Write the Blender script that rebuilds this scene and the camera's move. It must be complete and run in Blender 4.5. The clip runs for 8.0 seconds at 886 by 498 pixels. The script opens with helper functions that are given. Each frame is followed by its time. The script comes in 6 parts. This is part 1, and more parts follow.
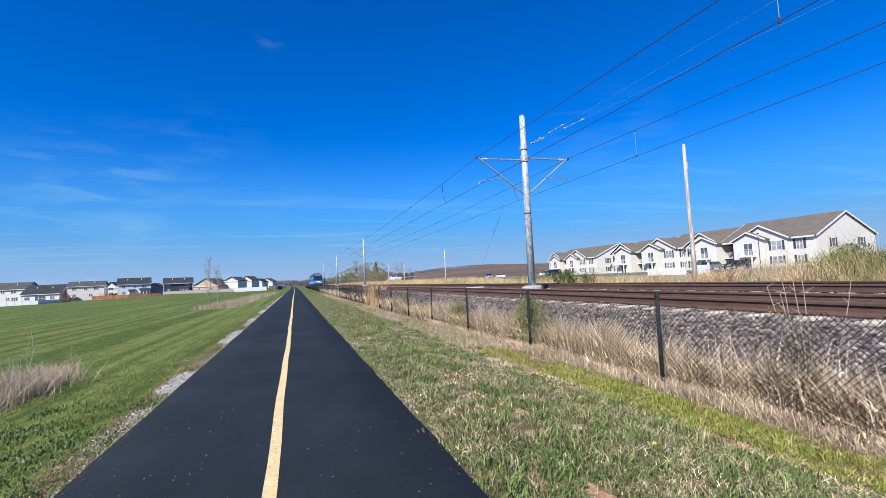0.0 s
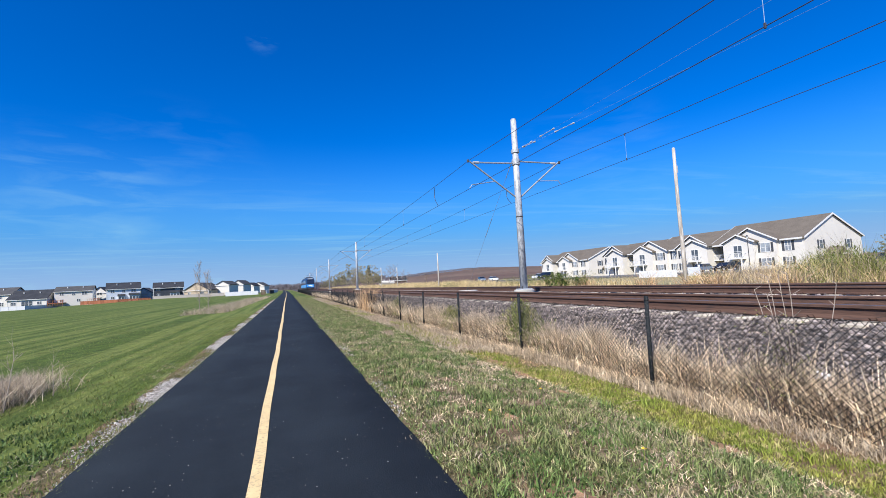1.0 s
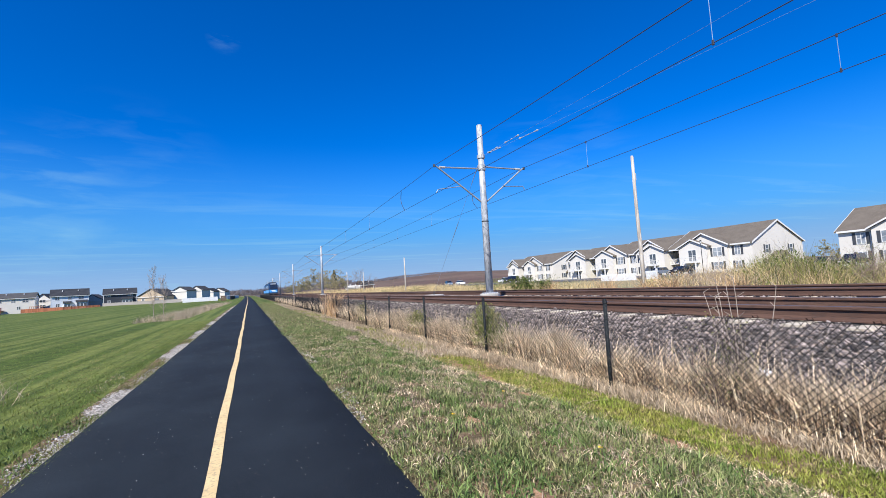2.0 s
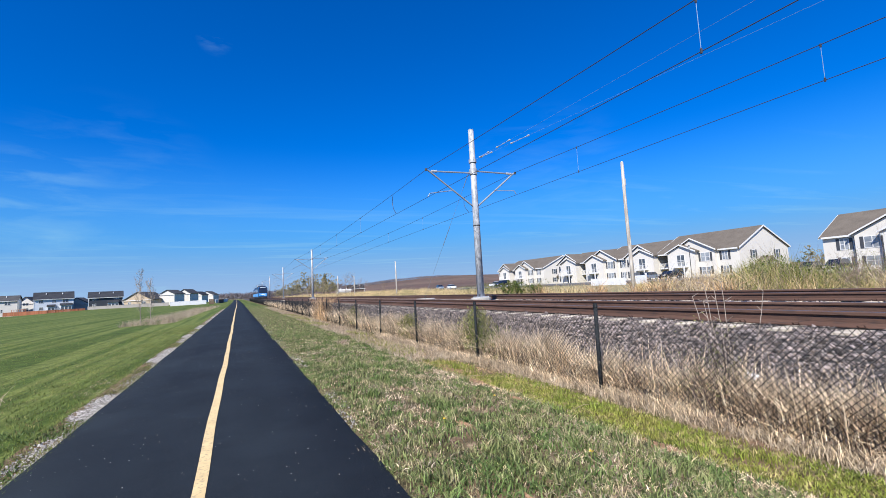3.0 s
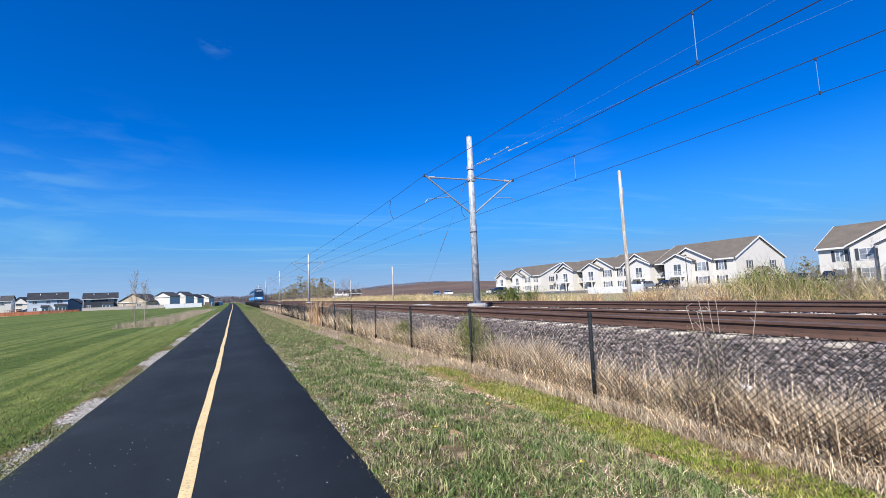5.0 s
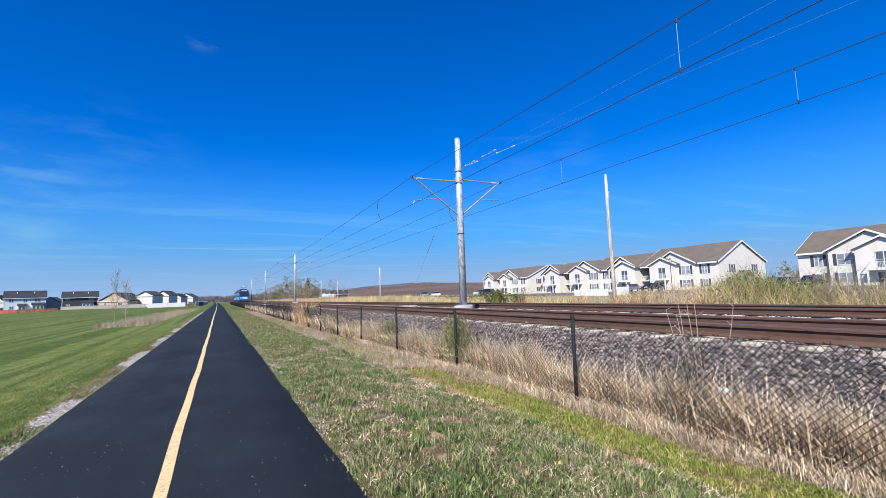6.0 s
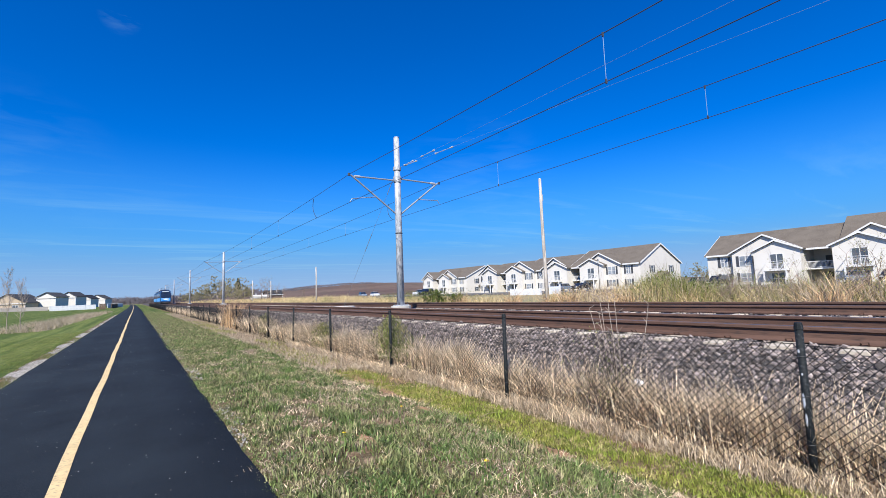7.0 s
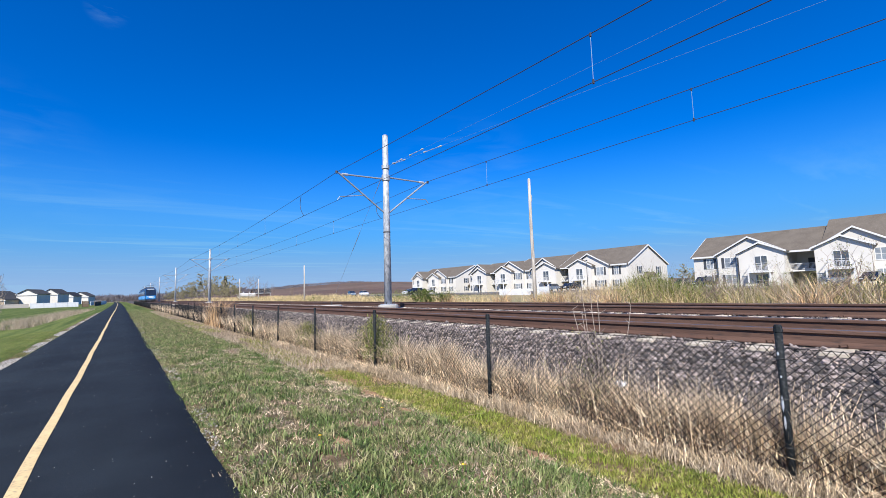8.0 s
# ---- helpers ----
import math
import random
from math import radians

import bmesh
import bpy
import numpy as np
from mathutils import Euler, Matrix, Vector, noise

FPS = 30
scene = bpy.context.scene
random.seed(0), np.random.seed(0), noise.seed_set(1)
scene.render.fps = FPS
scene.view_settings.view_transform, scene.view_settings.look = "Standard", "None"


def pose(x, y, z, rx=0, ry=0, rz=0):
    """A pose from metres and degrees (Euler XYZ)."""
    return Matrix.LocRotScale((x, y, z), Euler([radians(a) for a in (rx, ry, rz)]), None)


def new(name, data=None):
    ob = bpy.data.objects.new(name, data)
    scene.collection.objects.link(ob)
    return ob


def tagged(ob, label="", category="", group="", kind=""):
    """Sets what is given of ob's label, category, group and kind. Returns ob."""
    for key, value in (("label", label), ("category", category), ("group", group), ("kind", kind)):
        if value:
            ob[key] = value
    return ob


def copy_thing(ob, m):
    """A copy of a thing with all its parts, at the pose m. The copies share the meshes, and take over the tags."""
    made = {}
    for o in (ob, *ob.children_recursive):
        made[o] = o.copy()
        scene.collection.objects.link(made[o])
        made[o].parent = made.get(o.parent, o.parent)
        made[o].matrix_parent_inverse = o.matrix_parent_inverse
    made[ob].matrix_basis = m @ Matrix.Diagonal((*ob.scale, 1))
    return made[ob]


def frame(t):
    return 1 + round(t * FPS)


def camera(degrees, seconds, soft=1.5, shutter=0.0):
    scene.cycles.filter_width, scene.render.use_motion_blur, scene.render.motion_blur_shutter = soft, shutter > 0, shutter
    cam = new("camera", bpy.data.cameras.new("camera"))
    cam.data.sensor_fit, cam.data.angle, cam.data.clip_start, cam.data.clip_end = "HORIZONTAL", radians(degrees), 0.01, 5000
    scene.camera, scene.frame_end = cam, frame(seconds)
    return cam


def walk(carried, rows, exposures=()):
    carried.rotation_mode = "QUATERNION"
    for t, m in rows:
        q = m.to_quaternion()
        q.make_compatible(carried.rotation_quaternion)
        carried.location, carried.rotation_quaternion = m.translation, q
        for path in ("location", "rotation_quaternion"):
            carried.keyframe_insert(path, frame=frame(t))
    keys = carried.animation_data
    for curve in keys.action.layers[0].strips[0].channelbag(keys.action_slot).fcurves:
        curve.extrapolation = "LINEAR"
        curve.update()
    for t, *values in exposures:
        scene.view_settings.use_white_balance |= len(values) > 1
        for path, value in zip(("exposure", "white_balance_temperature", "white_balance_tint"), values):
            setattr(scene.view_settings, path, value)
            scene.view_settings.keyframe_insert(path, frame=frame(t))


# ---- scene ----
cam = camera(90.76, 8.0, soft=0.5)
walk(cam, [
    (0.0, pose(0.213, 0.027, 1.163, 93.793, 2.738, -18.651)),
    (0.5, pose(0.238, 0.034, 1.162, 94.021, 2.826, -18.733)),
    (1.0, pose(0.264, 0.038, 1.174, 94.159, 2.999, -19.548)),
    (1.5, pose(0.291, 0.023, 1.179, 94.327, 3.242, -21.328)),
    (2.0, pose(0.293, 0.013, 1.173, 94.487, 3.313, -23.836)),
    (2.2, pose(0.292, 0.013, 1.173, 94.562, 3.320, -24.095)),
    (3.3, pose(0.284, 0.014, 1.174, 95.070, 3.050, -25.245)),
    (3.5, pose(0.283, 0.014, 1.175, 95.152, 2.965, -25.309)),
    (4.0, pose(0.278, 0.015, 1.168, 95.395, 2.688, -25.374)),
    (4.5, pose(0.299, 0.023, 1.178, 95.605, 2.439, -25.463)),
    (4.7, pose(0.307, 0.018, 1.179, 95.680, 2.380, -25.385)),
    (5.8, pose(0.347, -0.016, 1.185, 95.810, 1.985, -25.920)),
    (6.0, pose(0.355, -0.021, 1.186, 95.796, 1.947, -26.998)),
    (6.5, pose(0.414, -0.060, 1.180, 95.685, 2.003, -30.259)),
    (7.0, pose(0.445, -0.020, 1.179, 95.503, 2.180, -34.886)),
    (7.5, pose(0.498, -0.004, 1.180, 95.413, 1.984, -36.210)),
    (8.0, pose(0.551, -0.011, 1.180, 95.383, 1.817, -36.232)),
], exposures=[(0.0, 0.62), (8.0, 0.62)])
# The path runs along +y; x to the right; z = 0 is the top of the asphalt.

# ---- world and sun ----
SUN_AZ = radians(48)      # the light travels towards +x and +y
SUN_EL = radians(42)
world = bpy.data.worlds.new("sky")
scene.world = world
world.use_nodes = True
wn, wl = world.node_tree.nodes, world.node_tree.links
wn.clear()
sky = wn.new("ShaderNodeTexSky")
sky.sky_type = 'NISHITA'
sky.sun_disc = False
sky.sun_elevation = SUN_EL
sky.sun_rotation = SUN_AZ + math.pi
sky.air_density, sky.dust_density, sky.ozone_density = 1.0, 0.1, 5.0
tc = wn.new("ShaderNodeTexCoord")
sep = wn.new("ShaderNodeSeparateXYZ")
wl.new(tc.outputs["Generated"], sep.inputs[0])
# deep, clear blue overhead
hsv = wn.new("ShaderNodeHueSaturation")
hsv.inputs["Saturation"].default_value = 1.42
hsv.inputs["Value"].default_value = 1.0
wl.new(sky.outputs[0], hsv.inputs["Color"])
tint = wn.new("ShaderNodeMix")
tint.data_type, tint.blend_type = 'RGBA', 'MULTIPLY'
tint.inputs["Factor"].default_value = 1.0
tint.inputs["B"].default_value = (0.43, 1.30, 1.94, 1)
wl.new(hsv.outputs[0], tint.inputs["A"])
# pale blue haze low over the horizon
hz = wn.new("ShaderNodeMapRange")
hz.interpolation_type = 'SMOOTHERSTEP'
hz.inputs["From Min"].default_value = 0.34
hz.inputs["From Max"].default_value = -0.03
wl.new(sep.outputs["Z"], hz.inputs["Value"])
haze = wn.new("ShaderNodeMix")
haze.data_type = 'RGBA'
haze.inputs["B"].default_value = (1.35, 4.25, 8.9, 1)
wl.new(hz.outputs[0], haze.inputs["Factor"])
wl.new(tint.outputs["Result"], haze.inputs["A"])
# thin cirrus, drawn out along one direction, on a plane high overhead
zmax = wn.new("ShaderNodeMath")
zmax.operation = 'MAXIMUM'
zmax.inputs[1].default_value = 0.03
wl.new(sep.outputs["Z"], zmax.inputs[0])
flat = wn.new("ShaderNodeVectorMath")
flat.operation = 'DIVIDE'
comb = wn.new("ShaderNodeCombineXYZ")
for i in range(3):
    wl.new(zmax.outputs[0], comb.inputs[i])
wl.new(tc.outputs["Generated"], flat.inputs[0])
wl.new(comb.outputs[0], flat.inputs[1])
mapn = wn.new("ShaderNodeMapping")
mapn.inputs["Rotation"].default_value = (0, 0, radians(20))
mapn.inputs["Scale"].default_value = (0.22, 1.1, 1.0)
wl.new(flat.outputs[0], mapn.inputs[0])
cn = wn.new("ShaderNodeTexNoise")
cn.inputs["Scale"].default_value = 1.0
cn.inputs["Detail"].default_value = 7
cn.inputs["Roughness"].default_value = 0.6
cn.inputs["Distortion"].default_value = 0.7
wl.new(mapn.outputs[0], cn.inputs["Vector"])
cr = wn.new("ShaderNodeMapRange")
cr.inputs["From Min"].default_value = 0.54
cr.inputs["From Max"].default_value = 0.85
cr.inputs["To Max"].default_value = 0.55
wl.new(cn.outputs["Fac"], cr.inputs["Value"])
# the veil thickens towards the horizon and is absent high up
low = wn.new("ShaderNodeMapRange")
low.inputs["From Min"].default_value = 0.25
low.inputs["From Max"].default_value = 0.10
wl.new(sep.outputs["Z"], low.inputs["Value"])
mul = wn.new("ShaderNodeMath")
mul.operation = 'MULTIPLY'
wl.new(cr.outputs[0], mul.inputs[0])
wl.new(low.outputs[0], mul.inputs[1])
mixc = wn.new("ShaderNodeMix")
mixc.data_type = 'RGBA'
wl.new(mul.outputs[0], mixc.inputs["Factor"])
# wisps of their own: direction, inner and outer reach (cosines), thickness
wmap = wn.new("ShaderNodeMapping")
wmap.inputs["Scale"].default_value = (7.0, 7.0, 34.0)
wmap.inputs["Rotation"].default_value = (radians(4), radians(-7), 0)
wl.new(tc.outputs["Generated"], wmap.inputs[0])
wnz = wn.new("ShaderNodeTexNoise")
wnz.inputs["Scale"].default_value = 1.0
wnz.inputs["Detail"].default_value = 6
wnz.inputs["Roughness"].default_value = 0.58
wnz.inputs["Distortion"].default_value = 0.5
wl.new(wmap.outputs[0], wnz.inputs["Vector"])
wr = wn.new("ShaderNodeMapRange")
wr.inputs["From Min"].default_value = 0.44
wr.inputs["From Max"].default_value = 0.78
wl.new(wnz.outputs["Fac"], wr.inputs["Value"])
wisp_sum = mul.outputs[0]
for d, c_in, c_out, k in (((-0.384, 0.911, 0.125), 0.999, 0.978, 0.17), ((-0.20, 0.962, 0.186), 0.999, 0.978, 0.10), ((-0.33, 0.93, 0.165), 0.9995, 0.988, 0.09),
                          ((-0.033, 0.874, 0.484), 0.99995, 0.9994, 0.22), ((0.62, 0.76, 0.19), 0.999, 0.975, 0.10)):
    dp = wn.new("ShaderNodeVectorMath")
    dp.operation = 'DOT_PRODUCT'
    dp.inputs[1].default_value = Vector(d).normalized()
    wl.new(tc.outputs["Generated"], dp.inputs[0])
    reach = wn.new("ShaderNodeMapRange")
    reach.interpolation_type = 'SMOOTHSTEP'
    reach.inputs["From Min"].default_value = c_out
    reach.inputs["From Max"].default_value = c_in
    reach.inputs["To Max"].default_value = k
    wl.new(dp.outputs["Value"], reach.inputs["Value"])
    wm = wn.new("ShaderNodeMath")
    wm.operation = 'MULTIPLY_ADD'
    wl.new(reach.outputs[0], wm.inputs[0])
    wl.new(wr.outputs[0], wm.inputs[1])
    wl.new(wisp_sum, wm.inputs[2])
    wisp_sum = wm.outputs[0]
wl.new(wisp_sum, mixc.inputs["Factor"])
hz2 = wn.new("ShaderNodeMapRange")
hz2.interpolation_type = 'SMOOTHSTEP'
hz2.inputs["From Min"].default_value = 0.13
hz2.inputs["From Max"].default_value = -0.02
wl.new(sep.outputs["Z"], hz2.inputs["Value"])
haze2 = wn.new("ShaderNodeMix")
haze2.data_type = 'RGBA'
haze2.inputs["B"].default_value = (4.0, 5.9, 9.0, 1)
wl.new(hz2.outputs[0], haze2.inputs["Factor"])
wl.new(haze.outputs["Result"], haze2.inputs["A"])
wl.new(haze2.outputs["Result"], mixc.inputs["A"])
mixc.inputs["B"].default_value = (4.2, 7.8, 9.9, 1)
bg = wn.new("ShaderNodeBackground")
bg.inputs["Strength"].default_value = 0.057
wl.new(mixc.outputs["Result"], bg.inputs["Color"])
wo = wn.new("ShaderNodeOutputWorld")
wl.new(bg.outputs[0], wo.inputs["Surface"])

sun_data = bpy.data.lights.new("sun", 'SUN')
sun_data.energy = 5.0
sun_data.angle = radians(0.55)
sun_data.color = (1.0, 0.95, 0.87)
sun = new("sun", sun_data)
sun_dir = Vector((math.sin(SUN_AZ) * math.cos(SUN_EL), math.cos(SUN_AZ) * math.cos(SUN_EL), -math.sin(SUN_EL)))
sun.matrix_world = Matrix.Translation((-30, -20, 40)) @ sun_dir.to_track_quat("-Z", "Y").to_matrix().to_4x4()


# ---- materials ----
def mat(name, c1, c2=None, scale=8.0, rough=0.7, metal=0.0, bump=0.0, fine=None, c3=None, stretch=(1, 1, 1),
        island=0.0, objvar=0.0, detail=6.0, lo=0.35, hi=0.65, bscale=None, spec=0.5, grain=0.0, gscale=25.0):
    """Two scales of noise between colours, fine relief, and a chance of its own for each island or object."""
    m = bpy.data.materials.new(name)
    m.use_nodes = True
    n, l = m.node_tree.nodes, m.node_tree.links
    b = n["Principled BSDF"]
    b.inputs["Roughness"].default_value = rough
    b.inputs["Metallic"].default_value = metal
    b.inputs["Specular IOR Level"].default_value = spec
    t = n.new("ShaderNodeTexCoord")
    mp = n.new("ShaderNodeMapping")
    mp.inputs["Scale"].default_value = stretch
    l.new(t.outputs["Object"], mp.inputs[0])

    def noise_fac(s, d, a, z):
        k = n.new("ShaderNodeTexNoise")
        k.inputs["Scale"].default_value = s
        k.inputs["Detail"].default_value = d
        l.new(mp.outputs[0], k.inputs["Vector"])
        r = n.new("ShaderNodeMapRange")
        r.inputs["From Min"].default_value = a
        r.inputs["From Max"].default_value = z
        l.new(k.outputs["Fac"], r.inputs["Value"])
        return r.outputs[0]

    def mix(fac, a, c):
        k = n.new("ShaderNodeMix")
        k.data_type = 'RGBA'
        if isinstance(fac, float):
            k.inputs["Factor"].default_value = fac
        else:
            l.new(fac, k.inputs["Factor"])
        for slot, value in (("A", a), ("B", c)):
            if isinstance(value, tuple):
                k.inputs[slot].default_value = (*value, 1)
            else:
                l.new(value, k.inputs[slot])
        return k.outputs["Result"]
    c2 = c2 or tuple(v * 0.8 for v in c1)
    col = mix(noise_fac(scale, detail, lo, hi), c1, c2)
    if c3:
        col = mix(noise_fac(scale * (fine or 9.0), 3.0, 0.52, 0.7), col, c3)
    if grain:
        for s in (gscale, gscale / 7):
            k = n.new("ShaderNodeTexNoise")
            k.inputs["Scale"].default_value = s
            k.inputs["Detail"].default_value = 4
            l.new(t.outputs["Object"], k.inputs["Vector"])
            r = n.new("ShaderNodeMapRange")
            r.inputs["From Min"].default_value = 0.3
            r.inputs["From Max"].default_value = 0.7
            r.inputs["To Min"].default_value = 1 - grain
            r.inputs["To Max"].default_value = 1 + grain
            l.new(k.outputs["Fac"], r.inputs["Value"])
            h = n.new("ShaderNodeHueSaturation")
            l.new(r.outputs[0], h.inputs["Value"])
            l.new(col, h.inputs["Color"])
            col = h.outputs[0]
    if island or objvar:
        src = n.new("ShaderNodeNewGeometry").outputs["Random Per Island"] if island else n.new("ShaderNodeObjectInfo").outputs["Random"]
        r = n.new("ShaderNodeMapRange")
        r.inputs["To Min"].default_value = 1 - (island or objvar)
        r.inputs["To Max"].default_value = 1 + (island or objvar)
        l.new(src, r.inputs["Value"])
        h = n.new("ShaderNodeHueSaturation")
        l.new(r.outputs[0], h.inputs["Value"])
        l.new(col, h.inputs["Color"])
        col = h.outputs[0]
    l.new(col, b.inputs["Base Color"])
    if bump:
        k = n.new("ShaderNodeTexNoise")
        k.inputs["Scale"].default_value = bscale or scale * 6
        k.inputs["Detail"].default_value = 4
        l.new(mp.outputs[0], k.inputs["Vector"])
        u = n.new("ShaderNodeBump")
        u.inputs["Strength"].default_value = min(1.0, bump)
        u.inputs["Distance"].default_value = 0.02
        l.new(k.outputs["Fac"], u.inputs["Height"])
        l.new(u.outputs[0], b.inputs["Normal"])
    return m


def leafy(name, c1, c2, c3, scale=1.2, var=0.35, through_light=0.25):
    """Blades and leaves: patches by place, a shade for each blade, some light let through."""
    m = mat(name, c1, c2, scale, 0.6, island=var, c3=c3, fine=4.0, spec=0.25)
    n, l = m.node_tree.nodes, m.node_tree.links
    b = n["Principled BSDF"]
    tr = n.new("ShaderNodeBsdfTranslucent")
    l.new(b.inputs["Base Color"].links[0].from_socket, tr.inputs["Color"])
    ms = n.new("ShaderNodeMixShader")
    ms.inputs[0].default_value = through_light
    l.new(b.outputs[0], ms.inputs[1])
    l.new(tr.outputs[0], ms.inputs[2])
    l.new(ms.outputs[0], n["Material Output"].inputs["Surface"])
    return m


M_ASPHALT = mat("asphalt", (0.0088, 0.0135, 0.0187), (0.0160, 0.0232, 0.0298), 0.7, 0.9, bump=0.5, bscale=260, c3=(0.034, 0.037, 0.043), fine=240, spec=0.2, grain=0.12, gscale=3)
M_PAINT = mat("yellow_paint", (0.72, 0.55, 0.28), (0.63, 0.47, 0.24), 5, 0.85, bump=0.25, bscale=160, c3=(0.42, 0.32, 0.19), fine=9, spec=0.2)
M_GROUND = mat("turf_soil", (0.085, 0.13, 0.035), (0.14, 0.155, 0.05), 0.45, 0.95, bump=0.6, bscale=40, c3=(0.19, 0.15, 0.075), fine=6)
M_LAWN = mat("mown_lawn", (0.064, 0.096, 0.018), (0.132, 0.158, 0.040), 2.1, 0.95, bump=0.8, bscale=45, c3=(0.055, 0.082, 0.018), fine=7, stretch=(1.0, 0.018, 1), lo=0.43, hi=0.57, spec=0.15, grain=0.3, gscale=22)
M_SOIL = mat("verge_soil", (0.185, 0.120, 0.075), (0.085, 0.085, 0.035), 1.6, 0.95, bump=0.9, bscale=60, c3=(0.32, 0.23, 0.15), fine=7, spec=0.15, grain=0.35, gscale=40)
M_FIELD = mat("dry_field", (0.30, 0.24, 0.12), (0.20, 0.19, 0.08), 0.06, 0.95, bump=0.4, bscale=3, c3=(0.36, 0.29, 0.16), fine=12)
M_HILL = mat("ploughed_hill", (0.115, 0.076, 0.062), (0.16, 0.115, 0.09), 0.012, 0.95, c3=(0.10, 0.085, 0.065), fine=8, stretch=(1, 2.2, 1), spec=0.1, grain=0.12, gscale=0.3)
# much darker than the rock: shade in the gaps is put into this colour
M_BED_SHADE = mat("ballast_bed", (0.04, 0.037, 0.038), (0.075, 0.068, 0.066), 26, 0.95, bump=1.0, bscale=24, c3=(0.03, 0.028, 0.03), fine=1.6)
M_ROCK = mat("crushed_rock", (0.235, 0.203, 0.190), (0.120, 0.102, 0.101), 9, 0.9, bump=0.4, bscale=60, c3=(0.29, 0.225, 0.175), fine=3, island=0.8, spec=0.3)
M_LIMESTONE = mat("limestone_gravel", (0.38, 0.355, 0.325), (0.26, 0.24, 0.21), 12, 0.95, island=0.6, bump=0.3, bscale=80)
M_RAIL = mat("rusted_rail", (0.088, 0.050, 0.038), (0.125, 0.074, 0.056), 3, 0.8, bump=0.3, bscale=70, c3=(0.062, 0.042, 0.036), fine=9, stretch=(1, 0.2, 1), spec=0.2)
M_RAILTOP = mat("worn_rail_head", (0.20, 0.17, 0.16), (0.13, 0.10, 0.09), 6, 0.45, metal=0.5, stretch=(1, 0.1, 1))
M_TIE = mat("concrete_tie", (0.60, 0.54, 0.44), (0.47, 0.41, 0.32), 7, 0.9, bump=0.3, bscale=60, c3=(0.36, 0.29, 0.21), fine=3, objvar=0.15)
M_CONC = mat("concrete", (0.46, 0.44, 0.40), (0.36, 0.34, 0.31), 3, 0.9, bump=0.3, bscale=40)
M_GALV = mat("galvanised_steel", (0.31, 0.335, 0.365), (0.53, 0.55, 0.58), 7, 0.5, metal=0.1, bump=0.1, c3=(0.22, 0.24, 0.265), fine=2.5, stretch=(1, 1, 0.4), lo=0.42, hi=0.62)
# darker copy of the galvanised steel, with the arms' shade put into its colour
M_GALV_SHADE = mat("galvanised_shade", (0.24, 0.27, 0.31), (0.33, 0.36, 0.40), 6, 0.55, metal=0.3)
M_WIRE = mat("copper_wire", (0.035, 0.038, 0.05), (0.05, 0.05, 0.06), 2, 0.55, metal=0.3)
M_FEEDER = mat("bright_wire", (0.20, 0.30, 0.45), (0.26, 0.36, 0.50), 2, 0.5, metal=0.3)
M_INSUL = mat("insulator", (0.45, 0.47, 0.50), (0.34, 0.35, 0.37), 6, 0.4)
M_BLACKPOST = mat("black_coated_steel", (0.008, 0.011, 0.013), (0.013, 0.016, 0.018), 12, 0.7, bump=0.05, c3=(0.04, 0.044, 0.048), fine=4, spec=0.2)
M_MESH = mat("black_vinyl_wire", (0.010, 0.011, 0.012), (0.016, 0.016, 0.017), 12, 0.7, spec=0.25)
M_SCUFF = mat("pale_scuff", (0.55, 0.58, 0.60), (0.42, 0.45, 0.48), 30, 0.8)
M_WOODPOLE = mat("weathered_pole", (0.47, 0.43, 0.38), (0.28, 0.245, 0.21), 5, 0.9, bump=0.5, bscale=40, stretch=(2, 2, 0.12), c3=(0.66, 0.63, 0.58), fine=2.2)
M_GRASS = leafy("grass_blade", (0.115, 0.175, 0.050), (0.185, 0.200, 0.080), (0.43, 0.345, 0.215), 1.6, 0.85, 0.10)
M_LAWNBLADE = leafy("lawn_blade", (0.125, 0.165, 0.034), (0.175, 0.19, 0.05), (0.26, 0.215, 0.10), 1.1, 0.5, 0.2)
M_GREEN = leafy("fresh_grass", (0.185, 0.235, 0.040), (0.27, 0.275, 0.06), (0.44, 0.35, 0.18), 2.6, 0.65, 0.2)
M_STRAW = leafy("dry_weed", (0.76, 0.61, 0.42), (0.56, 0.42, 0.28), (0.88, 0.77, 0.58), 2.6, 0.85, 0.12)
M_REED = leafy("tall_dry_grass", (0.64, 0.49, 0.27), (0.48, 0.37, 0.19), (0.40, 0.345, 0.15), 0.35, 0.7, 0.15)
M_SHRUB = leafy("shrub_leaf", (0.16, 0.195, 0.045), (0.27, 0.27, 0.075), (0.38, 0.32, 0.14), 0.5, 0.6, 0.2)
M_TWIG = mat("twig_bark", (0.26, 0.19, 0.15), (0.17, 0.12, 0.10), 6, 0.9, island=0.25)
M_PALEBARK = mat("pale_bark", (0.36, 0.30, 0.25), (0.26, 0.21, 0.17), 6, 0.9)
M_BUD = leafy("spring_buds", (0.36, 0.325, 0.185), (0.28, 0.265, 0.15), (0.44, 0.39, 0.25), 0.2, 0.4)
M_PINE = leafy("pine_needles", (0.045, 0.075, 0.035), (0.06, 0.085, 0.04), (0.08, 0.09, 0.05), 0.5, 0.3, 0.1)
# bare brown woods, greyed and tinted bluish: distance haze put into the colour
M_WOODS = leafy("far_woods", (0.215, 0.195, 0.205), (0.165, 0.150, 0.165), (0.25, 0.225, 0.21), 0.02, 0.25, 0.3)
M_SIDING = mat("white_siding", (0.625, 0.60, 0.55), (0.585, 0.56, 0.515), 0.4, 0.6, bump=0.0)
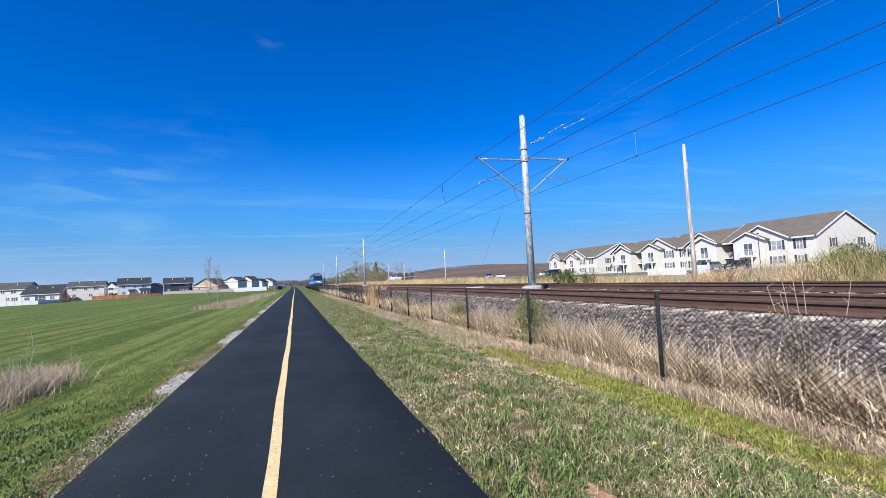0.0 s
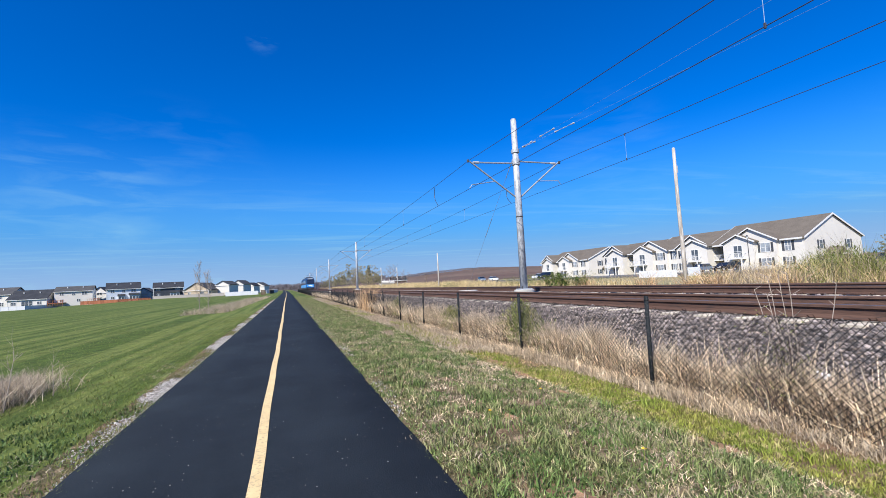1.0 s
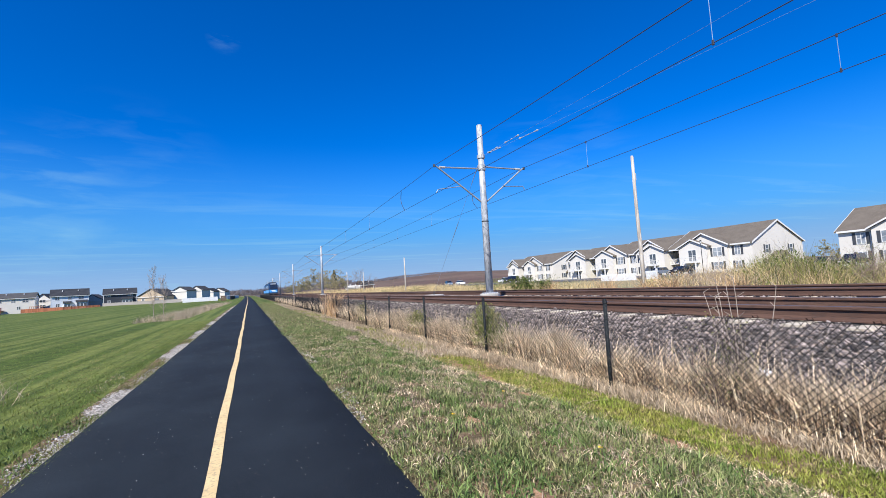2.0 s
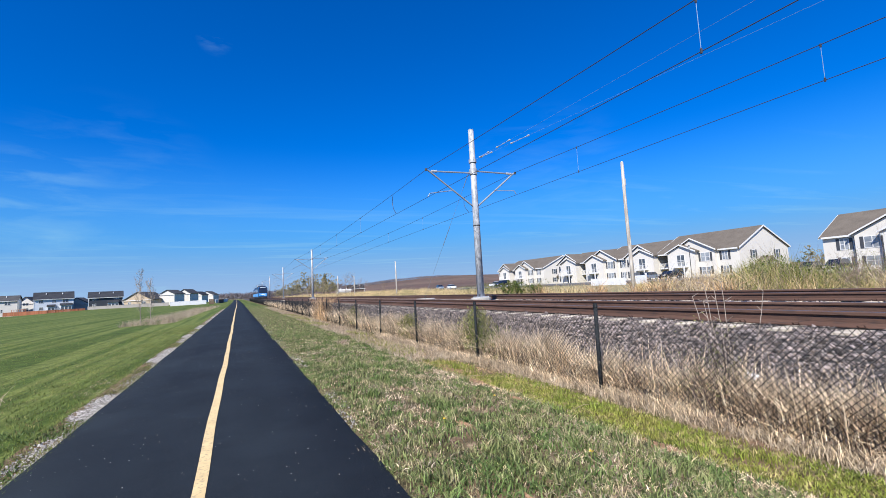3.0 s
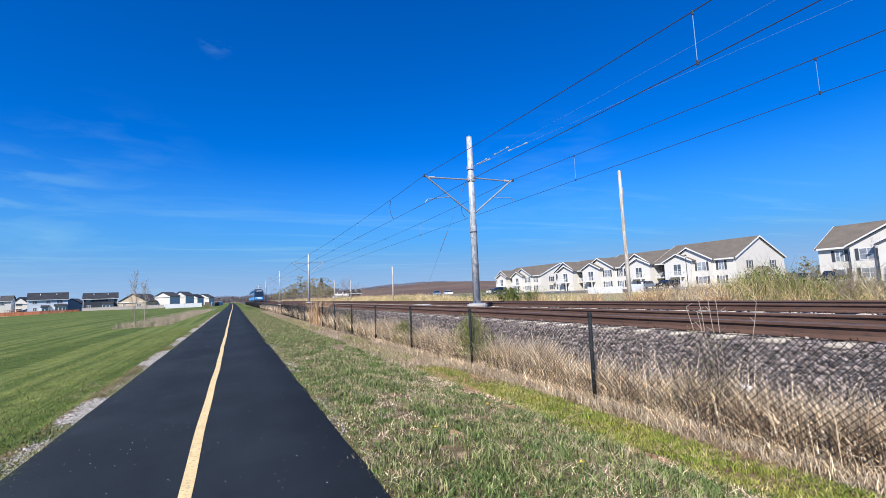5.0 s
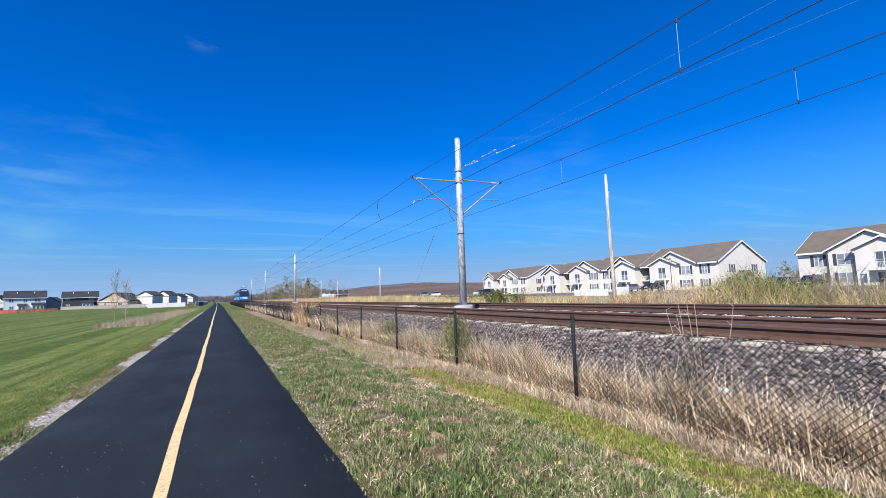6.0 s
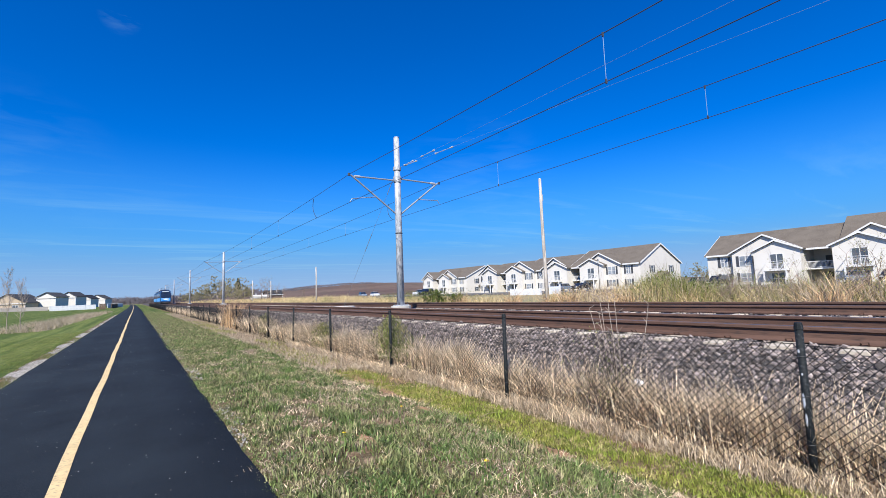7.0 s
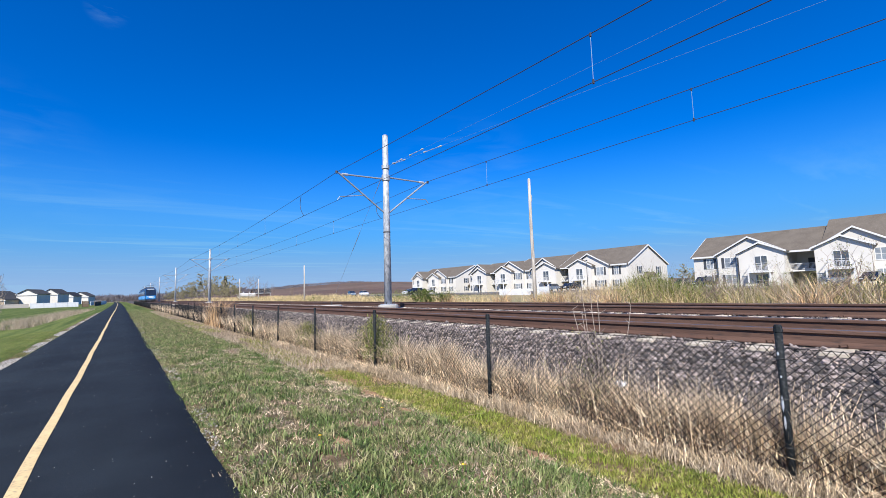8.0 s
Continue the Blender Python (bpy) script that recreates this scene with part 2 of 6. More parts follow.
# pale blue house siding; also the painted shade on the white gate
M_BLUE_AND_SHADE = mat("blue_siding_and_shade", (0.60, 0.64, 0.70), (0.55, 0.60, 0.66), 0.4, 0.6)
M_SIDING_DARK = mat("dark_siding", (0.035, 0.042, 0.055), (0.03, 0.035, 0.045), 0.4, 0.6)
M_SIDING_TAN = mat("tan_siding", (0.48, 0.38, 0.27), (0.43, 0.34, 0.24), 0.4, 0.6)
M_TRIM = mat("white_trim", (0.68, 0.68, 0.67), (0.62, 0.62, 0.61), 2, 0.5)
M_SHINGLE = mat("taupe_shingles", (0.145, 0.125, 0.102), (0.115, 0.098, 0.08), 0.6, 0.95, bump=0.4, bscale=9, c3=(0.18, 0.155, 0.13), fine=12, spec=0.2)
M_SHINGLE_DARK = mat("charcoal_shingles", (0.030, 0.033, 0.040), (0.045, 0.048, 0.055), 0.6, 0.95, bump=0.4, bscale=9, spec=0.2)
M_SHINGLE_GREY = mat("grey_shingles", (0.085, 0.085, 0.085), (0.065, 0.065, 0.068), 0.6, 0.95, bump=0.4, bscale=9, spec=0.2)
M_GLASS = mat("window_glass", (0.05, 0.065, 0.08), (0.09, 0.10, 0.115), 0.5, 0.08, spec=0.8)
M_SHUTTER = mat("dark_shutter", (0.04, 0.045, 0.055), (0.05, 0.055, 0.065), 2, 0.6)
M_VINYL = mat("white_vinyl", (0.66, 0.67, 0.68), (0.58, 0.59, 0.61), 1.5, 0.5)
M_CEDAR = mat("red_cedar", (0.36, 0.13, 0.06), (0.28, 0.10, 0.05), 2, 0.85, objvar=0.2)
M_GREYWOOD = mat("grey_fence_wood", (0.33, 0.31, 0.29), (0.26, 0.24, 0.22), 2, 0.9)
M_BROWNWOOD = mat("brown_fence_wood", (0.16, 0.11, 0.075), (0.11, 0.075, 0.05), 2, 0.9)
M_TRAINBLUE = mat("blue_train_wrap", (0.010, 0.040, 0.12), (0.008, 0.065, 0.20), 0.5, 0.45, spec=0.3)
M_TRAINLIGHT = mat("light_blue_wrap", (0.015, 0.20, 0.60), (0.05, 0.33, 0.72), 0.8, 0.45, c3=(0.35, 0.62, 0.85), fine=2.0, spec=0.3)
M_TRAINGLASS = mat("train_glass", (0.012, 0.018, 0.03), (0.02, 0.028, 0.045), 0.7, 0.08, spec=0.8)
M_DARK = mat("dark_metal", (0.03, 0.03, 0.033), (0.045, 0.043, 0.042), 4, 0.6)
M_RUBBER = mat("tyre_rubber", (0.02, 0.02, 0.02), (0.03, 0.03, 0.03), 8, 0.85)
M_CARBLACK = mat("black_car_paint", (0.015, 0.016, 0.02), (0.02, 0.02, 0.025), 2, 0.2)
M_CARWHITE = mat("white_car_paint", (0.70, 0.71, 0.73), (0.66, 0.67, 0.69), 2, 0.25)
M_CARBLUE = mat("slate_car_paint", (0.16, 0.21, 0.28), (0.13, 0.17, 0.24), 2, 0.25)
M_LOT = mat("worn_asphalt", (0.10, 0.10, 0.10), (0.14, 0.14, 0.135), 0.2, 0.9)
M_LITTER = mat("white_litter", (0.80, 0.82, 0.85), (0.65, 0.67, 0.70), 20, 0.5)
M_DANDELION = mat("dandelion_yellow", (0.80, 0.55, 0.02), (0.75, 0.45, 0.02), 60, 0.7)
M_LAMPGLASS = mat("lamp_glass", (0.55, 0.56, 0.54), (0.45, 0.46, 0.45), 6, 0.3)
M_BLIND = mat("window_with_blind", (0.30, 0.33, 0.36), (0.16, 0.18, 0.21), 0.9, 0.1, spec=0.8)
M_BROWNWALL = mat("brown_shed_wall", (0.17, 0.12, 0.10), (0.13, 0.09, 0.08), 0.5, 0.9)
M_DEADWEED = leafy("dead_weed", (0.42, 0.34, 0.24), (0.32, 0.245, 0.175), (0.54, 0.46, 0.35), 2.0, 0.5, 0.12)
M_DARKTWIG = mat("dark_twig", (0.055, 0.034, 0.030), (0.085, 0.055, 0.045), 8, 0.9)
M_BROWNSTEM = leafy("brown_stem", (0.17, 0.115, 0.075), (0.11, 0.075, 0.05), (0.28, 0.19, 0.12), 2.0, 0.6, 0.08)
M_REDSOIL = mat("reddish_soil", (0.34, 0.20, 0.115), (0.26, 0.155, 0.09), 9, 0.95, bump=0.8, bscale=70, c3=(0.44, 0.31, 0.20), fine=4, spec=0.15)
M_CLOVER = leafy("clover_leaf", (0.075, 0.125, 0.035), (0.10, 0.15, 0.045), (0.14, 0.17, 0.06), 2.0, 0.45, 0.12)
M_STONE = mat("single_stone", (0.24, 0.21, 0.20), (0.13, 0.112, 0.11), 14, 0.9, bump=0.4, bscale=80, c3=(0.34, 0.27, 0.22), fine=3, objvar=0.75, spec=0.3)
M_FAN = leafy("dead_grass_fan", (0.60, 0.40, 0.22), (0.50, 0.32, 0.17), (0.68, 0.50, 0.31), 0.6, 0.6, 0.15)
M_BUSH = leafy("bush_leaf", (0.085, 0.125, 0.030), (0.15, 0.175, 0.045), (0.24, 0.23, 0.09), 0.4, 0.6, 0.25)


# ---- building blocks ----
class Geo:
    """Corners and faces gathered for one mesh."""

    def __init__(self):
        self.v, self.f = [], []

    def add(self, verts, faces):
        o = len(self.v)
        self.v.extend(verts)
        self.f.extend([tuple(o + i for i in q) for q in faces])
        return self

    def box(self, a, b):
        (x0, y0, z0), (x1, y1, z1) = a, b
        return self.add([(x, y, z) for x in (x0, x1) for y in (y0, y1) for z in (z0, z1)],
                        [(0, 1, 3, 2), (4, 6, 7, 5), (0, 4, 5, 1), (2, 3, 7, 6), (0, 2, 6, 4), (1, 5, 7, 3)])

    def tube(self, pts, r0, r1=None, n=6, cap=True):
        """A round bar along points, tapering from r0 to r1."""
        r1 = r0 if r1 is None else r1
        pts = [Vector(p) for p in pts]
        base = len(self.v)
        for i, p in enumerate(pts):
            d = (pts[min(i + 1, len(pts) - 1)] - pts[max(i - 1, 0)]).normalized()
            u = d.cross(Vector((0, 0, 1)) if abs(d.z) < 0.9 else Vector((1, 0, 0))).normalized()
            w = d.cross(u)
            r = r0 + (r1 - r0) * i / max(1, len(pts) - 1)
            for k in range(n):
                a = 2 * math.pi * k / n
                self.v.append(tuple(p + u * (r * math.cos(a)) + w * (r * math.sin(a))))
        for i in range(len(pts) - 1):
            for k in range(n):
                a, b = base + i * n + k, base + i * n + (k + 1) % n
                self.f.append((a, b, b + n, a + n))
        if cap:
            self.f.append(tuple(base + k for k in reversed(range(n))))
            self.f.append(tuple(base + (len(pts) - 1) * n + k for k in range(n)))
        return self

    def sweep(self, section, y0, y1, closed=True):
        """A section of (x, z) corners drawn out along y."""
        n = len(section)
        o = len(self.v)
        self.v.extend([(x, y0, z) for x, z in section] + [(x, y1, z) for x, z in section])
        for k in range(n if closed else n - 1):
            j = (k + 1) % n
            self.f.append((o + k, o + j, o + n + j, o + n + k))
        if closed:
            self.f.append(tuple(o + k for k in reversed(range(n))))
            self.f.append(tuple(o + n + k for k in range(n)))
        return self

    def mesh(self, name, material=None, smooth=False):
        me = bpy.data.meshes.new(name)
        me.from_pydata([tuple(p) for p in self.v], [], self.f)
        me.validate()
        bm = bmesh.new()
        bm.from_mesh(me)
        bmesh.ops.recalc_face_normals(bm, faces=bm.faces)
        bm.to_mesh(me)
        bm.free()
        if material:
            me.materials.append(material)
        if smooth:
            me.polygons.foreach_set("use_smooth", [True] * len(me.polygons))
        return me


def part(name, geo, material, parent=None, label="", smooth=False):
    """Links a Geo, or a mesh that is there already, as one mesh object, under a thing if one is given."""
    ob = new(name, geo if isinstance(geo, bpy.types.Mesh) else geo.mesh(name, material, smooth))
    ob.parent = parent
    return tagged(ob, label)


def thing(name, label, category, group="", kind="", at=None):
    ob = new(name)
    ob.empty_display_size = 0.2
    if at:
        ob.location = at
    return tagged(ob, label, category, group, kind)


def array_mesh(name, verts, faces, material):
    """A mesh from arrays of corners and equal-sided faces."""
    me = bpy.data.meshes.new(name)
    k = faces.shape[1]
    me.vertices.add(len(verts))
    me.vertices.foreach_set("co", np.ascontiguousarray(verts, dtype=np.float32).ravel())
    me.loops.add(faces.size)
    me.loops.foreach_set("vertex_index", faces.astype(np.int32).ravel())
    me.polygons.add(len(faces))
    me.polygons.foreach_set("loop_start", np.arange(0, faces.size, k, dtype=np.int32))
    me.update(calc_edges=True)
    me.materials.append(material)
    return me


rng = np.random.default_rng(7)


def blades(name, xs, ys, zs, height, width, lean, material, label, category, bend=0.5):
    """Grass: each blade a bent strip of two quads, standing on the ground."""
    n = len(xs)
    a = rng.uniform(0, 2 * np.pi, n)
    la = rng.uniform(0, 2 * np.pi, n)
    h = height * rng.uniform(0.45, 1.25, n)
    w = width * rng.uniform(0.6, 1.4, n) / 2
    ln = h * lean * rng.uniform(0.1, 1.4, n)
    side = np.stack([np.cos(a) * w, np.sin(a) * w, np.zeros(n)], 1)
    root = np.stack([xs, ys, zs - 0.01], 1)
    mid = root + np.stack([np.cos(la) * ln * bend * 0.6, np.sin(la) * ln * bend * 0.6, h * 0.6], 1)
    tip = root + np.stack([np.cos(la) * ln, np.sin(la) * ln, h * rng.uniform(0.8, 1.0, n)], 1)
    v = np.stack([root - side, root + side, mid + side * 0.8, mid - side * 0.8, tip + side * 0.15, tip - side * 0.15], 1).reshape(-1, 3)
    o = (np.arange(n) * 6)[:, None]
    f = np.concatenate([o + np.array([[0, 1, 2, 3]]), o + np.array([[3, 2, 4, 5]])], 0)
    return tagged(new(name, array_mesh(name, v, f, material)), label, category, kind="stuff")


def scatter(x0, x1, y0, y1, n, near=1.0):
    """Places in a strip, thinner with distance along y where near > 1."""
    t = rng.uniform(0, 1, n) ** near
    return rng.uniform(x0, x1, n), y0 + (y1 - y0) * t


def patch(x, y, scale=1.0, seed=0.0):
    """A smooth field of about -1 to 1 over the plan."""
    return (np.sin(x * 1.7 * scale + 1.3 + seed) * np.cos(y * 1.1 * scale + seed * 2) + np.sin(x * 0.7 * scale - y * 0.9 * scale + 2.1 * seed)
            + 0.6 * np.sin(x * 3.1 * scale + y * 2.7 * scale + seed)) / 2.2


def step(v, a, b):
    t = np.clip((v - a) / (b - a), 0, 1)
    return t * t * (3 - 2 * t)


# ---- ground ----
FENCE_X, POST_Y0, POST_STEP = 4.469, 1.171, 3.198
RAIL_X, GAUGE, TRACKS, RAIL_Z = 6.40, 1.505, 4.39, 0.65
POLE_X, POLE_YS = 9.35, (15.8, 60.8, 103.0, 149.0, 197.0, 247.0)


def ground_z(x, y):
    x, y = np.asarray(x, float), np.asarray(y, float)
    z = np.full(np.broadcast(x, y).shape, -0.035)
    z = z - 0.27 * step(x, 1.5, 4.3) + 0.25 * step(x, 14, 20)
    z = z - 0.20 * step(-x, 1.6, 4.5) - 1.5 * step(-x, 5, 120) * step(y, -50, 120) + 0.8 * step(-x, 20, 60) * step(y, 150, 240) * step(75 + x, -20, 30)
    z = z + 12.0 * step(y, 190, 420) * (0.25 * step(x, 17, 90) + 0.75 * step(x, 60, 215)) * (1 + 0.08 * np.sin(x * 0.012)) - 1.6 * step(x, 150, 400) * step(y, 190, 420)
    z = z + 0.02 * patch(x, y, 0.6, 1.0) * step(np.abs(x), 1.6, 2.4)
    return z


def axis_steps(lo, hi, fine_lo, fine_hi, d, grow=1.22):
    mid = list(np.arange(fine_lo, fine_hi + d / 2, d))
    a, s = mid[-1], d
    while a < hi:
        s *= grow
        a += s
        mid.append(min(a, hi))
    a, s = mid[0], d
    while a > lo:
        s *= grow
        a -= s
        mid.insert(0, max(a, lo))
    return np.array(mid)


gx = axis_steps(-2500, 2500, -6, 16, 0.35, 1.13)
gy = axis_steps(-400, 3500, -3, 18, 0.5, 1.09)
GX, GY = np.meshgrid(gx, gy, indexing="ij")
GZ = ground_z(GX, GY)
gv = np.stack([GX.ravel(), GY.ravel(), GZ.ravel()], 1)
ni, nj = GX.shape
ii, jj = np.meshgrid(np.arange(ni - 1), np.arange(nj - 1), indexing="ij")
q = (ii * nj + jj).ravel()
gf = np.stack([q, q + nj, q + nj + 1, q + 1], 1)
gme = array_mesh("ground", gv, gf, M_LAWN)
for m in (M_SOIL, M_FIELD, M_HILL):
    gme.materials.append(m)
cx, cy = (GX[:-1, :-1] + GX[1:, 1:]).ravel() / 2, (GY[:-1, :-1] + GY[1:, 1:]).ravel() / 2
slot = np.where(cx < 0, 0, np.where(cx < 14, 1, 2))
slot = np.where((cx < 4.2) & (cy > 55), 0, slot)
slot = np.where((cx < 0) & (cx > -1.62) & (cy < 55), 1, slot)
slot = np.where((cy > 225) & (cx > 15), 3, slot)
slot = np.where((cy > 420) & (cx <= 15), 2, slot)
gme.polygons.foreach_set("material_index", slot.astype(np.int32))
gme.polygons.foreach_set("use_smooth", np.ones(len(gf), dtype=bool))
tagged(new("ground", gme), "mown lawn, verge soil and dry fields reaching the horizon", "ground", kind="structure")

# the path: a slab of asphalt with a slight crown and crumbled edges
PATH_W = 1.165
pg = Geo()
ys = list(np.concatenate([np.arange(-60, -8, 2.0), np.arange(-8, 30, 0.35), np.arange(30, 80, 2.0), np.arange(80, 460, 10.0)]))
for i, y in enumerate(ys):
    k = 0.018 * noise.noise((y * 1.7, 0, 0)) + 0.012 * noise.noise((y * 6, 3, 0))
    r = 0.018 * noise.noise((y * 1.7, 9, 0)) + 0.012 * noise.noise((y * 6, 7, 0))
    bend = -0.00002 * max(0, y - 60) ** 2
    row = [(-PATH_W - 0.05 + k, -0.08), (-PATH_W + k, -0.012), (-0.6, 0.0), (0.03, 0.004), (0.6, 0.0), (PATH_W + r, -0.012), (PATH_W + 0.05 + r, -0.08)]
    pg.v.extend([(x + bend, y, z) for x, z in row])
    if i:
        o = (i - 1) * 7
        pg.f.extend([(o + c, o + c + 1, o + c + 8, o + c + 7) for c in range(6)])
tagged(part("path", pg, M_ASPHALT, smooth=True), "smooth dark asphalt bike path", "path", kind="structure")

# its painted centre line, a little uneven along the edges
lg = Geo()
for i, y in enumerate(ys):
    o = 0.04 + 0.006 * math.sin(y * 0.8) + 0.004 * math.sin(y * 2.3) + 0.015 * math.sin(y * 0.11) - 0.00002 * max(0, y - 60) ** 2
    w = 0.039 + 0.003 * noise.noise((y * 3, 1, 0))
    lg.v.extend([(o - w, y, 0.0075), (o + w, y, 0.0075)])
    if i:
        a = 2 * (i - 1)
        lg.f.append((a, a + 1, a + 3, a + 2))
tagged(part("centre_line", lg, M_PAINT), "worn pale yellow painted centre line on the asphalt", "road marking", kind="structure")

# pale chips and grit lying on the asphalt
ng = 800
sx, sy = scatter(-1.1, 1.1, 1.0, 16, ng, 1.6)
ss = rng.uniform(0.001, 0.0042, ng)
sv, sf = [], []
for x, y, s in zip(sx, sy, ss):
    o = len(sv)
    z = 0.003
    sv += [(x - s, y - s * 0.6, z), (x + s * 0.8, y - s, z), (x + s, y + s * 0.9, z), (x - s * 0.7, y + s, z), (x, y, z + s * 1.2)]
    sf += [(o, o + 1, o + 4), (o + 1, o + 2, o + 4), (o + 2, o + 3, o + 4), (o + 3, o, o + 4)]
tagged(new("grit", array_mesh("grit", np.array(sv), np.array(sf), M_LIMESTONE)), "pale grit and chips scattered over the asphalt", "grit", kind="stuff")

# ---- stones ----
ico = bmesh.new()
bmesh.ops.create_icosphere(ico, subdivisions=1, radius=1.0)
ICO_V = np.array([v.co[:] for v in ico.verts])
ICO_F = np.array([[v.index for v in f.verts] for f in ico.faces])
ico.free()


def stones(name, xs, ys, zs, size, material, label, category, flat_=0.65):
    """Broken stones: jittered angular lumps, each turned its own way."""
    n = len(xs)
    v = ICO_V[None] * rng.uniform(0.5, 1.4, (n, len(ICO_V), 1))
    clip = rng.uniform(0.45, 0.8, (n, 1, 3))
    v = np.clip(v, -clip, clip) * 1.35
    s = size * rng.lognormal(0, 0.3, n)
    v = v * (s[:, None] * np.stack([rng.uniform(0.8, 1.3, n), rng.uniform(0.8, 1.3, n), rng.uniform(0.5, 1.0, n)], 1))[:, None, :]
    a, b = rng.uniform(0, 2 * np.pi, n), rng.uniform(-0.9, 0.9, n)
    ca, sa, cb, sb = np.cos(a), np.sin(a), np.cos(b), np.sin(b)
    rot = np.zeros((n, 3, 3))
    rot[:, 0, 0], rot[:, 0, 1], rot[:, 1, 0], rot[:, 1, 1], rot[:, 2, 2] = ca, -sa, sa, ca, 1
    tilt = np.zeros((n, 3, 3))
    tilt[:, 0, 0], tilt[:, 1, 1], tilt[:, 1, 2], tilt[:, 2, 1], tilt[:, 2, 2] = 1, cb, -sb, sb, cb
    v = np.einsum("nij,njk,nvk->nvi", tilt, rot, v) + np.stack([xs, ys, zs + s * 0.15], 1)[:, None, :]
    f = (ICO_F[None] + (np.arange(n) * len(ICO_V))[:, None, None]).reshape(-1, 3)
    me = array_mesh(name, v.reshape(-1, 3), f, material)
    me.shade_flat()
    return tagged(new(name, me), label, category, kind="stuff")


# ballast bed under both tracks; its near-black colour paints the shade between stones
BED = [(4.72, -0.30), (5.0, -0.12), (5.72, 0.41), (6.0, 0.464), (6.5, 0.470), (7.8, 0.470), (9.35, 0.465), (13.3, 0.466), (13.7, 0.38), (15.2, -0.12), (15.2, -0.5), (4.72, -0.5)]


def bed_z(x):
    return np.interp(x, [p[0] for p in BED[:10]], [p[1] for p in BED[:10]])


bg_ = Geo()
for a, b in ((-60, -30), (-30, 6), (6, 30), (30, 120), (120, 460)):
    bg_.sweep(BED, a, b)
BALLAST = part("ballast_bed", bg_, M_BED_SHADE)
tagged(BALLAST, "raised bed of crushed-stone railway ballast, coloured near-black as shade between the stones", "ballast", kind="structure")
TIE_Y = -4.9 - 0.61 * 20


def off_ties(x, y):
    """True where no tie of the near track shows its top."""
    d = np.abs((y - TIE_Y + 0.305) % 0.61 - 0.305)
    return (x < 5.86) | (d > 0.125)


def lattice(x0, x1, y0, y1, d):
    """Places on a shaken lattice, so that stones lie side by side."""
    gx, gy = np.meshgrid(np.arange(x0, x1, d * 0.87), np.arange(y0, y1, d))
    gy = gy + (np.arange(gx.shape[1]) % 2)[None] * d / 2
    return gx.ravel() + rng.normal(0, d * 0.17, gx.size), gy.ravel() + rng.normal(0, d * 0.17, gx.size)


bx, by = lattice(4.78, 6.2, -3.0, 14, 0.036)
keep = ((bx > 5.0) | (rng.uniform(0, 1, len(bx)) < 0.5)) & off_ties(bx, by)
stones("ballast_stones", bx[keep], by[keep], bed_z(bx[keep]) + rng.normal(0, 0.007, keep.sum()), 0.0190, M_ROCK, "angular grey and pinkish crushed ballast stones", "ballast")
bx, by = scatter(4.8, 6.1, 14, 60, 12000, 1.6)
keep = off_ties(bx, by)
bx, by = bx[keep], by[keep]
stones("ballast_stones", bx, by, bed_z(bx), 0.028, M_ROCK, "angular grey and pinkish crushed ballast stones", "ballast")
bx, by = scatter(6.1, 13.6, -4, 36, 13000, 1.5)
keep = off_ties(bx, by) | (bx > 8.4)
bx, by = bx[keep], by[keep]
stones("ballast_stones", bx, by, bed_z(bx), 0.023, M_ROCK, "angular grey ballast stones between the rails", "ballast")
# pale limestone edging along the path
def gravel_bare(x, y):
    """About how bare of grass the strip along the left edge of the asphalt lies."""
    return 0.75 * np.sin(y * 1.15 + 0.5) + 0.55 * np.sin(y * 2.9 + 1.0) + 0.3 * np.sin(y * 6.3) - 5.0 * np.abs(x + 1.24 + 0.04 * np.sin(y * 1.7)) + 0.38 * step(y, 4, 12) + 0.9 * (1 - step(y, 1.7, 2.3))


bx, by = scatter(-1.45, -1.16, 0.8, 26, 52000, 1.5)
keep = gravel_bare(bx, by) + rng.normal(0, 0.45, len(bx)) + 0.5 * patch(bx * 6, by, 4.0, 1.0) > 0.42
keep |= (bx > -1.20 - 0.045 * np.abs(patch(bx, by, 5.0, 3.0))) & (rng.uniform(0, 1, len(bx)) < 0.6)
stones("edge_gravel", bx[keep], by[keep], ground_z(bx[keep], by[keep]) + 0.004, 0.0050, M_LIMESTONE, "pale limestone gravel spilling along the asphalt edge", "gravel")
bx, by = scatter(-1.38, -1.17, 4.5, 60, 18000, 1.5)
keep = gravel_bare(bx, by) + rng.normal(0, 0.5, len(bx)) > 0.45
stones("edge_gravel", bx[keep], by[keep], ground_z(bx[keep], by[keep]) + 0.006, 0.0070, M_LIMESTONE, "pale limestone gravel spilling along the asphalt edge", "gravel")
bx, by = scatter(1.16, 1.34, 0.8, 30, 3000, 1.5)
keep = patch(bx * 3, by, 1.9, 2.4) > 0.25
stones("edge_gravel", bx[keep], by[keep], ground_z(bx[keep], by[keep]) + 0.01, 0.007, M_LIMESTONE, "pale limestone gravel along the asphalt edge", "gravel")

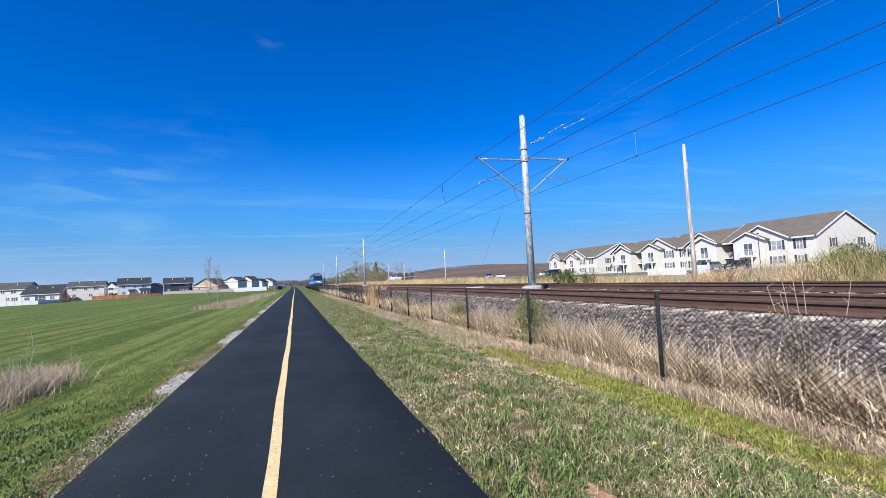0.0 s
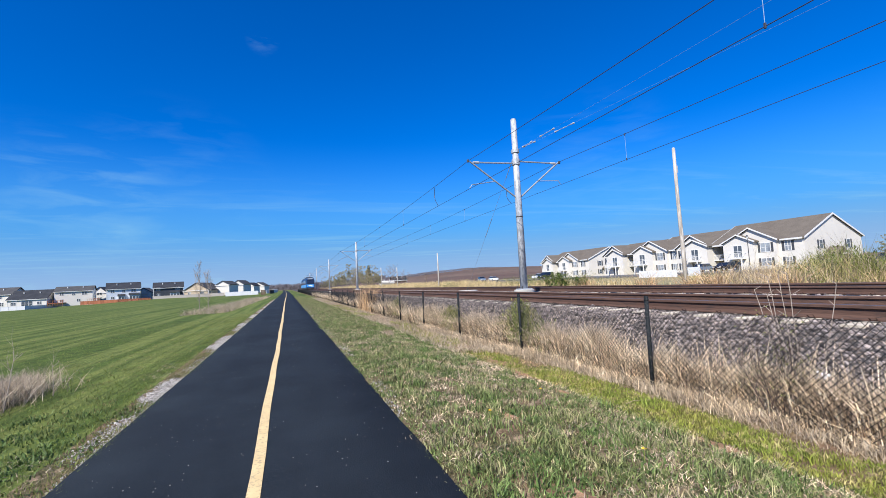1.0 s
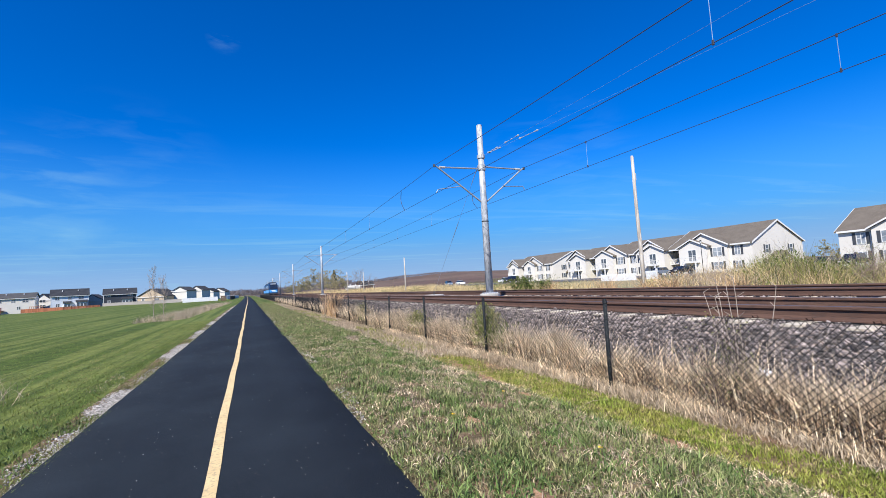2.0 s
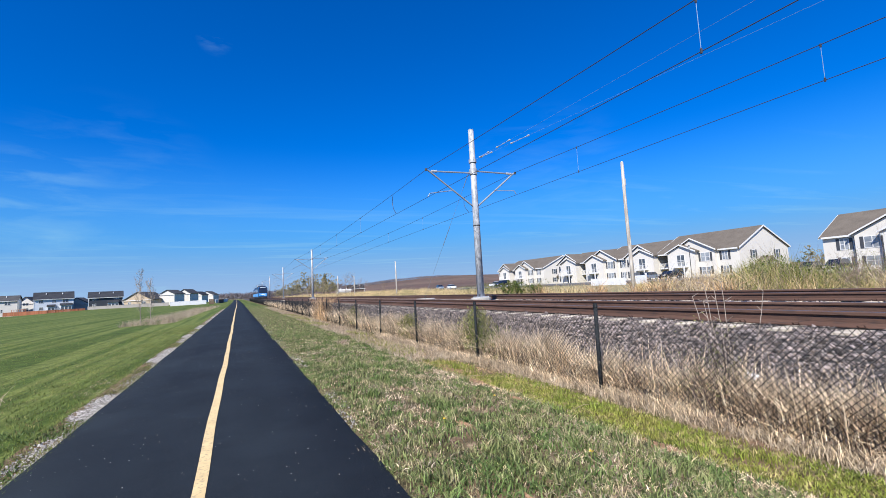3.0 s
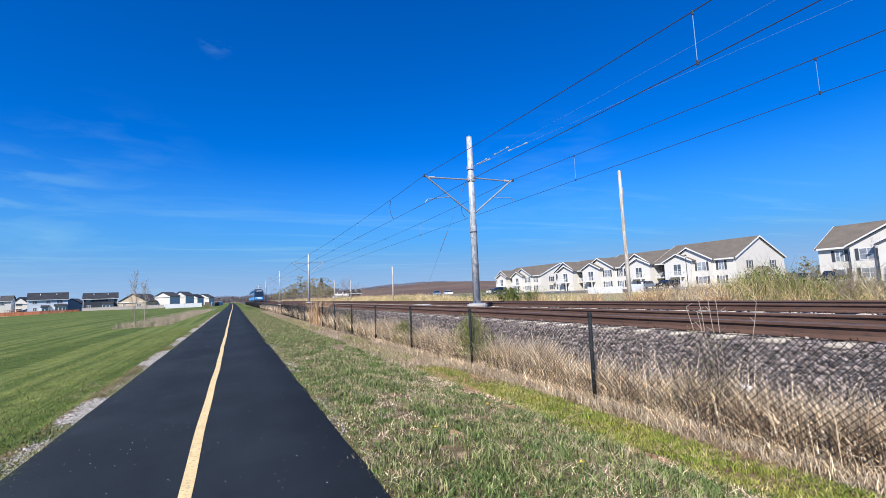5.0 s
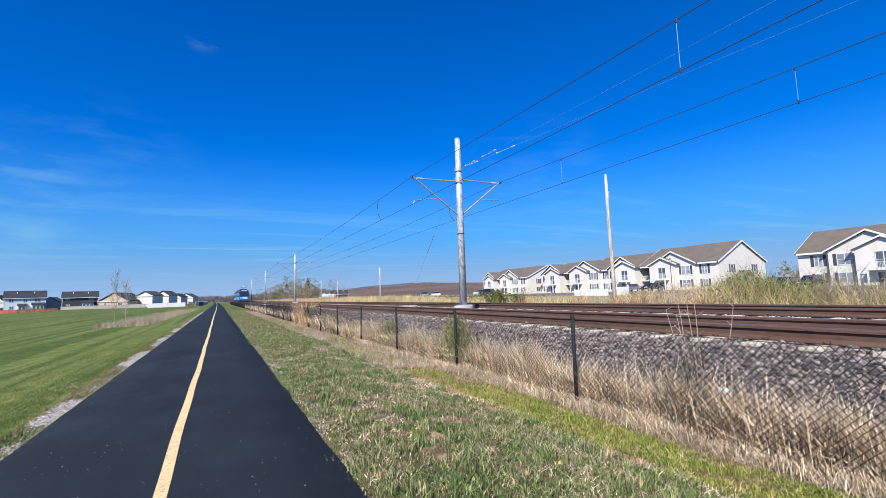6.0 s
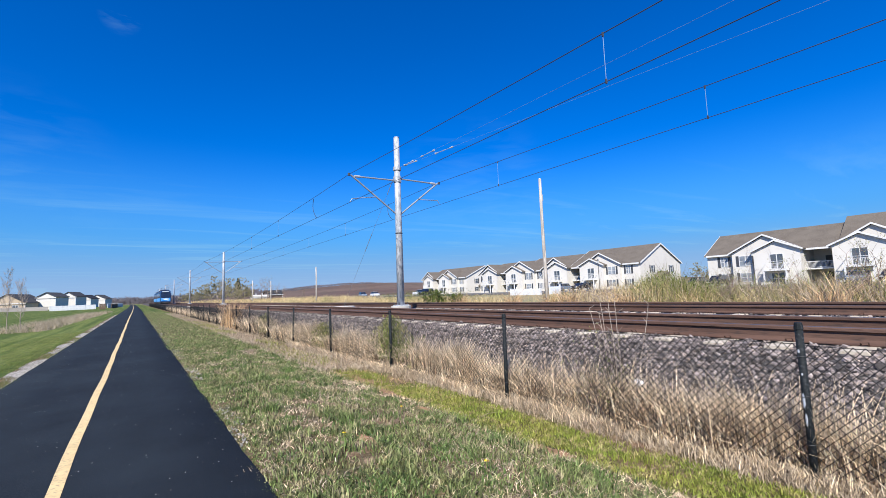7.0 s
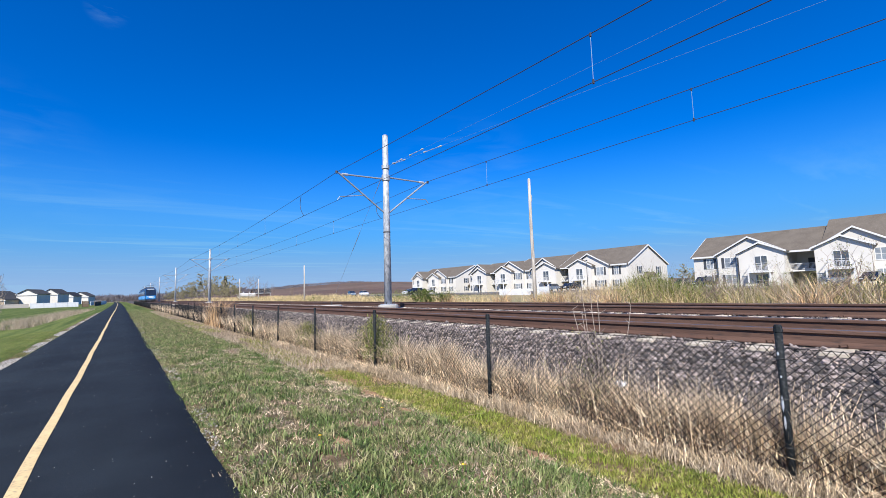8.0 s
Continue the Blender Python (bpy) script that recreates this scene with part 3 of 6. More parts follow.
# ---- railway ----
RAIL_SEC = [(-0.070, 0.0), (-0.070, 0.012), (-0.018, 0.032), (-0.009, 0.05), (-0.009, 0.118), (-0.036, 0.132), (-0.036, 0.160), (-0.028, 0.168),
            (0.028, 0.168), (0.036, 0.160), (0.036, 0.132), (0.009, 0.118), (0.009, 0.05), (0.018, 0.032), (0.070, 0.012), (0.070, 0.0)]
RAIL_BASE = RAIL_Z - 0.168
tie_geo = Geo()
for ends in ((-1.24, 1.24),):
    sec = [(-0.13, -0.16), (-0.115, 0.0), (-0.10, 0.018), (0.10, 0.018), (0.115, 0.0), (0.13, -0.16)]
    n = len(sec)
    rows = [(-1.24, 0.9), (-1.22, 1.0), (-0.45, 1.0), (-0.35, 0.86), (0.35, 0.86), (0.45, 1.0), (1.22, 1.0), (1.24, 0.9)]
    for i, (x, k) in enumerate(rows):
        tie_geo.v.extend([(x, y * k, z * k if z > 0 else z) for y, z in sec])
        if i:
            o = (i - 1) * n
            tie_geo.f.extend([(o + c, o + (c + 1) % n, o + n + (c + 1) % n, o + n + c) for c in range(n)])
    tie_geo.f.append(tuple(range(n)))
    tie_geo.f.append(tuple(range(7 * n, 8 * n)))
TIE_ME = tie_geo.mesh("tie", M_TIE)
clip_geo = Geo()
for sx_ in (-1, 1):
    clip_geo.tube([(sx_ * 0.075, -0.03, 0.012), (sx_ * 0.105, -0.03, 0.045), (sx_ * 0.12, 0.03, 0.04), (sx_ * 0.08, 0.03, 0.014)], 0.008, n=5)
CLIP_ME = clip_geo.mesh("rail_clip", M_RAIL)


def track(x_near, y0, y1, ties, label):
    t = thing("railway_track", label, "railway track", "tracks", "structure", (x_near + GAUGE / 2, 0, 0))
    for s in (-1, 1):
        x = s * GAUGE / 2
        g = Geo()
        g.sweep([(x + a, RAIL_BASE + b) for a, b in RAIL_SEC], y0, y1)
        rail = part("rail", g, M_RAIL, t, "rust-brown steel rail")
        h = Geo()
        h.sweep([(x - 0.026, RAIL_Z), (x - 0.026, RAIL_Z + 0.002), (x + 0.026, RAIL_Z + 0.002), (x + 0.026, RAIL_Z)], y0, y1)
        part("running_surface", h, M_RAILTOP, rail, "worn rail head")
    y = ties[0]
    for k in range(ties[1]):
        ob = part("tie", TIE_ME, None, t)
        ob.location = (0, y, RAIL_BASE - 0.022 + 0.004 * math.sin(k * 2.1))
        if 20 <= k < 50:
            for s in (-1, 1):
                c = part("rail_clip", CLIP_ME, None, ob)
                c.location = (s * GAUGE / 2, 0, 0.02)
        y += 0.61
    return t


track(RAIL_X, -60, 460, (-4.9 - 0.61 * 20, 140), "rust-brown steel rails on pale concrete ties in ballast")
track(RAIL_X + TRACKS, -60, 460, (-4.6 - 0.61 * 20, 110), "rust-brown steel rails on pale concrete ties, far track")


# ---- overhead line ----
def catenary_pole(y, h, near):
    z0 = 0.62
    t = thing("catenary_pole", "tall galvanised steel catenary pole with twin bracket arms", "catenary pole", "catenary poles", at=(POLE_X, y, 0))
    n = 16 if near else 8
    part("shaft", Geo().tube([(0, 0, z0 + 0.06), (0, 0, 4.3), (0, 0, h)], 0.155, 0.115, n), M_GALV, t, smooth=True)
    part("foundation", Geo().tube([(0, 0, 0.30), (0, 0, z0), (0, 0, z0 + 0.03)], 0.42, 0.40, 18), M_CONC, t, "round concrete foundation")
    part("base_plate", Geo().box((-0.24, -0.24, z0 + 0.03), (0.24, 0.24, z0 + 0.07)), M_GALV, t)
    if near:
        for a, b in ((-1, -1), (-1, 1), (1, -1), (1, 1)):
            part("anchor_bolt", Geo().tube([(a * 0.19, b * 0.19, z0 + 0.06), (a * 0.19, b * 0.19, z0 + 0.17)], 0.02, n=6), M_DARK, t)
        part("band", Geo().tube([(0, 0, 6.32), (0, 0, 6.46)], 0.165, n=16), M_GALV, t)
        part("band", Geo().tube([(0, 0, 3.62), (0, 0, 3.66)], 0.150, n=16), M_DARK, t)
    part("cap", Geo().tube([(0, 0, h), (0, 0, h + 0.03)], 0.122, 0.10, n), M_GALV, t)
    for s, reach, za in ((-1, POLE_X - 7.2, 5.90), (1, 11.45 - POLE_X, 6.02)):
        arm = part("bracket_arm", Geo().tube([(s * 0.1, 0, za - 0.02 if s < 0 else za - 0.05), (s * (reach - 0.25), 0, za - 0.06)], 0.032, n=8), M_GALV_SHADE, t)
        part("strut", Geo().tube([(s * 0.1, 0, 4.45), (s * (reach - 0.05), 0, za - 0.02)], 0.034, n=8), M_GALV_SHADE, t)
        part("collar", Geo().tube([(0, 0, za - 0.09), (0, 0, za + 0.03)], 0.165, n=n), M_GALV, t)
        part("insulator", Geo().tube([(s * (reach - 0.45), 0, za - 0.055), (s * (reach - 0.2), 0, za - 0.06)], 0.05, n=8), M_INSUL, arm)
        zc = 4.77 if s < 0 else 5.05
        part("steady_arm", Geo().tube([(s * 1.0, 0, 4.45 + 0.9 / (reach - 0.15) * (za - 4.47)), (s * (reach - 0.1), 0, zc + 0.16), (s * reach, 0, zc + 0.02)], 0.018, n=6), M_GALV_SHADE, t)
        part("clamp", Geo().tube([(s * (reach + 0.02), 0, za - 0.06), (s * (reach + 0.02), 0, za + 0.04)], 0.05, n=8), M_DARK, arm)
    return t


for i, (y, h) in enumerate(zip(POLE_YS, (7.74, 7.12, 7.4, 7.4, 7.4, 7.4))):
    catenary_pole(y, h, i == 0)


def line(name, pts, r, material, label, group="overhead wires", n=6):
    t = thing(name, label, "wire", group)
    part("strand", Geo().tube(pts, r, n=n), material, t)
    return t


SPANS = (-29.0,) + POLE_YS


def hang(x, ztop, sag, n=14):
    pts = []
    for a, b in zip(SPANS, SPANS[1:]):
        for k in range(n):
            u = k / n
            pts.append((x, a + (b - a) * u, ztop - sag * 4 * u * (1 - u)))
    return pts + [(x, SPANS[-1], ztop)]


def hang_z(y, ztop, sag):
    for a, b in zip(SPANS, SPANS[1:]):
        if a <= y <= b:
            u = (y - a) / (b - a)
            return ztop - sag * 4 * u * (1 - u)
    return ztop


for x, zm, zc, first in ((7.2, 5.90, 4.77, 4.35), (11.45, 6.03, 5.03, 4.52)):
    mes = line("messenger_wire", hang(x, zm, 0.30), 0.0088, M_WIRE, "dark stranded messenger wire strung between catenary poles")
    con = line("contact_wire", [(x, -29, zc), (x, 250, zc)], 0.0078, M_WIRE, "dark copper contact wire above the track")
    for k in range(-2, 9):
        y = first + 7.35 * k
        if abs(y - 15.8) < 1.0 or abs(y - 60.8) < 1.0 or 17 < y < 22 or (x < 8 and 10 < y < 17):
            continue
        zt = hang_z(y, zm, 0.30)
        part("dropper", Geo().tube([(x, y, zt), (x, y, zc)], 0.0055, n=5), M_FEEDER, mes, "thin pale dropper wire")
        part("dropper_clip", Geo().tube([(x, y, zc - 0.03), (x, y, zc + 0.05)], 0.022, n=6), M_WIRE, mes)
        part("dropper_clip", Geo().tube([(x, y, zt - 0.05), (x, y, zt + 0.02)], 0.022, n=6), M_WIRE, mes)
# jumper loops that hang between messenger and contact wire
for x, y, zm, zc in ((7.2, 19.9, 5.75, 4.79), (11.45, 20.4, 5.95, 5.05)):
    pts = [(x, y + 0.15 + 0.28 * math.sin(math.pi * k / 8) - 0.35 * (k / 8), zm + (zc - zm) * k / 8) for k in range(9)]
    line("jumper_cable", pts, 0.013, M_WIRE, "curved jumper cable between messenger and contact wire", "jumper cables")
# down guy with strain insulators, to an anchor block between the tracks
guy = thing("guy_wire", "thin guy wire from the pole down to an anchor block", "guy wire")
A, B = Vector((POLE_X, 15.8, 6.38)), Vector((POLE_X, 21.8, 0.66))
part("strand", Geo().tube([A, B], 0.0055, n=5), M_GALV_SHADE, guy)
for u0, u1 in ((0.03, 0.16), (0.42, 0.56)):
    part("insulator", Geo().tube([A.lerp(B, u0), A.lerp(B, u1)], 0.015, n=6), M_GALV_SHADE, guy)
block = thing("anchor_block", "low round concrete guy anchor block in the ballast", "anchor block", at=(POLE_X, 21.8, 0))
part("block", Geo().tube([(0, 0, 0.3), (0, 0, 0.56), (0, 0, 0.60)], 0.55, 0.50, 16), M_CONC, block)
part("eye_rod", Geo().tube([(0, 0, 0.58), (0, -0.05, 0.78)], 0.03, n=6), M_DARK, block)
# two dead-ended wires that leave the pole over the tracks
for far_end, strings in (((9.0, 4.16, 6.12), ((0.012, 0.030), (0.045, 0.068))), ((10.0, 3.51, 5.96), ((0.012, 0.030), (0.058, 0.082)))):
    a = Vector((POLE_X, 15.65, 6.40))
    b = a + (Vector(far_end) - a) * 3.6
    w = line("dead_end_wire", [a, b], 0.0030, M_FEEDER, "thin bright dead-ended wire with strain insulators", "dead-end wires", n=5)
    for u0, u1 in strings:
        ins = Geo()
        p0, p1 = a.lerp(b, u0 / 1.0), a.lerp(b, u1 / 1.0)
        ins.tube([p0, p1], 0.009, n=6)
        for u, r in ((0.04, 0.036), (0.14, 0.022), (0.5, 0.020), (0.86, 0.022), (0.96, 0.036)):
            c = p0.lerp(p1, u)
            d = (p1 - p0).normalized() * 0.035
            ins.tube([c - d, c + d], r, r * 0.7, n=8)
        part("strain_insulator", ins, M_INSUL, w, "pale strain insulator")

# wooden pole beyond the tracks
wp = thing("wooden_pole", "tall weathered wooden utility pole without wires", "utility pole", at=(21.0, 18.4, 0))
part("shaft", Geo().tube([(0.05, 0, -0.3), (0.02, 0, 2.5), (-0.02, 0, 5.0), (0.0, 0, 7.95)], 0.128, 0.082, 12), M_WOODPOLE, wp, smooth=True)
part("cap", Geo().tube([(0, 0, 7.93), (0, 0, 7.99)], 0.086, 0.05, 10), M_GALV, wp)
part("bracket", Geo().box((0.1, -0.03, 6.55), (0.16, 0.03, 6.95)), M_INSUL, wp)

# grey posts standing in the dry field
for px_, py_, top_ in ((20.4, 58.6, 5.10), (22.6, 92.3, 4.53), (20.3, 98.0, 4.86)):
    fp = thing("field_pole", "slim grey wooden pole standing in the dry field", "utility pole", "field poles", at=(px_, py_, 0))
    part("shaft", Geo().tube([(0, 0, -0.3), (0.02, 0, top_ / 2), (0, 0, top_)], 0.11, 0.075, 8), M_WOODPOLE, fp, smooth=True)
    part("cap", Geo().tube([(0, 0, top_ - 0.02), (0, 0, top_ + 0.04)], 0.085, 0.05, 8), M_GALV, fp)


# ---- chain-link fence ----
POSTS = 62
FENCE_TOP, MESH_TOP, FENCE_BOT = 0.848, 0.70, -0.31
fence = thing("chain_link_fence", "black vinyl-coated chain-link fence on round black posts, weeds grown through", "fence")
post_me = Geo().tube([(0, 0, -0.45), (0, 0, FENCE_TOP - 0.03)], 0.026, n=12).mesh("post", M_BLACKPOST, True)
cap_me = Geo().tube([(0, 0, FENCE_TOP - 0.05), (0, 0, FENCE_TOP - 0.012), (0, 0, FENCE_TOP)], 0.031, 0.022, 12).mesh("post_cap", M_BLACKPOST)
tie_me = Geo().tube([(0.030 * math.cos(a), 0.030 * math.sin(a), 0.004 * math.sin(2 * a)) for a in [k * math.pi / 4 for k in range(9)]], 0.0035, n=4).mesh("wire_tie", M_DARK)


def chain_panel(pitch, wire, sides):
    """One bay: zigzag wires hooked into one another, drawn out along y."""
    g = Geo()
    half = pitch / 2
    rows = int((MESH_TOP - FENCE_BOT) / half)
    for k in range(int(POST_STEP / pitch) + 1):
        y0 = k * pitch
        for s in (0, 1):
            pts = []
            for r in range(rows + 1):
                off = half if (r + s) % 2 else 0.0
                pts.append(((0.003 if r % 2 else -0.003), y0 + s * half + off, FENCE_BOT + r * half))
            pts[-1] = (pts[-1][0] + 0.004, pts[-1][1], pts[-1][2] + 0.01)
            for a, b in zip(pts, pts[1:]):
                g.tube([a, b], wire, n=sides, cap=False)
    return g


near_panel = chain_panel(0.062, 0.0026, 4).mesh("mesh_panel", M_MESH)
far_panel = chain_panel(0.145, 0.0024, 3).mesh("mesh_panel", M_MESH)
wire_me = Geo().tube([(0, 0, MESH_TOP - 0.015), (0, POST_STEP / 2, MESH_TOP - 0.02), (0, POST_STEP, MESH_TOP - 0.015)], 0.0028, n=5).mesh("tension_wire", M_MESH)
for k in range(-9, POSTS):
    y = POST_Y0 + POST_STEP * k
    lean = pose(FENCE_X, y, 0, 0.5 * math.sin(k * 3.3), 0.7 * math.sin(k * 1.9))
    p = part("post", post_me, None, fence)
    p.matrix_local = lean
    part("post_cap", cap_me, None, p)
    if k < 12:
        for z in (0.62, 0.30, -0.02):
            w = part("wire_tie", tie_me, None, p)
            w.location = (0, 0, z + 0.03 * math.sin(k * 5 + z * 9))
    m = part("mesh_panel", near_panel if k < 14 else far_panel, None, fence)
    m.location = (FENCE_X + 0.034, y, 0.012 * math.sin(k * 2.2))
    w = part("tension_wire", wire_me, None, fence)
    w.location = (FENCE_X + 0.034, y, 0.012 * math.sin(k * 2.2))
# pale scuffs on the nearest post
for zc_, hz_, a, wid in ((0.285, 0.055, 2.75, 0.42), (0.150, 0.045, 2.95, 0.30), (0.640, 0.014, 2.85, 0.30), (0.475, 0.010, 3.1, 0.2)):
    g = Geo()
    for i in range(14):
        b = 2 * math.pi * i / 14
        w = 1 + 0.25 * math.sin(3.1 * i + zc_ * 20)
        th = a + wid * w * math.cos(b)
        g.v.append((0.0272 * math.cos(th), 0.0272 * math.sin(th), zc_ + hz_ * w * math.sin(b)))
    g.v.append((0.0278 * math.cos(a), 0.0278 * math.sin(a), zc_))
    g.f = [(i, (i + 1) % 14, 14) for i in range(14)]
    s = part("scuff", g, M_SCUFF, fence, "pale worn spot on the post")
    s.location = (FENCE_X, POST_Y0, 0)


# ---- grass and weeds ----
def gz(x, y):
    return ground_z(x, y)


SPOTS = ((3.42, 2.66, 0.13), (3.45, 5.9, 0.16), (3.62, 7.0, 0.22), (3.30, 4.55, 0.09), (3.7, 8.3, 0.2), (1.75, 2.05, 0.10), (2.1, 3.6, 0.09))


def worn(x, y):
    """True where the grass is worn away to bare soil."""
    out = np.zeros(len(x), bool)
    for cx_, cy_, r_ in SPOTS:
        out |= ((x - cx_) / (0.75 * r_)) ** 2 + ((y - cy_) / (1.5 * r_)) ** 2 + 0.3 * np.sin(x * 31 + y * 17) < 1
    return out


# verge between the asphalt and the fence: short blades, patchy, with straw between
x, y = scatter(1.13, 3.5, 0.6, 13, 84000, 1.3)
keep = patch(x, y, 1.1, 0.7) + 0.8 * patch(x, y, 3.1, 2.7) + 0.5 * patch(x, y, 7.0, 1.9) + rng.normal(0, 0.25, len(x)) > -0.2
keep &= ~worn(x, y)
x, y = x[keep], y[keep]
blades("verge_grass", x, y, gz(x, y), 0.044, 0.0074, 0.75, M_GRASS, "patchy grey-green verge grass with straw and bare soil", "grass")
tx, ty = scatter(1.3, 3.35, 1.0, 16, 420, 1.25)
x = np.repeat(tx, 70) + rng.normal(0, 0.06, 420 * 70)
y = np.repeat(ty, 70) + rng.normal(0, 0.06, 420 * 70)
blades("grass_tufts", x, y, gz(x, y), np.repeat(rng.uniform(0.05, 0.105, 420), 70), 0.0078, 0.75, M_GRASS, "taller tufts of green grass in the verge", "grass")
x, y = scatter(1.12, 3.4, 13, 70, 36000, 1.7)
blades("verge_grass", x, y, gz(x, y), 0.062, 0.013, 0.7, M_GRASS, "patchy grey-green verge grass with straw and bare soil", "grass")
x, y = scatter(3.2, 4.35, 8, 62, 14000, 1.6)
blades("straw_verge", x, y, gz(x, y), 0.11, 0.011, 0.9, M_DEADWEED, "brownish straw and dead grass along the fence", "straw")
x, y = scatter(1.2, 4.2, -9, 0.7, 22000)
blades("verge_grass", x, y, gz(x, y), 0.055, 0.010, 0.8, M_GRASS, "patchy grey-green verge grass with straw and bare soil", "grass")
# straw lying between the living grass
x, y = scatter(1.2, 3.5, 0.6, 14, 26000, 1.3)
keep = patch(x, y, 1.4, 3.1) + 0.6 * patch(x, y, 4.0, 1.1) + rng.normal(0, 0.4, len(x)) > 0.1
x, y = x[keep], y[keep]
blades("straw_litter", x, y, gz(x, y) + 0.008, 0.028, 0.0060, 2.4, M_STRAW, "dry straw lying in the verge", "straw")
# grey dead thatch, thickest towards the strip
x = 3.25 - np.abs(rng.normal(0, 0.55, 17000))
y = 0.6 + 14 * rng.uniform(0, 1, 17000) ** 1.25
keep = (x > 1.2) & (patch(x * 1.3, y, 1.6, 6.6) + rng.normal(0, 0.4, len(x)) > 0.0)
x, y = x[keep], y[keep]
blades("thatch", x, y, gz(x, y), 0.042, 0.0062, 1.3, M_DEADWEED, "grey-tan dead thatch standing in the verge grass", "grass")
# dark clover-like clumps and brown dead tufts
tx, ty = scatter(1.25, 3.3, 0.9, 14, 130, 1.25)
x = np.repeat(tx, 90) + rng.normal(0, 0.08, 130 * 90)
y = np.repeat(ty, 90) + rng.normal(0, 0.08, 130 * 90)
blades("clover", x, y, gz(x, y), 0.05, 0.013, 0.8, M_CLOVER, "low dark green clover clumps in the verge", "clover")
tx, ty = scatter(1.25, 3.4, 0.9, 12, 70, 1.2)
x = np.repeat(tx, 80) + rng.normal(0, 0.10, 70 * 80)
y = np.repeat(ty, 80) + rng.normal(0, 0.10, 70 * 80)
blades("dead_tufts", x, y, gz(x, y), 0.045, 0.0068, 1.6, M_DEADWEED, "brown dead grass tufts in the verge", "grass")
# worn band of dead straw between the verge and the fresh strip
x = 3.36 + rng.normal(0, 0.075, 11000)
y = 0.4 + 16 * rng.uniform(0, 1, 11000) ** 1.3
x = x + 0.07 * np.sin(y * 1.3 + 0.6) - 0.05 * step(y, 4, 6.5)
keep = (patch(x * 0.6, y, 1.5, 4.0) + rng.normal(0, 0.3, len(x)) > 0.0) & ~worn(x, y)
x, y = x[keep], y[keep]
blades("straw_band", x, y, gz(x, y), 0.034, 0.0064, 2.0, M_STRAW, "worn band of pale dead straw in the verge", "straw", bend=0.9)
# low weeds and grass along the edge of the asphalt
x = 1.13 + np.abs(rng.normal(0, 0.22, 12000))
y = 0.7 + 13 * rng.uniform(0, 1, 12000) ** 1.3
keep = patch(x, y, 2.2, 0.3) + rng.normal(0, 0.4, len(x)) > -0.3
x, y = x[keep], y[keep]
blades("edge_grass", x, y, gz(x, y), 0.034, 0.0085, 1.0, M_GRASS, "low grass and weeds creeping over the asphalt edge", "grass")
# bright fresh strip before the weeds, with gaps of bare reddish soil
x = 3.82 + 0.40 * rng.uniform(-1, 1, 52000)
y = 0.4 + 14 * rng.uniform(0, 1, 52000) ** 1.3
x = x + 0.07 * np.sin(y * 1.3 + 0.6)
keep = (patch(x, y, 1.4, 5.0) + 0.7 * patch(x, y, 3.8, 1.0) + rng.normal(0, 0.25, len(x)) > -0.80) & ~worn(x, y) & (rng.uniform(0, 1, len(x)) > 0.96 * step(y, 5.4, 6.6) * (1 - 0.7 * step(y, 9, 10.5)))
x, y = x[keep], y[keep]
blades("fresh_grass", x, y, gz(x, y), 0.048, 0.0080, 0.7, M_GREEN, "bright yellow-green fresh grass in a strip by the fence", "grass")
tx, ty = 3.72 + 0.25 * rng.uniform(-1, 1, 46), 1.0 + 9 * rng.uniform(0, 1, 46)
x = np.repeat(tx, 70) + rng.normal(0, 0.06, 46 * 70)
y = np.repeat(ty, 70) + rng.normal(0, 0.08, 46 * 70)
blades("fresh_tufts", x, y, gz(x, y), 0.085, 0.0075, 0.6, M_GREEN, "taller tufts of fresh yellow-green grass", "grass")
x, y = rng.normal(3.7, 0.25, 9000), 14 + 30 * rng.uniform(0, 1, 9000) ** 1.4
keep = patch(x, y, 0.4, 5.0) > 0.0
x, y = x[keep], y[keep]
blades("fresh_grass", x, y, gz(x, y), 0.10, 0.014, 0.6, M_GREEN, "bright yellow-green fresh grass in a strip by the fence", "grass")
# worn spots of bare reddish soil in the strip
for k, (cx_, cy_, r_) in enumerate(SPOTS):
    g = Geo()
    g.v.append((cx_, cy_, float(gz(cx_, cy_)) + 0.024))
    for i in range(18):
        b = 2 * math.pi * i / 18
        rr = r_ * (1 + 0.35 * math.sin(2.3 * i + k) + 0.2 * math.sin(5.1 * i))
        xx, yy = cx_ + 0.7 * rr * math.cos(b), cy_ + 1.5 * rr * math.sin(b)
        g.v.append((xx, yy, float(gz(xx, yy)) + 0.003))
    g.f = [(0, 1 + i, 1 + (i + 1) % 18) for i in range(18)]
    tagged(part("bare_soil", g, M_REDSOIL), "worn spot of bare reddish-brown soil in the grass", "soil", kind="stuff")
# reddish dead litter and stray green where the strip thins out
x = 3.78 + 0.36 * rng.uniform(-1, 1, 9000)
y = 4.9 + 8.5 * rng.uniform(0, 1, 9000)
keep = (patch(x, y, 2.0, 8.8) + rng.normal(0, 0.35, len(x)) > -0.5) & ~worn(x, y)
x, y = x[keep], y[keep]
blades("dead_litter", x, y, gz(x, y), 0.036, 0.0080, 2.0, M_FAN, "reddish-brown dead litter in the strip by the fence", "straw", bend=0.9)
x = 3.75 + 0.33 * rng.uniform(-1, 1, 7000)
y = 5.2 + 9 * rng.uniform(0, 1, 7000)
keep = patch(x, y, 1.3, 2.9) + 0.5 * patch(x, y, 3.3, 1.2) + rng.normal(0, 0.2, len(x)) > 0.25
x, y = x[keep], y[keep]
blades("stray_green", x, y, gz(x, y), 0.05, 0.0085, 0.8, M_GREEN, "stray tufts of green where the strip thins out", "grass")
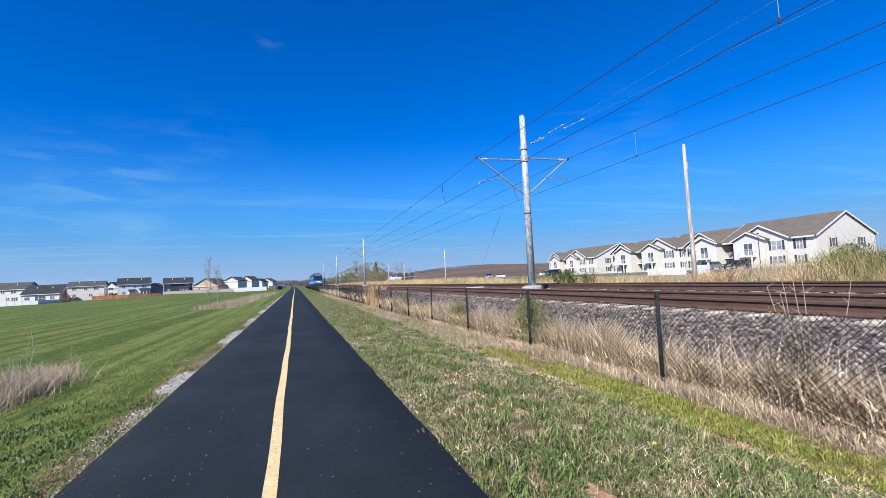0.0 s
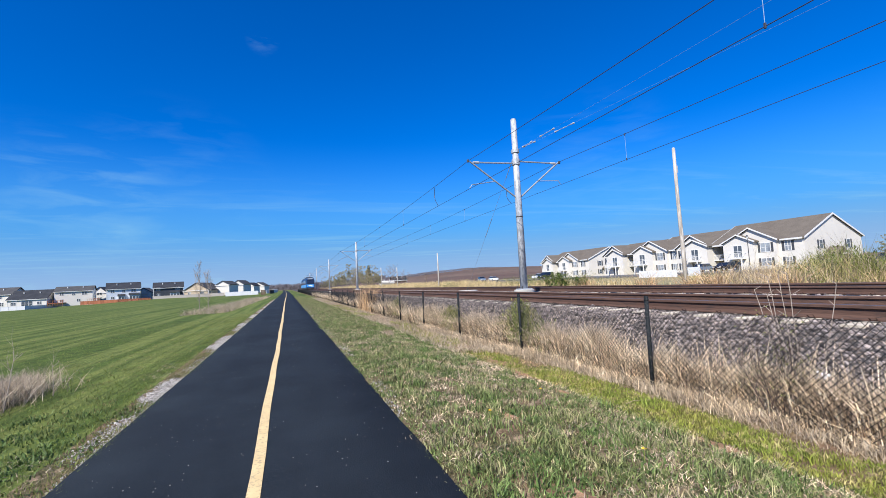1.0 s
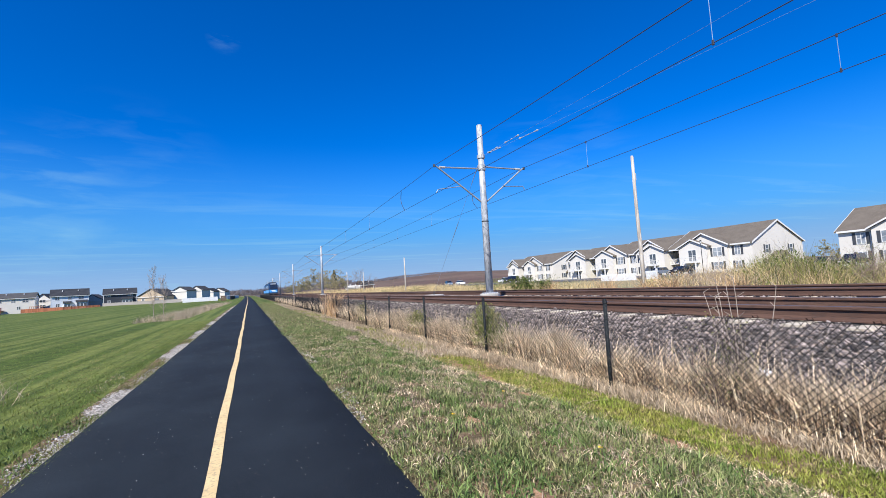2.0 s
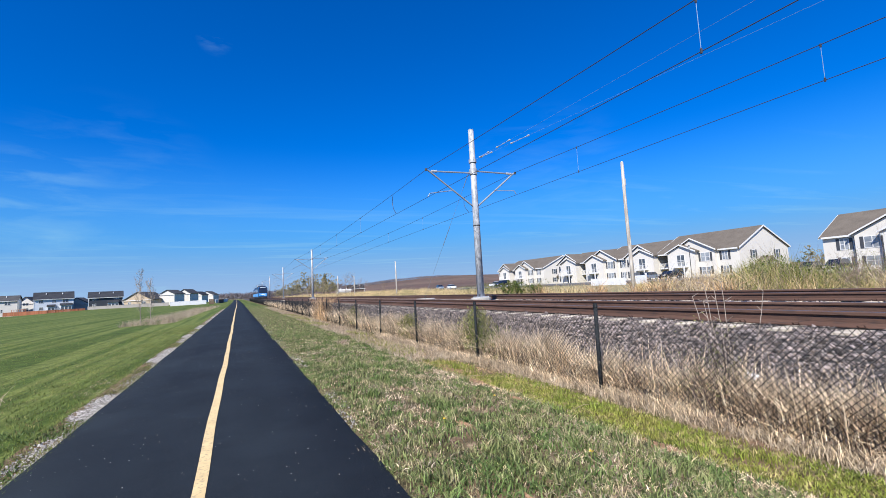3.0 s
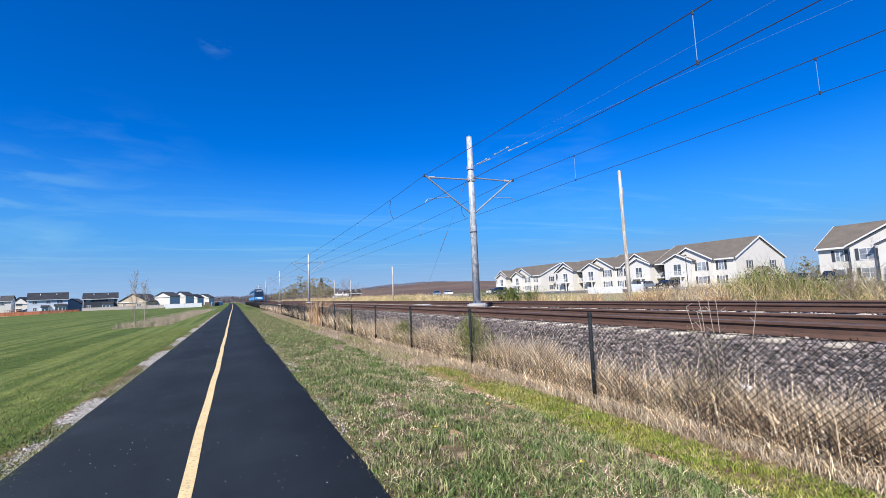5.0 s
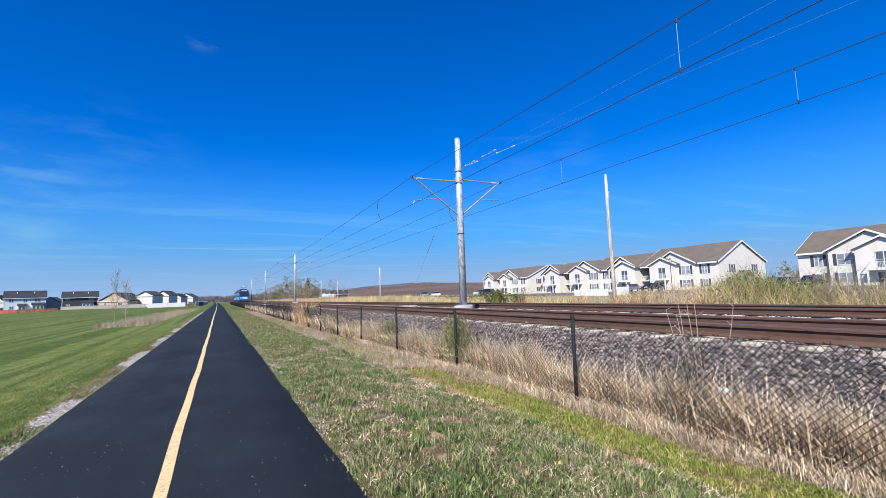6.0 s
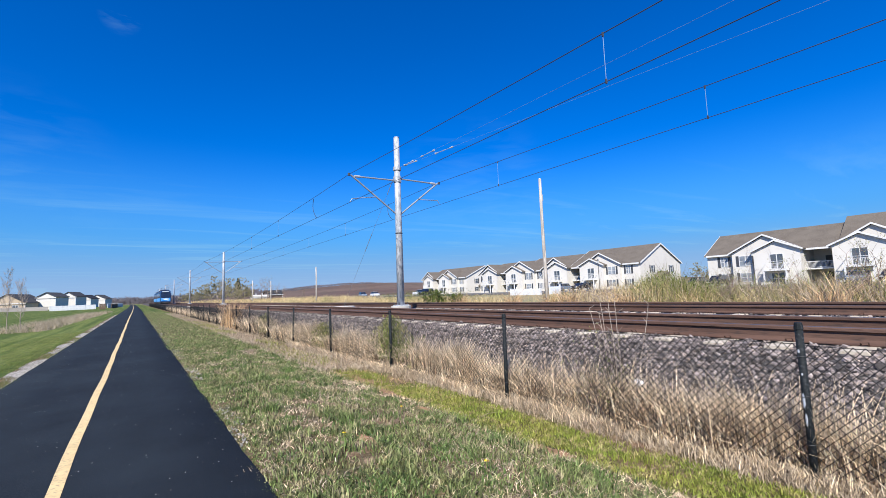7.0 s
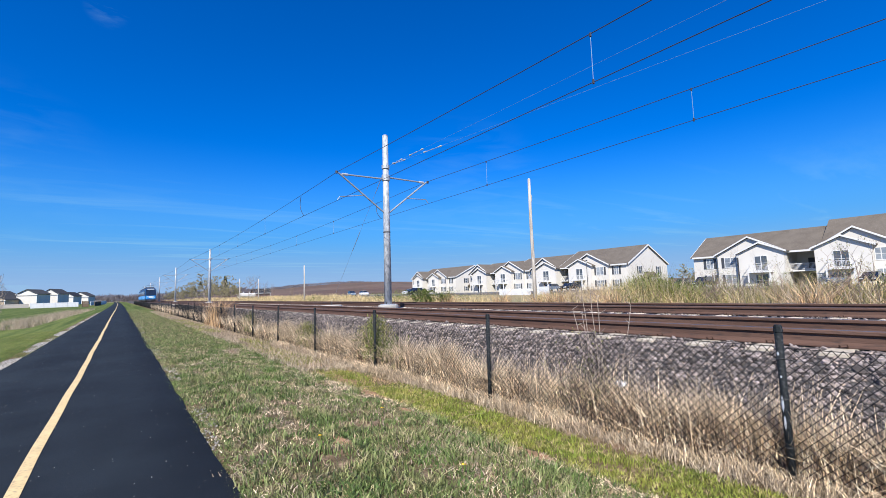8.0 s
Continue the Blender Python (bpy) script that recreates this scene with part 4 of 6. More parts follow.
# fallen straws lying across the strip
for cx_, cy_, ang, ln in ((3.5, 6.1, 0.0, 0.45), (3.75, 3.9, 0.1, 0.42), (3.4, 7.4, 0.1, 0.45)):
    d_ = Vector((math.cos(ang), math.sin(ang), 0)) * ln / 2
    c_ = Vector((cx_, cy_, float(gz(cx_, cy_)) + 0.022))
    tagged(part("fallen_stalk", Geo().tube([c_ - d_, c_ + Vector((0, 0.02, 0.02)), c_ + d_], 0.0035, 0.002, 5), M_DEADWEED), "single dry stalk fallen across the fresh grass", "stalk", "fallen stalks")
# dry weeds that stand behind the mesh and through it
x = 4.53 + np.abs(rng.normal(0, 0.21, 44000))
y = -1.5 + 18 * rng.uniform(0, 1, 44000) ** 1.15
dens = 0.62 + 0.5 * patch(x * 0.3, y, 0.9, 1.7) + 0.3 * patch(x, y, 4.0, 0.6)
keep = rng.uniform(0, 1, len(x)) < dens
x, y = x[keep], y[keep]
tall = 0.44 + 0.17 * patch(x * 0.5, y, 1.7, 0.4) + 0.09 * patch(x, y, 5.0, 2.0) + 0.12 * step(y, 4.0, 7.5)
blades("dry_weeds", x, y, np.full(len(x), -0.31), np.clip(tall, 0.16, 0.75), 0.0078, 0.40, M_STRAW, "tangle of dry tan weeds grown through the fence", "weeds", bend=0.4)
x = 4.54 + np.abs(rng.normal(0, 0.26, 7000))
y = -1.5 + 18 * rng.uniform(0, 1, 7000) ** 1.15
blades("weed_stalks", x, y, np.full(len(x), -0.31), 0.60 + 0.18 * patch(x, y, 1.3, 3.0), 0.0078, 0.35, M_STRAW, "tall thin dry stalks behind the fence", "weeds", bend=0.7)
# brown dead stems that darken the tangle
x = 4.53 + np.abs(rng.normal(0, 0.24, 9000))
y = -1.2 + 17 * rng.uniform(0, 1, 9000) ** 1.15
keep = patch(x * 0.4, y, 1.1, 7.3) + rng.normal(0, 0.3, len(x)) > -0.1
x, y = x[keep], y[keep]
blades("brown_stems", x, y, np.full(len(x), -0.31), 0.42, 0.0080, 0.5, M_BROWNSTEM, "dark brown dead stems among the dry weeds", "weeds", bend=0.8)
x = 4.50 + np.abs(rng.normal(-0.02, 0.14, 9000))
y = -1.0 + 16 * rng.uniform(0, 1, 9000) ** 1.2
blades("dry_weeds", x, y, np.full(len(x), -0.31), 0.17, 0.0072, 0.9, M_STRAW, "matted dry weeds at the foot of the fence", "weeds", bend=1.0)
x = 4.53 + np.abs(rng.normal(0, 0.25, 26000))
y = 14 + 70 * rng.uniform(0, 1, 26000) ** 1.5
blades("dry_weeds", x, y, np.full(len(x), -0.31), 0.64 + 0.2 * patch(x, y, 0.9, 1.0), 0.0115, 0.35, M_STRAW, "tangle of dry tan weeds along the fence", "weeds", bend=0.9)
# weeds on the near side, from the strip up to the mesh
x = 4.46 - np.abs(rng.normal(0, 0.15, 17000))
y = -1.0 + 15 * rng.uniform(0, 1, 17000) ** 1.2
x = x + 0.05 * np.sin(y * 2.1)
keep = (x > 4.02) & (patch(x, y, 2.6, 0.9) + rng.normal(0, 0.35, len(x)) > -0.5)
x, y = x[keep], y[keep]
blades("foot_weeds", x, y, gz(x, y), 0.032 + 0.100 * step(x, 4.10, 4.42), 0.0072, 0.8, M_DEADWEED, "short dry weeds along the near foot of the fence", "weeds", bend=0.8)
x = 4.47 - np.abs(rng.normal(0, 0.07, 5500))
y = -1.0 + 15 * rng.uniform(0, 1, 5500) ** 1.2
keep = patch(x, y, 2.9, 3.9) + rng.normal(0, 0.35, len(x)) > -0.1
x, y = x[keep], y[keep]
blades("foot_weeds", x, y, gz(x, y), 0.15, 0.0070, 0.6, M_STRAW, "pale dry weeds leaning out of the mesh", "weeds", bend=0.8)
# curled, broken stems among them
x = 4.48 + np.abs(rng.normal(0, 0.22, 12000))
y = -1.2 + 15 * rng.uniform(0, 1, 12000) ** 1.2
z = -0.31 + 0.38 * rng.uniform(0, 1, 12000) ** 1.4
blades("broken_weeds", x, y, z, 0.11, 0.0080, 1.7, M_STRAW, "curled and broken dry stems in the weeds", "weeds", bend=1.4)
# tall tan clump by the fence
x, y = rng.normal(4.6, 0.2, 420), rng.normal(25.3, 0.9, 420)
blades("weed_clump", x, y, np.full(len(x), -0.31), 1.45, 0.013, 0.55, M_FAN, "tall tan clump of dead reed grass by the fence", "weeds")
# green creepers on the mesh
for cy_, n, h in ((7.75, 2400, 0.95), (11.6, 1500, 0.7), (18.2, 900, 0.8)):
    x, y = rng.normal(4.60, 0.08, n), rng.normal(cy_, 0.40, n)
    z = -0.31 + h * rng.uniform(0.2, 1.12, n) * (1 - 0.35 * np.clip(np.abs(y - cy_) / 0.8, 0, 1))
    blades("creeper", x, y, z, 0.055, 0.015, 1.1, M_SHRUB, "green creeper climbing the chain-link mesh", "creeper")
# left verge and lawn
x = -1.22 - 3.5 * rng.uniform(0, 1, 16000) ** 1.7
y = rng.uniform(-9, 1.6, 16000)
blades("lawn_grass", x, y, gz(x, y), 0.042, 0.010, 1.1, M_LAWNBLADE, "short green lawn grass beside the path", "grass")
x = -1.14 - 8.0 * rng.uniform(0, 1, 95000) ** 2.1
y = 1.5 + 24 * rng.uniform(0, 1, 95000) ** 1.8
keep = (patch(x, y, 1.0, 4.4) + rng.normal(0, 0.6, len(x)) > -0.8) & (gravel_bare(x, y) < 0.0)
x, y = x[keep], y[keep]
blades("lawn_grass", x, y, gz(x, y), 0.042, 0.006, 1.1, M_LAWNBLADE, "short green lawn grass beside the path", "grass")
x, y = scatter(-1.8, -1.25, 3.0, 11, 2500, 1.2)
keep = patch(x, y, 1.2, 6.0) > 0.1
x, y = x[keep], y[keep]
blades("straw_litter", x, y, gz(x, y), 0.03, 0.005, 2.0, M_DEADWEED, "dry straw at the edge of the path", "straw")
# dark clover among the lawn near the path
tx, ty = scatter(-2.6, -1.3, 1.0, 6, 60, 1.3)
x = np.repeat(tx, 110) + rng.normal(0, 0.10, 60 * 110)
y = np.repeat(ty, 110) + rng.normal(0, 0.12, 60 * 110)
blades("clover", x, y, gz(x, y), 0.045, 0.012, 0.9, M_CLOVER, "low dark green clover clumps in the lawn", "clover")
# dry weed patch on the left
x, y = rng.normal(-3.58, 0.28, 11000), rng.normal(7.40, 0.55, 11000)
blades("weed_patch", x, y, gz(x, y) + 0.12 * rng.uniform(0, 1, len(x)) ** 2, 0.27, 0.0052, 0.9, M_DEADWEED, "clump of dead grey-tan weeds in the lawn", "weeds", bend=0.9)
# brush along the left edge further on
x = -3.4 - 3.0 * rng.uniform(0, 1, 7500)
y = 33 + 50 * rng.uniform(0, 1, 7500) ** 1.4
x = x + (y - 33) * 0.02
keep = patch(x, y, 0.5, 2.0) > -0.45
x, y = x[keep], y[keep]
blades("dry_brush", x, y, gz(x, y), 0.42, 0.012, 1.1, M_DEADWEED, "low strip of dead pinkish-tan brush", "brush")
# tall dry grass past the tracks
x = 15.0 + 9 * rng.uniform(0, 1, 42000) ** 1.4
y = -6 + 95 * rng.uniform(0, 1, 42000) ** 1.3
keep = patch(x * 0.5, y, 0.22, 1.0) + rng.normal(0, 0.35, len(x)) > -0.35
# trodden thin before the white fence
keep &= (np.abs(y / x - 0.96) > 0.09) | (rng.uniform(0, 1, len(x)) < 0.12)
x, y = x[keep], y[keep]
blades("tall_grass", x, y, gz(x, y), 0.95, 0.018, 0.45, M_REED, "tall tan grass and reeds beyond the tracks", "grass")
x = 14 + 30 * rng.uniform(0, 1, 26000)
y = 85 + 130 * rng.uniform(0, 1, 26000)
blades("tall_grass", x, y, gz(x, y), 1.05 + 0.35 * patch(x, y, 0.25, 1.5), 0.05, 0.45, M_REED, "tall tan grass along the far tracks", "grass")
x = 16.5 + 3 * rng.uniform(0, 1, 15000)
y = -8 + 24 * rng.uniform(0, 1, 15000)
k2 = y < 0.85 * x
x, y = x[k2], y[k2]
blades("tall_grass", x, y, gz(x, y), 1.02 + 0.42 * patch(x, y, 0.8, 2.6), 0.018, 0.5, M_REED, "tall tan reeds before the apartments", "grass")
x = 15.5 + 7 * rng.uniform(0, 1, 17000)
y = -10 + 28 * rng.uniform(0, 1, 17000)
keep = patch(x, y, 0.6, 8.0) > -0.05
x, y = x[keep], y[keep]
k2 = y < 0.85 * x
x, y = x[k2], y[k2]
blades("green_weeds", x, y, gz(x, y), 1.15 + 0.5 * patch(x, y, 0.7, 6.1), 0.020, 0.55, M_SHRUB, "tall green and olive weeds beyond the tracks", "weeds")

# the tallest green growth, before the gap between the apartment blocks
x = 17.0 + 4.2 * rng.uniform(0, 1, 7500)
y = x * (0.40 + 0.23 * rng.uniform(0, 1, 7500))
keep = patch(x, y, 1.2, 4.2) + rng.normal(0, 0.3, len(x)) > -0.1
x, y = x[keep], y[keep]
tall = (0.75 + 0.70 * np.sqrt(np.sin(np.pi * np.clip((y / x - 0.38) / 0.27, 0.001, 0.999)))) * (1 + 0.35 * patch(x, y, 2.3, 2.2))
third = rng.uniform(0, 1, len(x))
k2 = third < 0.65
blades("green_weeds", x[k2], y[k2], gz(x[k2], y[k2]), tall[k2], 0.018, 0.28, M_SHRUB, "tall green and olive weeds beyond the tracks", "weeds")
k2 = third > 0.65
blades("brambles", x[k2], y[k2], gz(x[k2], y[k2]), tall[k2], 0.014, 0.32, M_DEADWEED, "brown bramble canes beyond the tracks", "brambles")
lx, ly = np.repeat(x[k2], 4) + rng.normal(0, 0.12, 4 * k2.sum()), np.repeat(y[k2], 4) + rng.normal(0, 0.12, 4 * k2.sum())
blades("bush_leaves", lx, ly, gz(lx, ly) + np.repeat(tall[k2], 4) * rng.uniform(0.15, 0.95, len(lx)), 0.075, 0.032, 1.2, M_BUSH, "small green leaves on the tall weeds", "bushes")
# lower green growth towards the nearer block
x = 15.6 + 4.0 * rng.uniform(0, 1, 7000)
y = -5.0 + 12.5 * rng.uniform(0, 1, 7000)
keep = patch(x, y, 1.1, 1.4) + rng.normal(0, 0.3, len(x)) > 0.0
x, y = x[keep], y[keep]
blades("green_weeds", x, y, gz(x, y), 0.95 + 0.25 * patch(x, y, 1.7, 0.2), 0.022, 0.4, M_BUSH, "green weeds beyond the tracks", "weeds")
# orange-tan fans of dead grass that stand above the rest
for cx_, cy_, hh, n_ in ((15.4, 9.6, 1.25, 260), (15.2, 3.6, 1.35, 300), (15.6, 2.2, 1.0, 180), (15.3, 7.2, 1.05, 200), (15.5, 12.2, 1.4, 320), (15.8, 13.6, 1.2, 260), (15.2, 5.3, 0.9, 160), (15.6, 0.2, 1.3, 260), (16.4, 16.5, 1.3, 260), (16.0, 20.5, 1.2, 240)):
    x, y = rng.normal(cx_, 0.16, n_), rng.normal(cy_, 0.22, n_)
    blades("grass_fan", x, y, gz(x, y), hh, 0.016, 0.65, M_FAN, "orange-tan fan of dead grass beyond the tracks", "grass")
# brown brambles and leafy clumps among them
x = 15.2 + 4 * rng.uniform(0, 1, 14000)
y = -8 + 22 * rng.uniform(0, 1, 14000)
keep = patch(x, y, 0.9, 3.3) > 0.15
x, y = x[keep], y[keep]
blades("brambles", x, y, gz(x, y), 1.25, 0.014, 0.9, M_DEADWEED, "brown bramble canes beyond the tracks", "brambles", bend=1.3)
for n_, xa, xb, ya, yb, hh in ((30, 16, 20, -8, 13, 0.95), (18, 17, 21, 24, 34, 1.3), (9, 16, 19, 44, 60, 1.1)):
    tx, ty = rng.uniform(xa, xb, n_), rng.uniform(ya, yb, n_)
    x = np.repeat(tx, 240) + rng.normal(0, 0.42, n_ * 240)
    y = np.repeat(ty, 240) + rng.normal(0, 0.42, n_ * 240)
    z = gz(x, y) + hh * rng.uniform(0, 1, n_ * 240) ** 0.8 * np.repeat(rng.uniform(0.6, 1.15, n_), 240)
    blades("bush_leaves", x, y, z, 0.075, 0.030, 1.2, M_BUSH, "leafy green and olive bushes beyond the tracks", "bushes")

# ---- trees and shrubs ----
def branch(g, tips, p, d, length, r, depth, rnd, spread, droop=0.0):
    """A limb with its side limbs, thinning outwards."""
    pts = [p]
    q, dd = p.copy(), d.copy()
    for k in range(3):
        dd = (dd + Vector((rnd.uniform(-1, 1), rnd.uniform(-1, 1), rnd.uniform(-0.4, 0.7) - droop)) * 0.14).normalized()
        q = q + dd * (length / 3)
        pts.append(q.copy())
    g.tube(pts, r, r * 0.55, 5 if depth > 1 else 3, cap=False)
    if depth == 0:
        tips.append((pts[2], q))
        return
    for k in range(rnd.choice((3, 3, 4))):
        i = rnd.choice((1, 2, 3, 3))
        side = Vector((rnd.uniform(-1, 1), rnd.uniform(-1, 1), rnd.uniform(-0.2, 0.5))).normalized()
        nd = (dd * (1 - spread) + side * spread).normalized()
        branch(g, tips, pts[i], nd, length * rnd.uniform(0.55, 0.8), r * 0.5, depth - 1, rnd, spread, droop)


def tree(name, height, seed, bark, leaf, leaf_size, leaves, label, depth=3, spread=0.5, girth=0.02, stems=1, category="tree", at=(0, 0, 0)):
    rnd = random.Random(seed)
    t = thing(name, label, category, at=at)
    trunk, limbs, tips = Geo(), Geo(), []
    for s in range(stems):
        p = Vector((rnd.uniform(-1, 1), rnd.uniform(-1, 1), 0)) * (0.05 * height if stems > 1 else 0)
        d = Vector((rnd.uniform(-0.12, 0.12), rnd.uniform(-0.12, 0.12), 1)) if stems == 1 else Vector((rnd.uniform(-0.5, 0.5), rnd.uniform(-0.5, 0.5), 1))
        pts = [p + Vector((0, 0, -0.15))]
        for k in range(6):
            d = (d + Vector((rnd.uniform(-1, 1), rnd.uniform(-1, 1), 0.3)) * 0.09).normalized()
            pts.append(pts[-1] + d * height * 0.72 / 6)
        trunk.tube(pts, girth * height / stems ** 0.5, girth * height * 0.25, 7)
        for k in range(2, 7):
            for j in range(2 if stems == 1 else 1):
                a = rnd.uniform(0, 2 * math.pi)
                nd = Vector((math.cos(a), math.sin(a), rnd.uniform(0.5, 1.3))).normalized()
                branch(limbs, tips, pts[k], nd, height * rnd.uniform(0.18, 0.3) * (1.15 - 0.1 * k), girth * height * 0.3, depth - 1, rnd, spread)
        branch(limbs, tips, pts[-1], Vector((0, 0, 1)), height * 0.26, girth * height * 0.28, depth - 1, rnd, spread)
    part("trunk", trunk, bark, t, smooth=True)
    part("branchwork", limbs, bark, t)
    if leaves:
        v, f = [], []
        for a, b in tips:
            for k in range(leaves):
                c = a.lerp(b, rnd.uniform(0, 1.15)) + Vector((rnd.gauss(0, 1), rnd.gauss(0, 1), rnd.gauss(0, 1))) * leaf_size * 1.2
                u = Vector((rnd.gauss(0, 1), rnd.gauss(0, 1), rnd.gauss(0, 1))).normalized() * leaf_size * rnd.uniform(0.6, 1.3)
                w = u.cross(Vector((rnd.gauss(0, 1), rnd.gauss(0, 1), rnd.gauss(0, 1)))).normalized() * u.length * 0.5
                o = len(v)
                v += [c - u, c + w, c + u, c - w]
                f.append((o, o + 1, o + 2, o + 3))
        me = bpy.data.meshes.new("crown")
        me.from_pydata([tuple(p) for p in v], [], f)
        me.materials.append(leaf)
        part("crown", me, None, t)
    return t


# saplings in the lawn
def sapling(x, y, height, seed, label):
    """A straight thin stem with many upright twigs, each forked once or twice."""
    rnd = random.Random(seed)
    t = thing("sapling", label, "tree", "saplings", at=(x, y, float(gz(x, y))))
    pts = [Vector((0.03 * height * math.sin(k * 1.3 + seed) * k / 8, 0.02 * height * math.cos(k * 1.7) * k / 8, height * k / 8 - 0.1)) for k in range(9)]
    part("trunk", Geo().tube(pts, 0.026, 0.006, 6), M_PALEBARK, t)
    g = Geo()
    for k in range(46):
        u = rnd.uniform(0.22, 0.97)
        p = pts[int(u * 8)].lerp(pts[min(8, int(u * 8) + 1)], u * 8 % 1)
        a = rnd.uniform(0, 2 * math.pi)
        ln = height * rnd.uniform(0.13, 0.27) * (1.25 - u * 0.7)
        d = Vector((math.cos(a) * 0.85, math.sin(a) * 0.85, 1)).normalized()
        q, e = p + d * ln * 0.5, p + (d + Vector((0, 0, 0.35))).normalized() * ln
        g.tube([p, q, e], 0.008, 0.004, 4, cap=False)
        for j in range(4):
            b = rnd.uniform(0, 2 * math.pi)
            d2 = Vector((math.cos(b) * 0.6, math.sin(b) * 0.6, 1)).normalized()
            r0 = p.lerp(e, rnd.uniform(0.3, 0.95))
            g.tube([r0, r0 + d2 * ln * rnd.uniform(0.25, 0.5)], 0.005, 0.003, 3, cap=False)
    part("branchwork", g, M_PALEBARK, t)


sapling(-5.75, 36.0, 3.9, 3, "slender bare sapling with pale upright branches")
sapling(-5.05, 35.2, 3.0, 8, "smaller bare sapling with pale upright branches")
# weed stalks on the left
for i, (sx_, sy_, h) in enumerate(((-3.0, 6.9, 1.05), (-2.75, 7.5, 0.75), (-3.55, 6.6, 0.85), (-3.4, 7.6, 0.7))):
    tree("dead_stalk", h, 20 + i, M_PALEBARK, None, 0, 0, "tall dead branching weed stalk", 2, 0.45, 0.009, 1, "weed", at=(sx_, sy_, float(gz(sx_, sy_))))
# twiggy shrub rising through the fence, and pale canes
tree("bare_shrub", 0.95, 31, M_DARKTWIG, M_SHRUB, 0.011, 1, "dark twiggy bare shrub grown through the fence", 3, 0.35, 0.012, 8, "shrub", at=(4.52, 2.88, -0.28))
for i, (dy, h, lean_x) in enumerate(((0.32, 1.25, 0.02), (0.12, 1.42, 0.03), (0.2, 1.38, -0.02), (0.03, 1.40, 0.02), (-0.30, 1.30, 0.12), (0.26, 1.20, 0.05))):
    t = thing("pale_cane", "pale dead cane with short side shoots by the fence", "cane", "pale canes", at=(4.66, 2.78 + dy * 0.25, -0.28))
    rnd = random.Random(60 + i)
    pts = [Vector((0, 0, -0.05))]
    for k in range(7):
        pts.append(pts[-1] + Vector((rnd.uniform(-0.008, 0.008) + lean_x * 0.1, dy * 0.12 + rnd.uniform(-0.009, 0.009), h / 7)))
    part("stalk", Geo().tube(pts, 0.0065, 0.003, 5), M_PALEBARK, t)
    for k in range(4, 8):
        e = pts[k] + Vector((rnd.uniform(-0.03, 0.03), rnd.choice((-1, 1)) * rnd.uniform(0.04, 0.09), rnd.uniform(0.03, 0.07)))
        part("shoot", Geo().tube([pts[k], e], 0.004, 0.002, 4), M_PALEBARK, t)

# shrubs past the tracks
SHRUBS = []
for i, (h, st) in enumerate(((2.1, 6), (1.7, 5), (1.5, 7))):
    SHRUBS.append(tree("shrub", h, 40 + i, M_TWIG, M_SHRUB, 0.016, 3, "loose olive-green shrub with bare twigs", 3, 0.45, 0.014, st, "shrub", at=(17.0 + i, 3.0 + 2.1 * i, 0.0)))
    SHRUBS[-1]["group"] = "shrubs past the tracks"
rnd = random.Random(5)
for i, (sx_, sy_, k) in enumerate(((18.2, 0.6, 1.0), (17.2, -1.8, 0.95), (19.0, 4.6, 1.05), (16.8, 6.6, 0.9), (18.0, 9.2, 1.0), (19.5, 11.4, 0.8), (17.0, -4.4, 0.9), (18.6, -3.0, 0.9),
                                   (20.5, 7.6, 1.1), (20.0, 26.0, 0.75), (19.0, 28.0, 0.7), (20.5, 30.0, 0.75), (18.0, 24.0, 0.6), (16.5, 2.0, 0.8), (16.4, 8.4, 0.8), (21.5, 2.2, 0.9))):
    c = copy_thing(SHRUBS[i % 3], pose(sx_, sy_, 0.0, 0, 0, rnd.uniform(0, 360)) @ Matrix.Scale(k * 0.8, 4))
# a darker leafy shrub, and tall bare canes before the apartments
LEAFY = tree("leafy_shrub", 1.55, 52, M_TWIG, M_BUSH, 0.045, 14, "dense dark green leafy shrub past the tracks", 3, 0.5, 0.012, 6, "shrub", at=(16.8, 1.7, 0.0))
LEAFY["group"] = "leafy shrubs past the tracks"
for sx_, sy_, k in ((16.6, 23.9, 0.72), (16.9, 25.0, 0.8), (17.2, 22.6, 0.6), (16.4, 21.4, 0.55)):
    copy_thing(LEAFY, pose(sx_, sy_, 0.0, 0, 0, 61 * sy_) @ Matrix.Scale(k, 4))
for i, (sx_, sy_, h) in enumerate(((17.6, 9.4, 1.9), (17.3, 7.3, 1.75), (17.8, 6.0, 2.1), (17.2, 4.8, 1.7), (16.9, 11.6, 1.6))):
    tree("bare_canes", h, 90 + i, M_TWIG, None, 0, 0, "tall bare twiggy canes past the tracks", 3, 0.22, 0.006, 3, "shrub", at=(sx_, sy_, 0.0))["group"] = "bare canes"
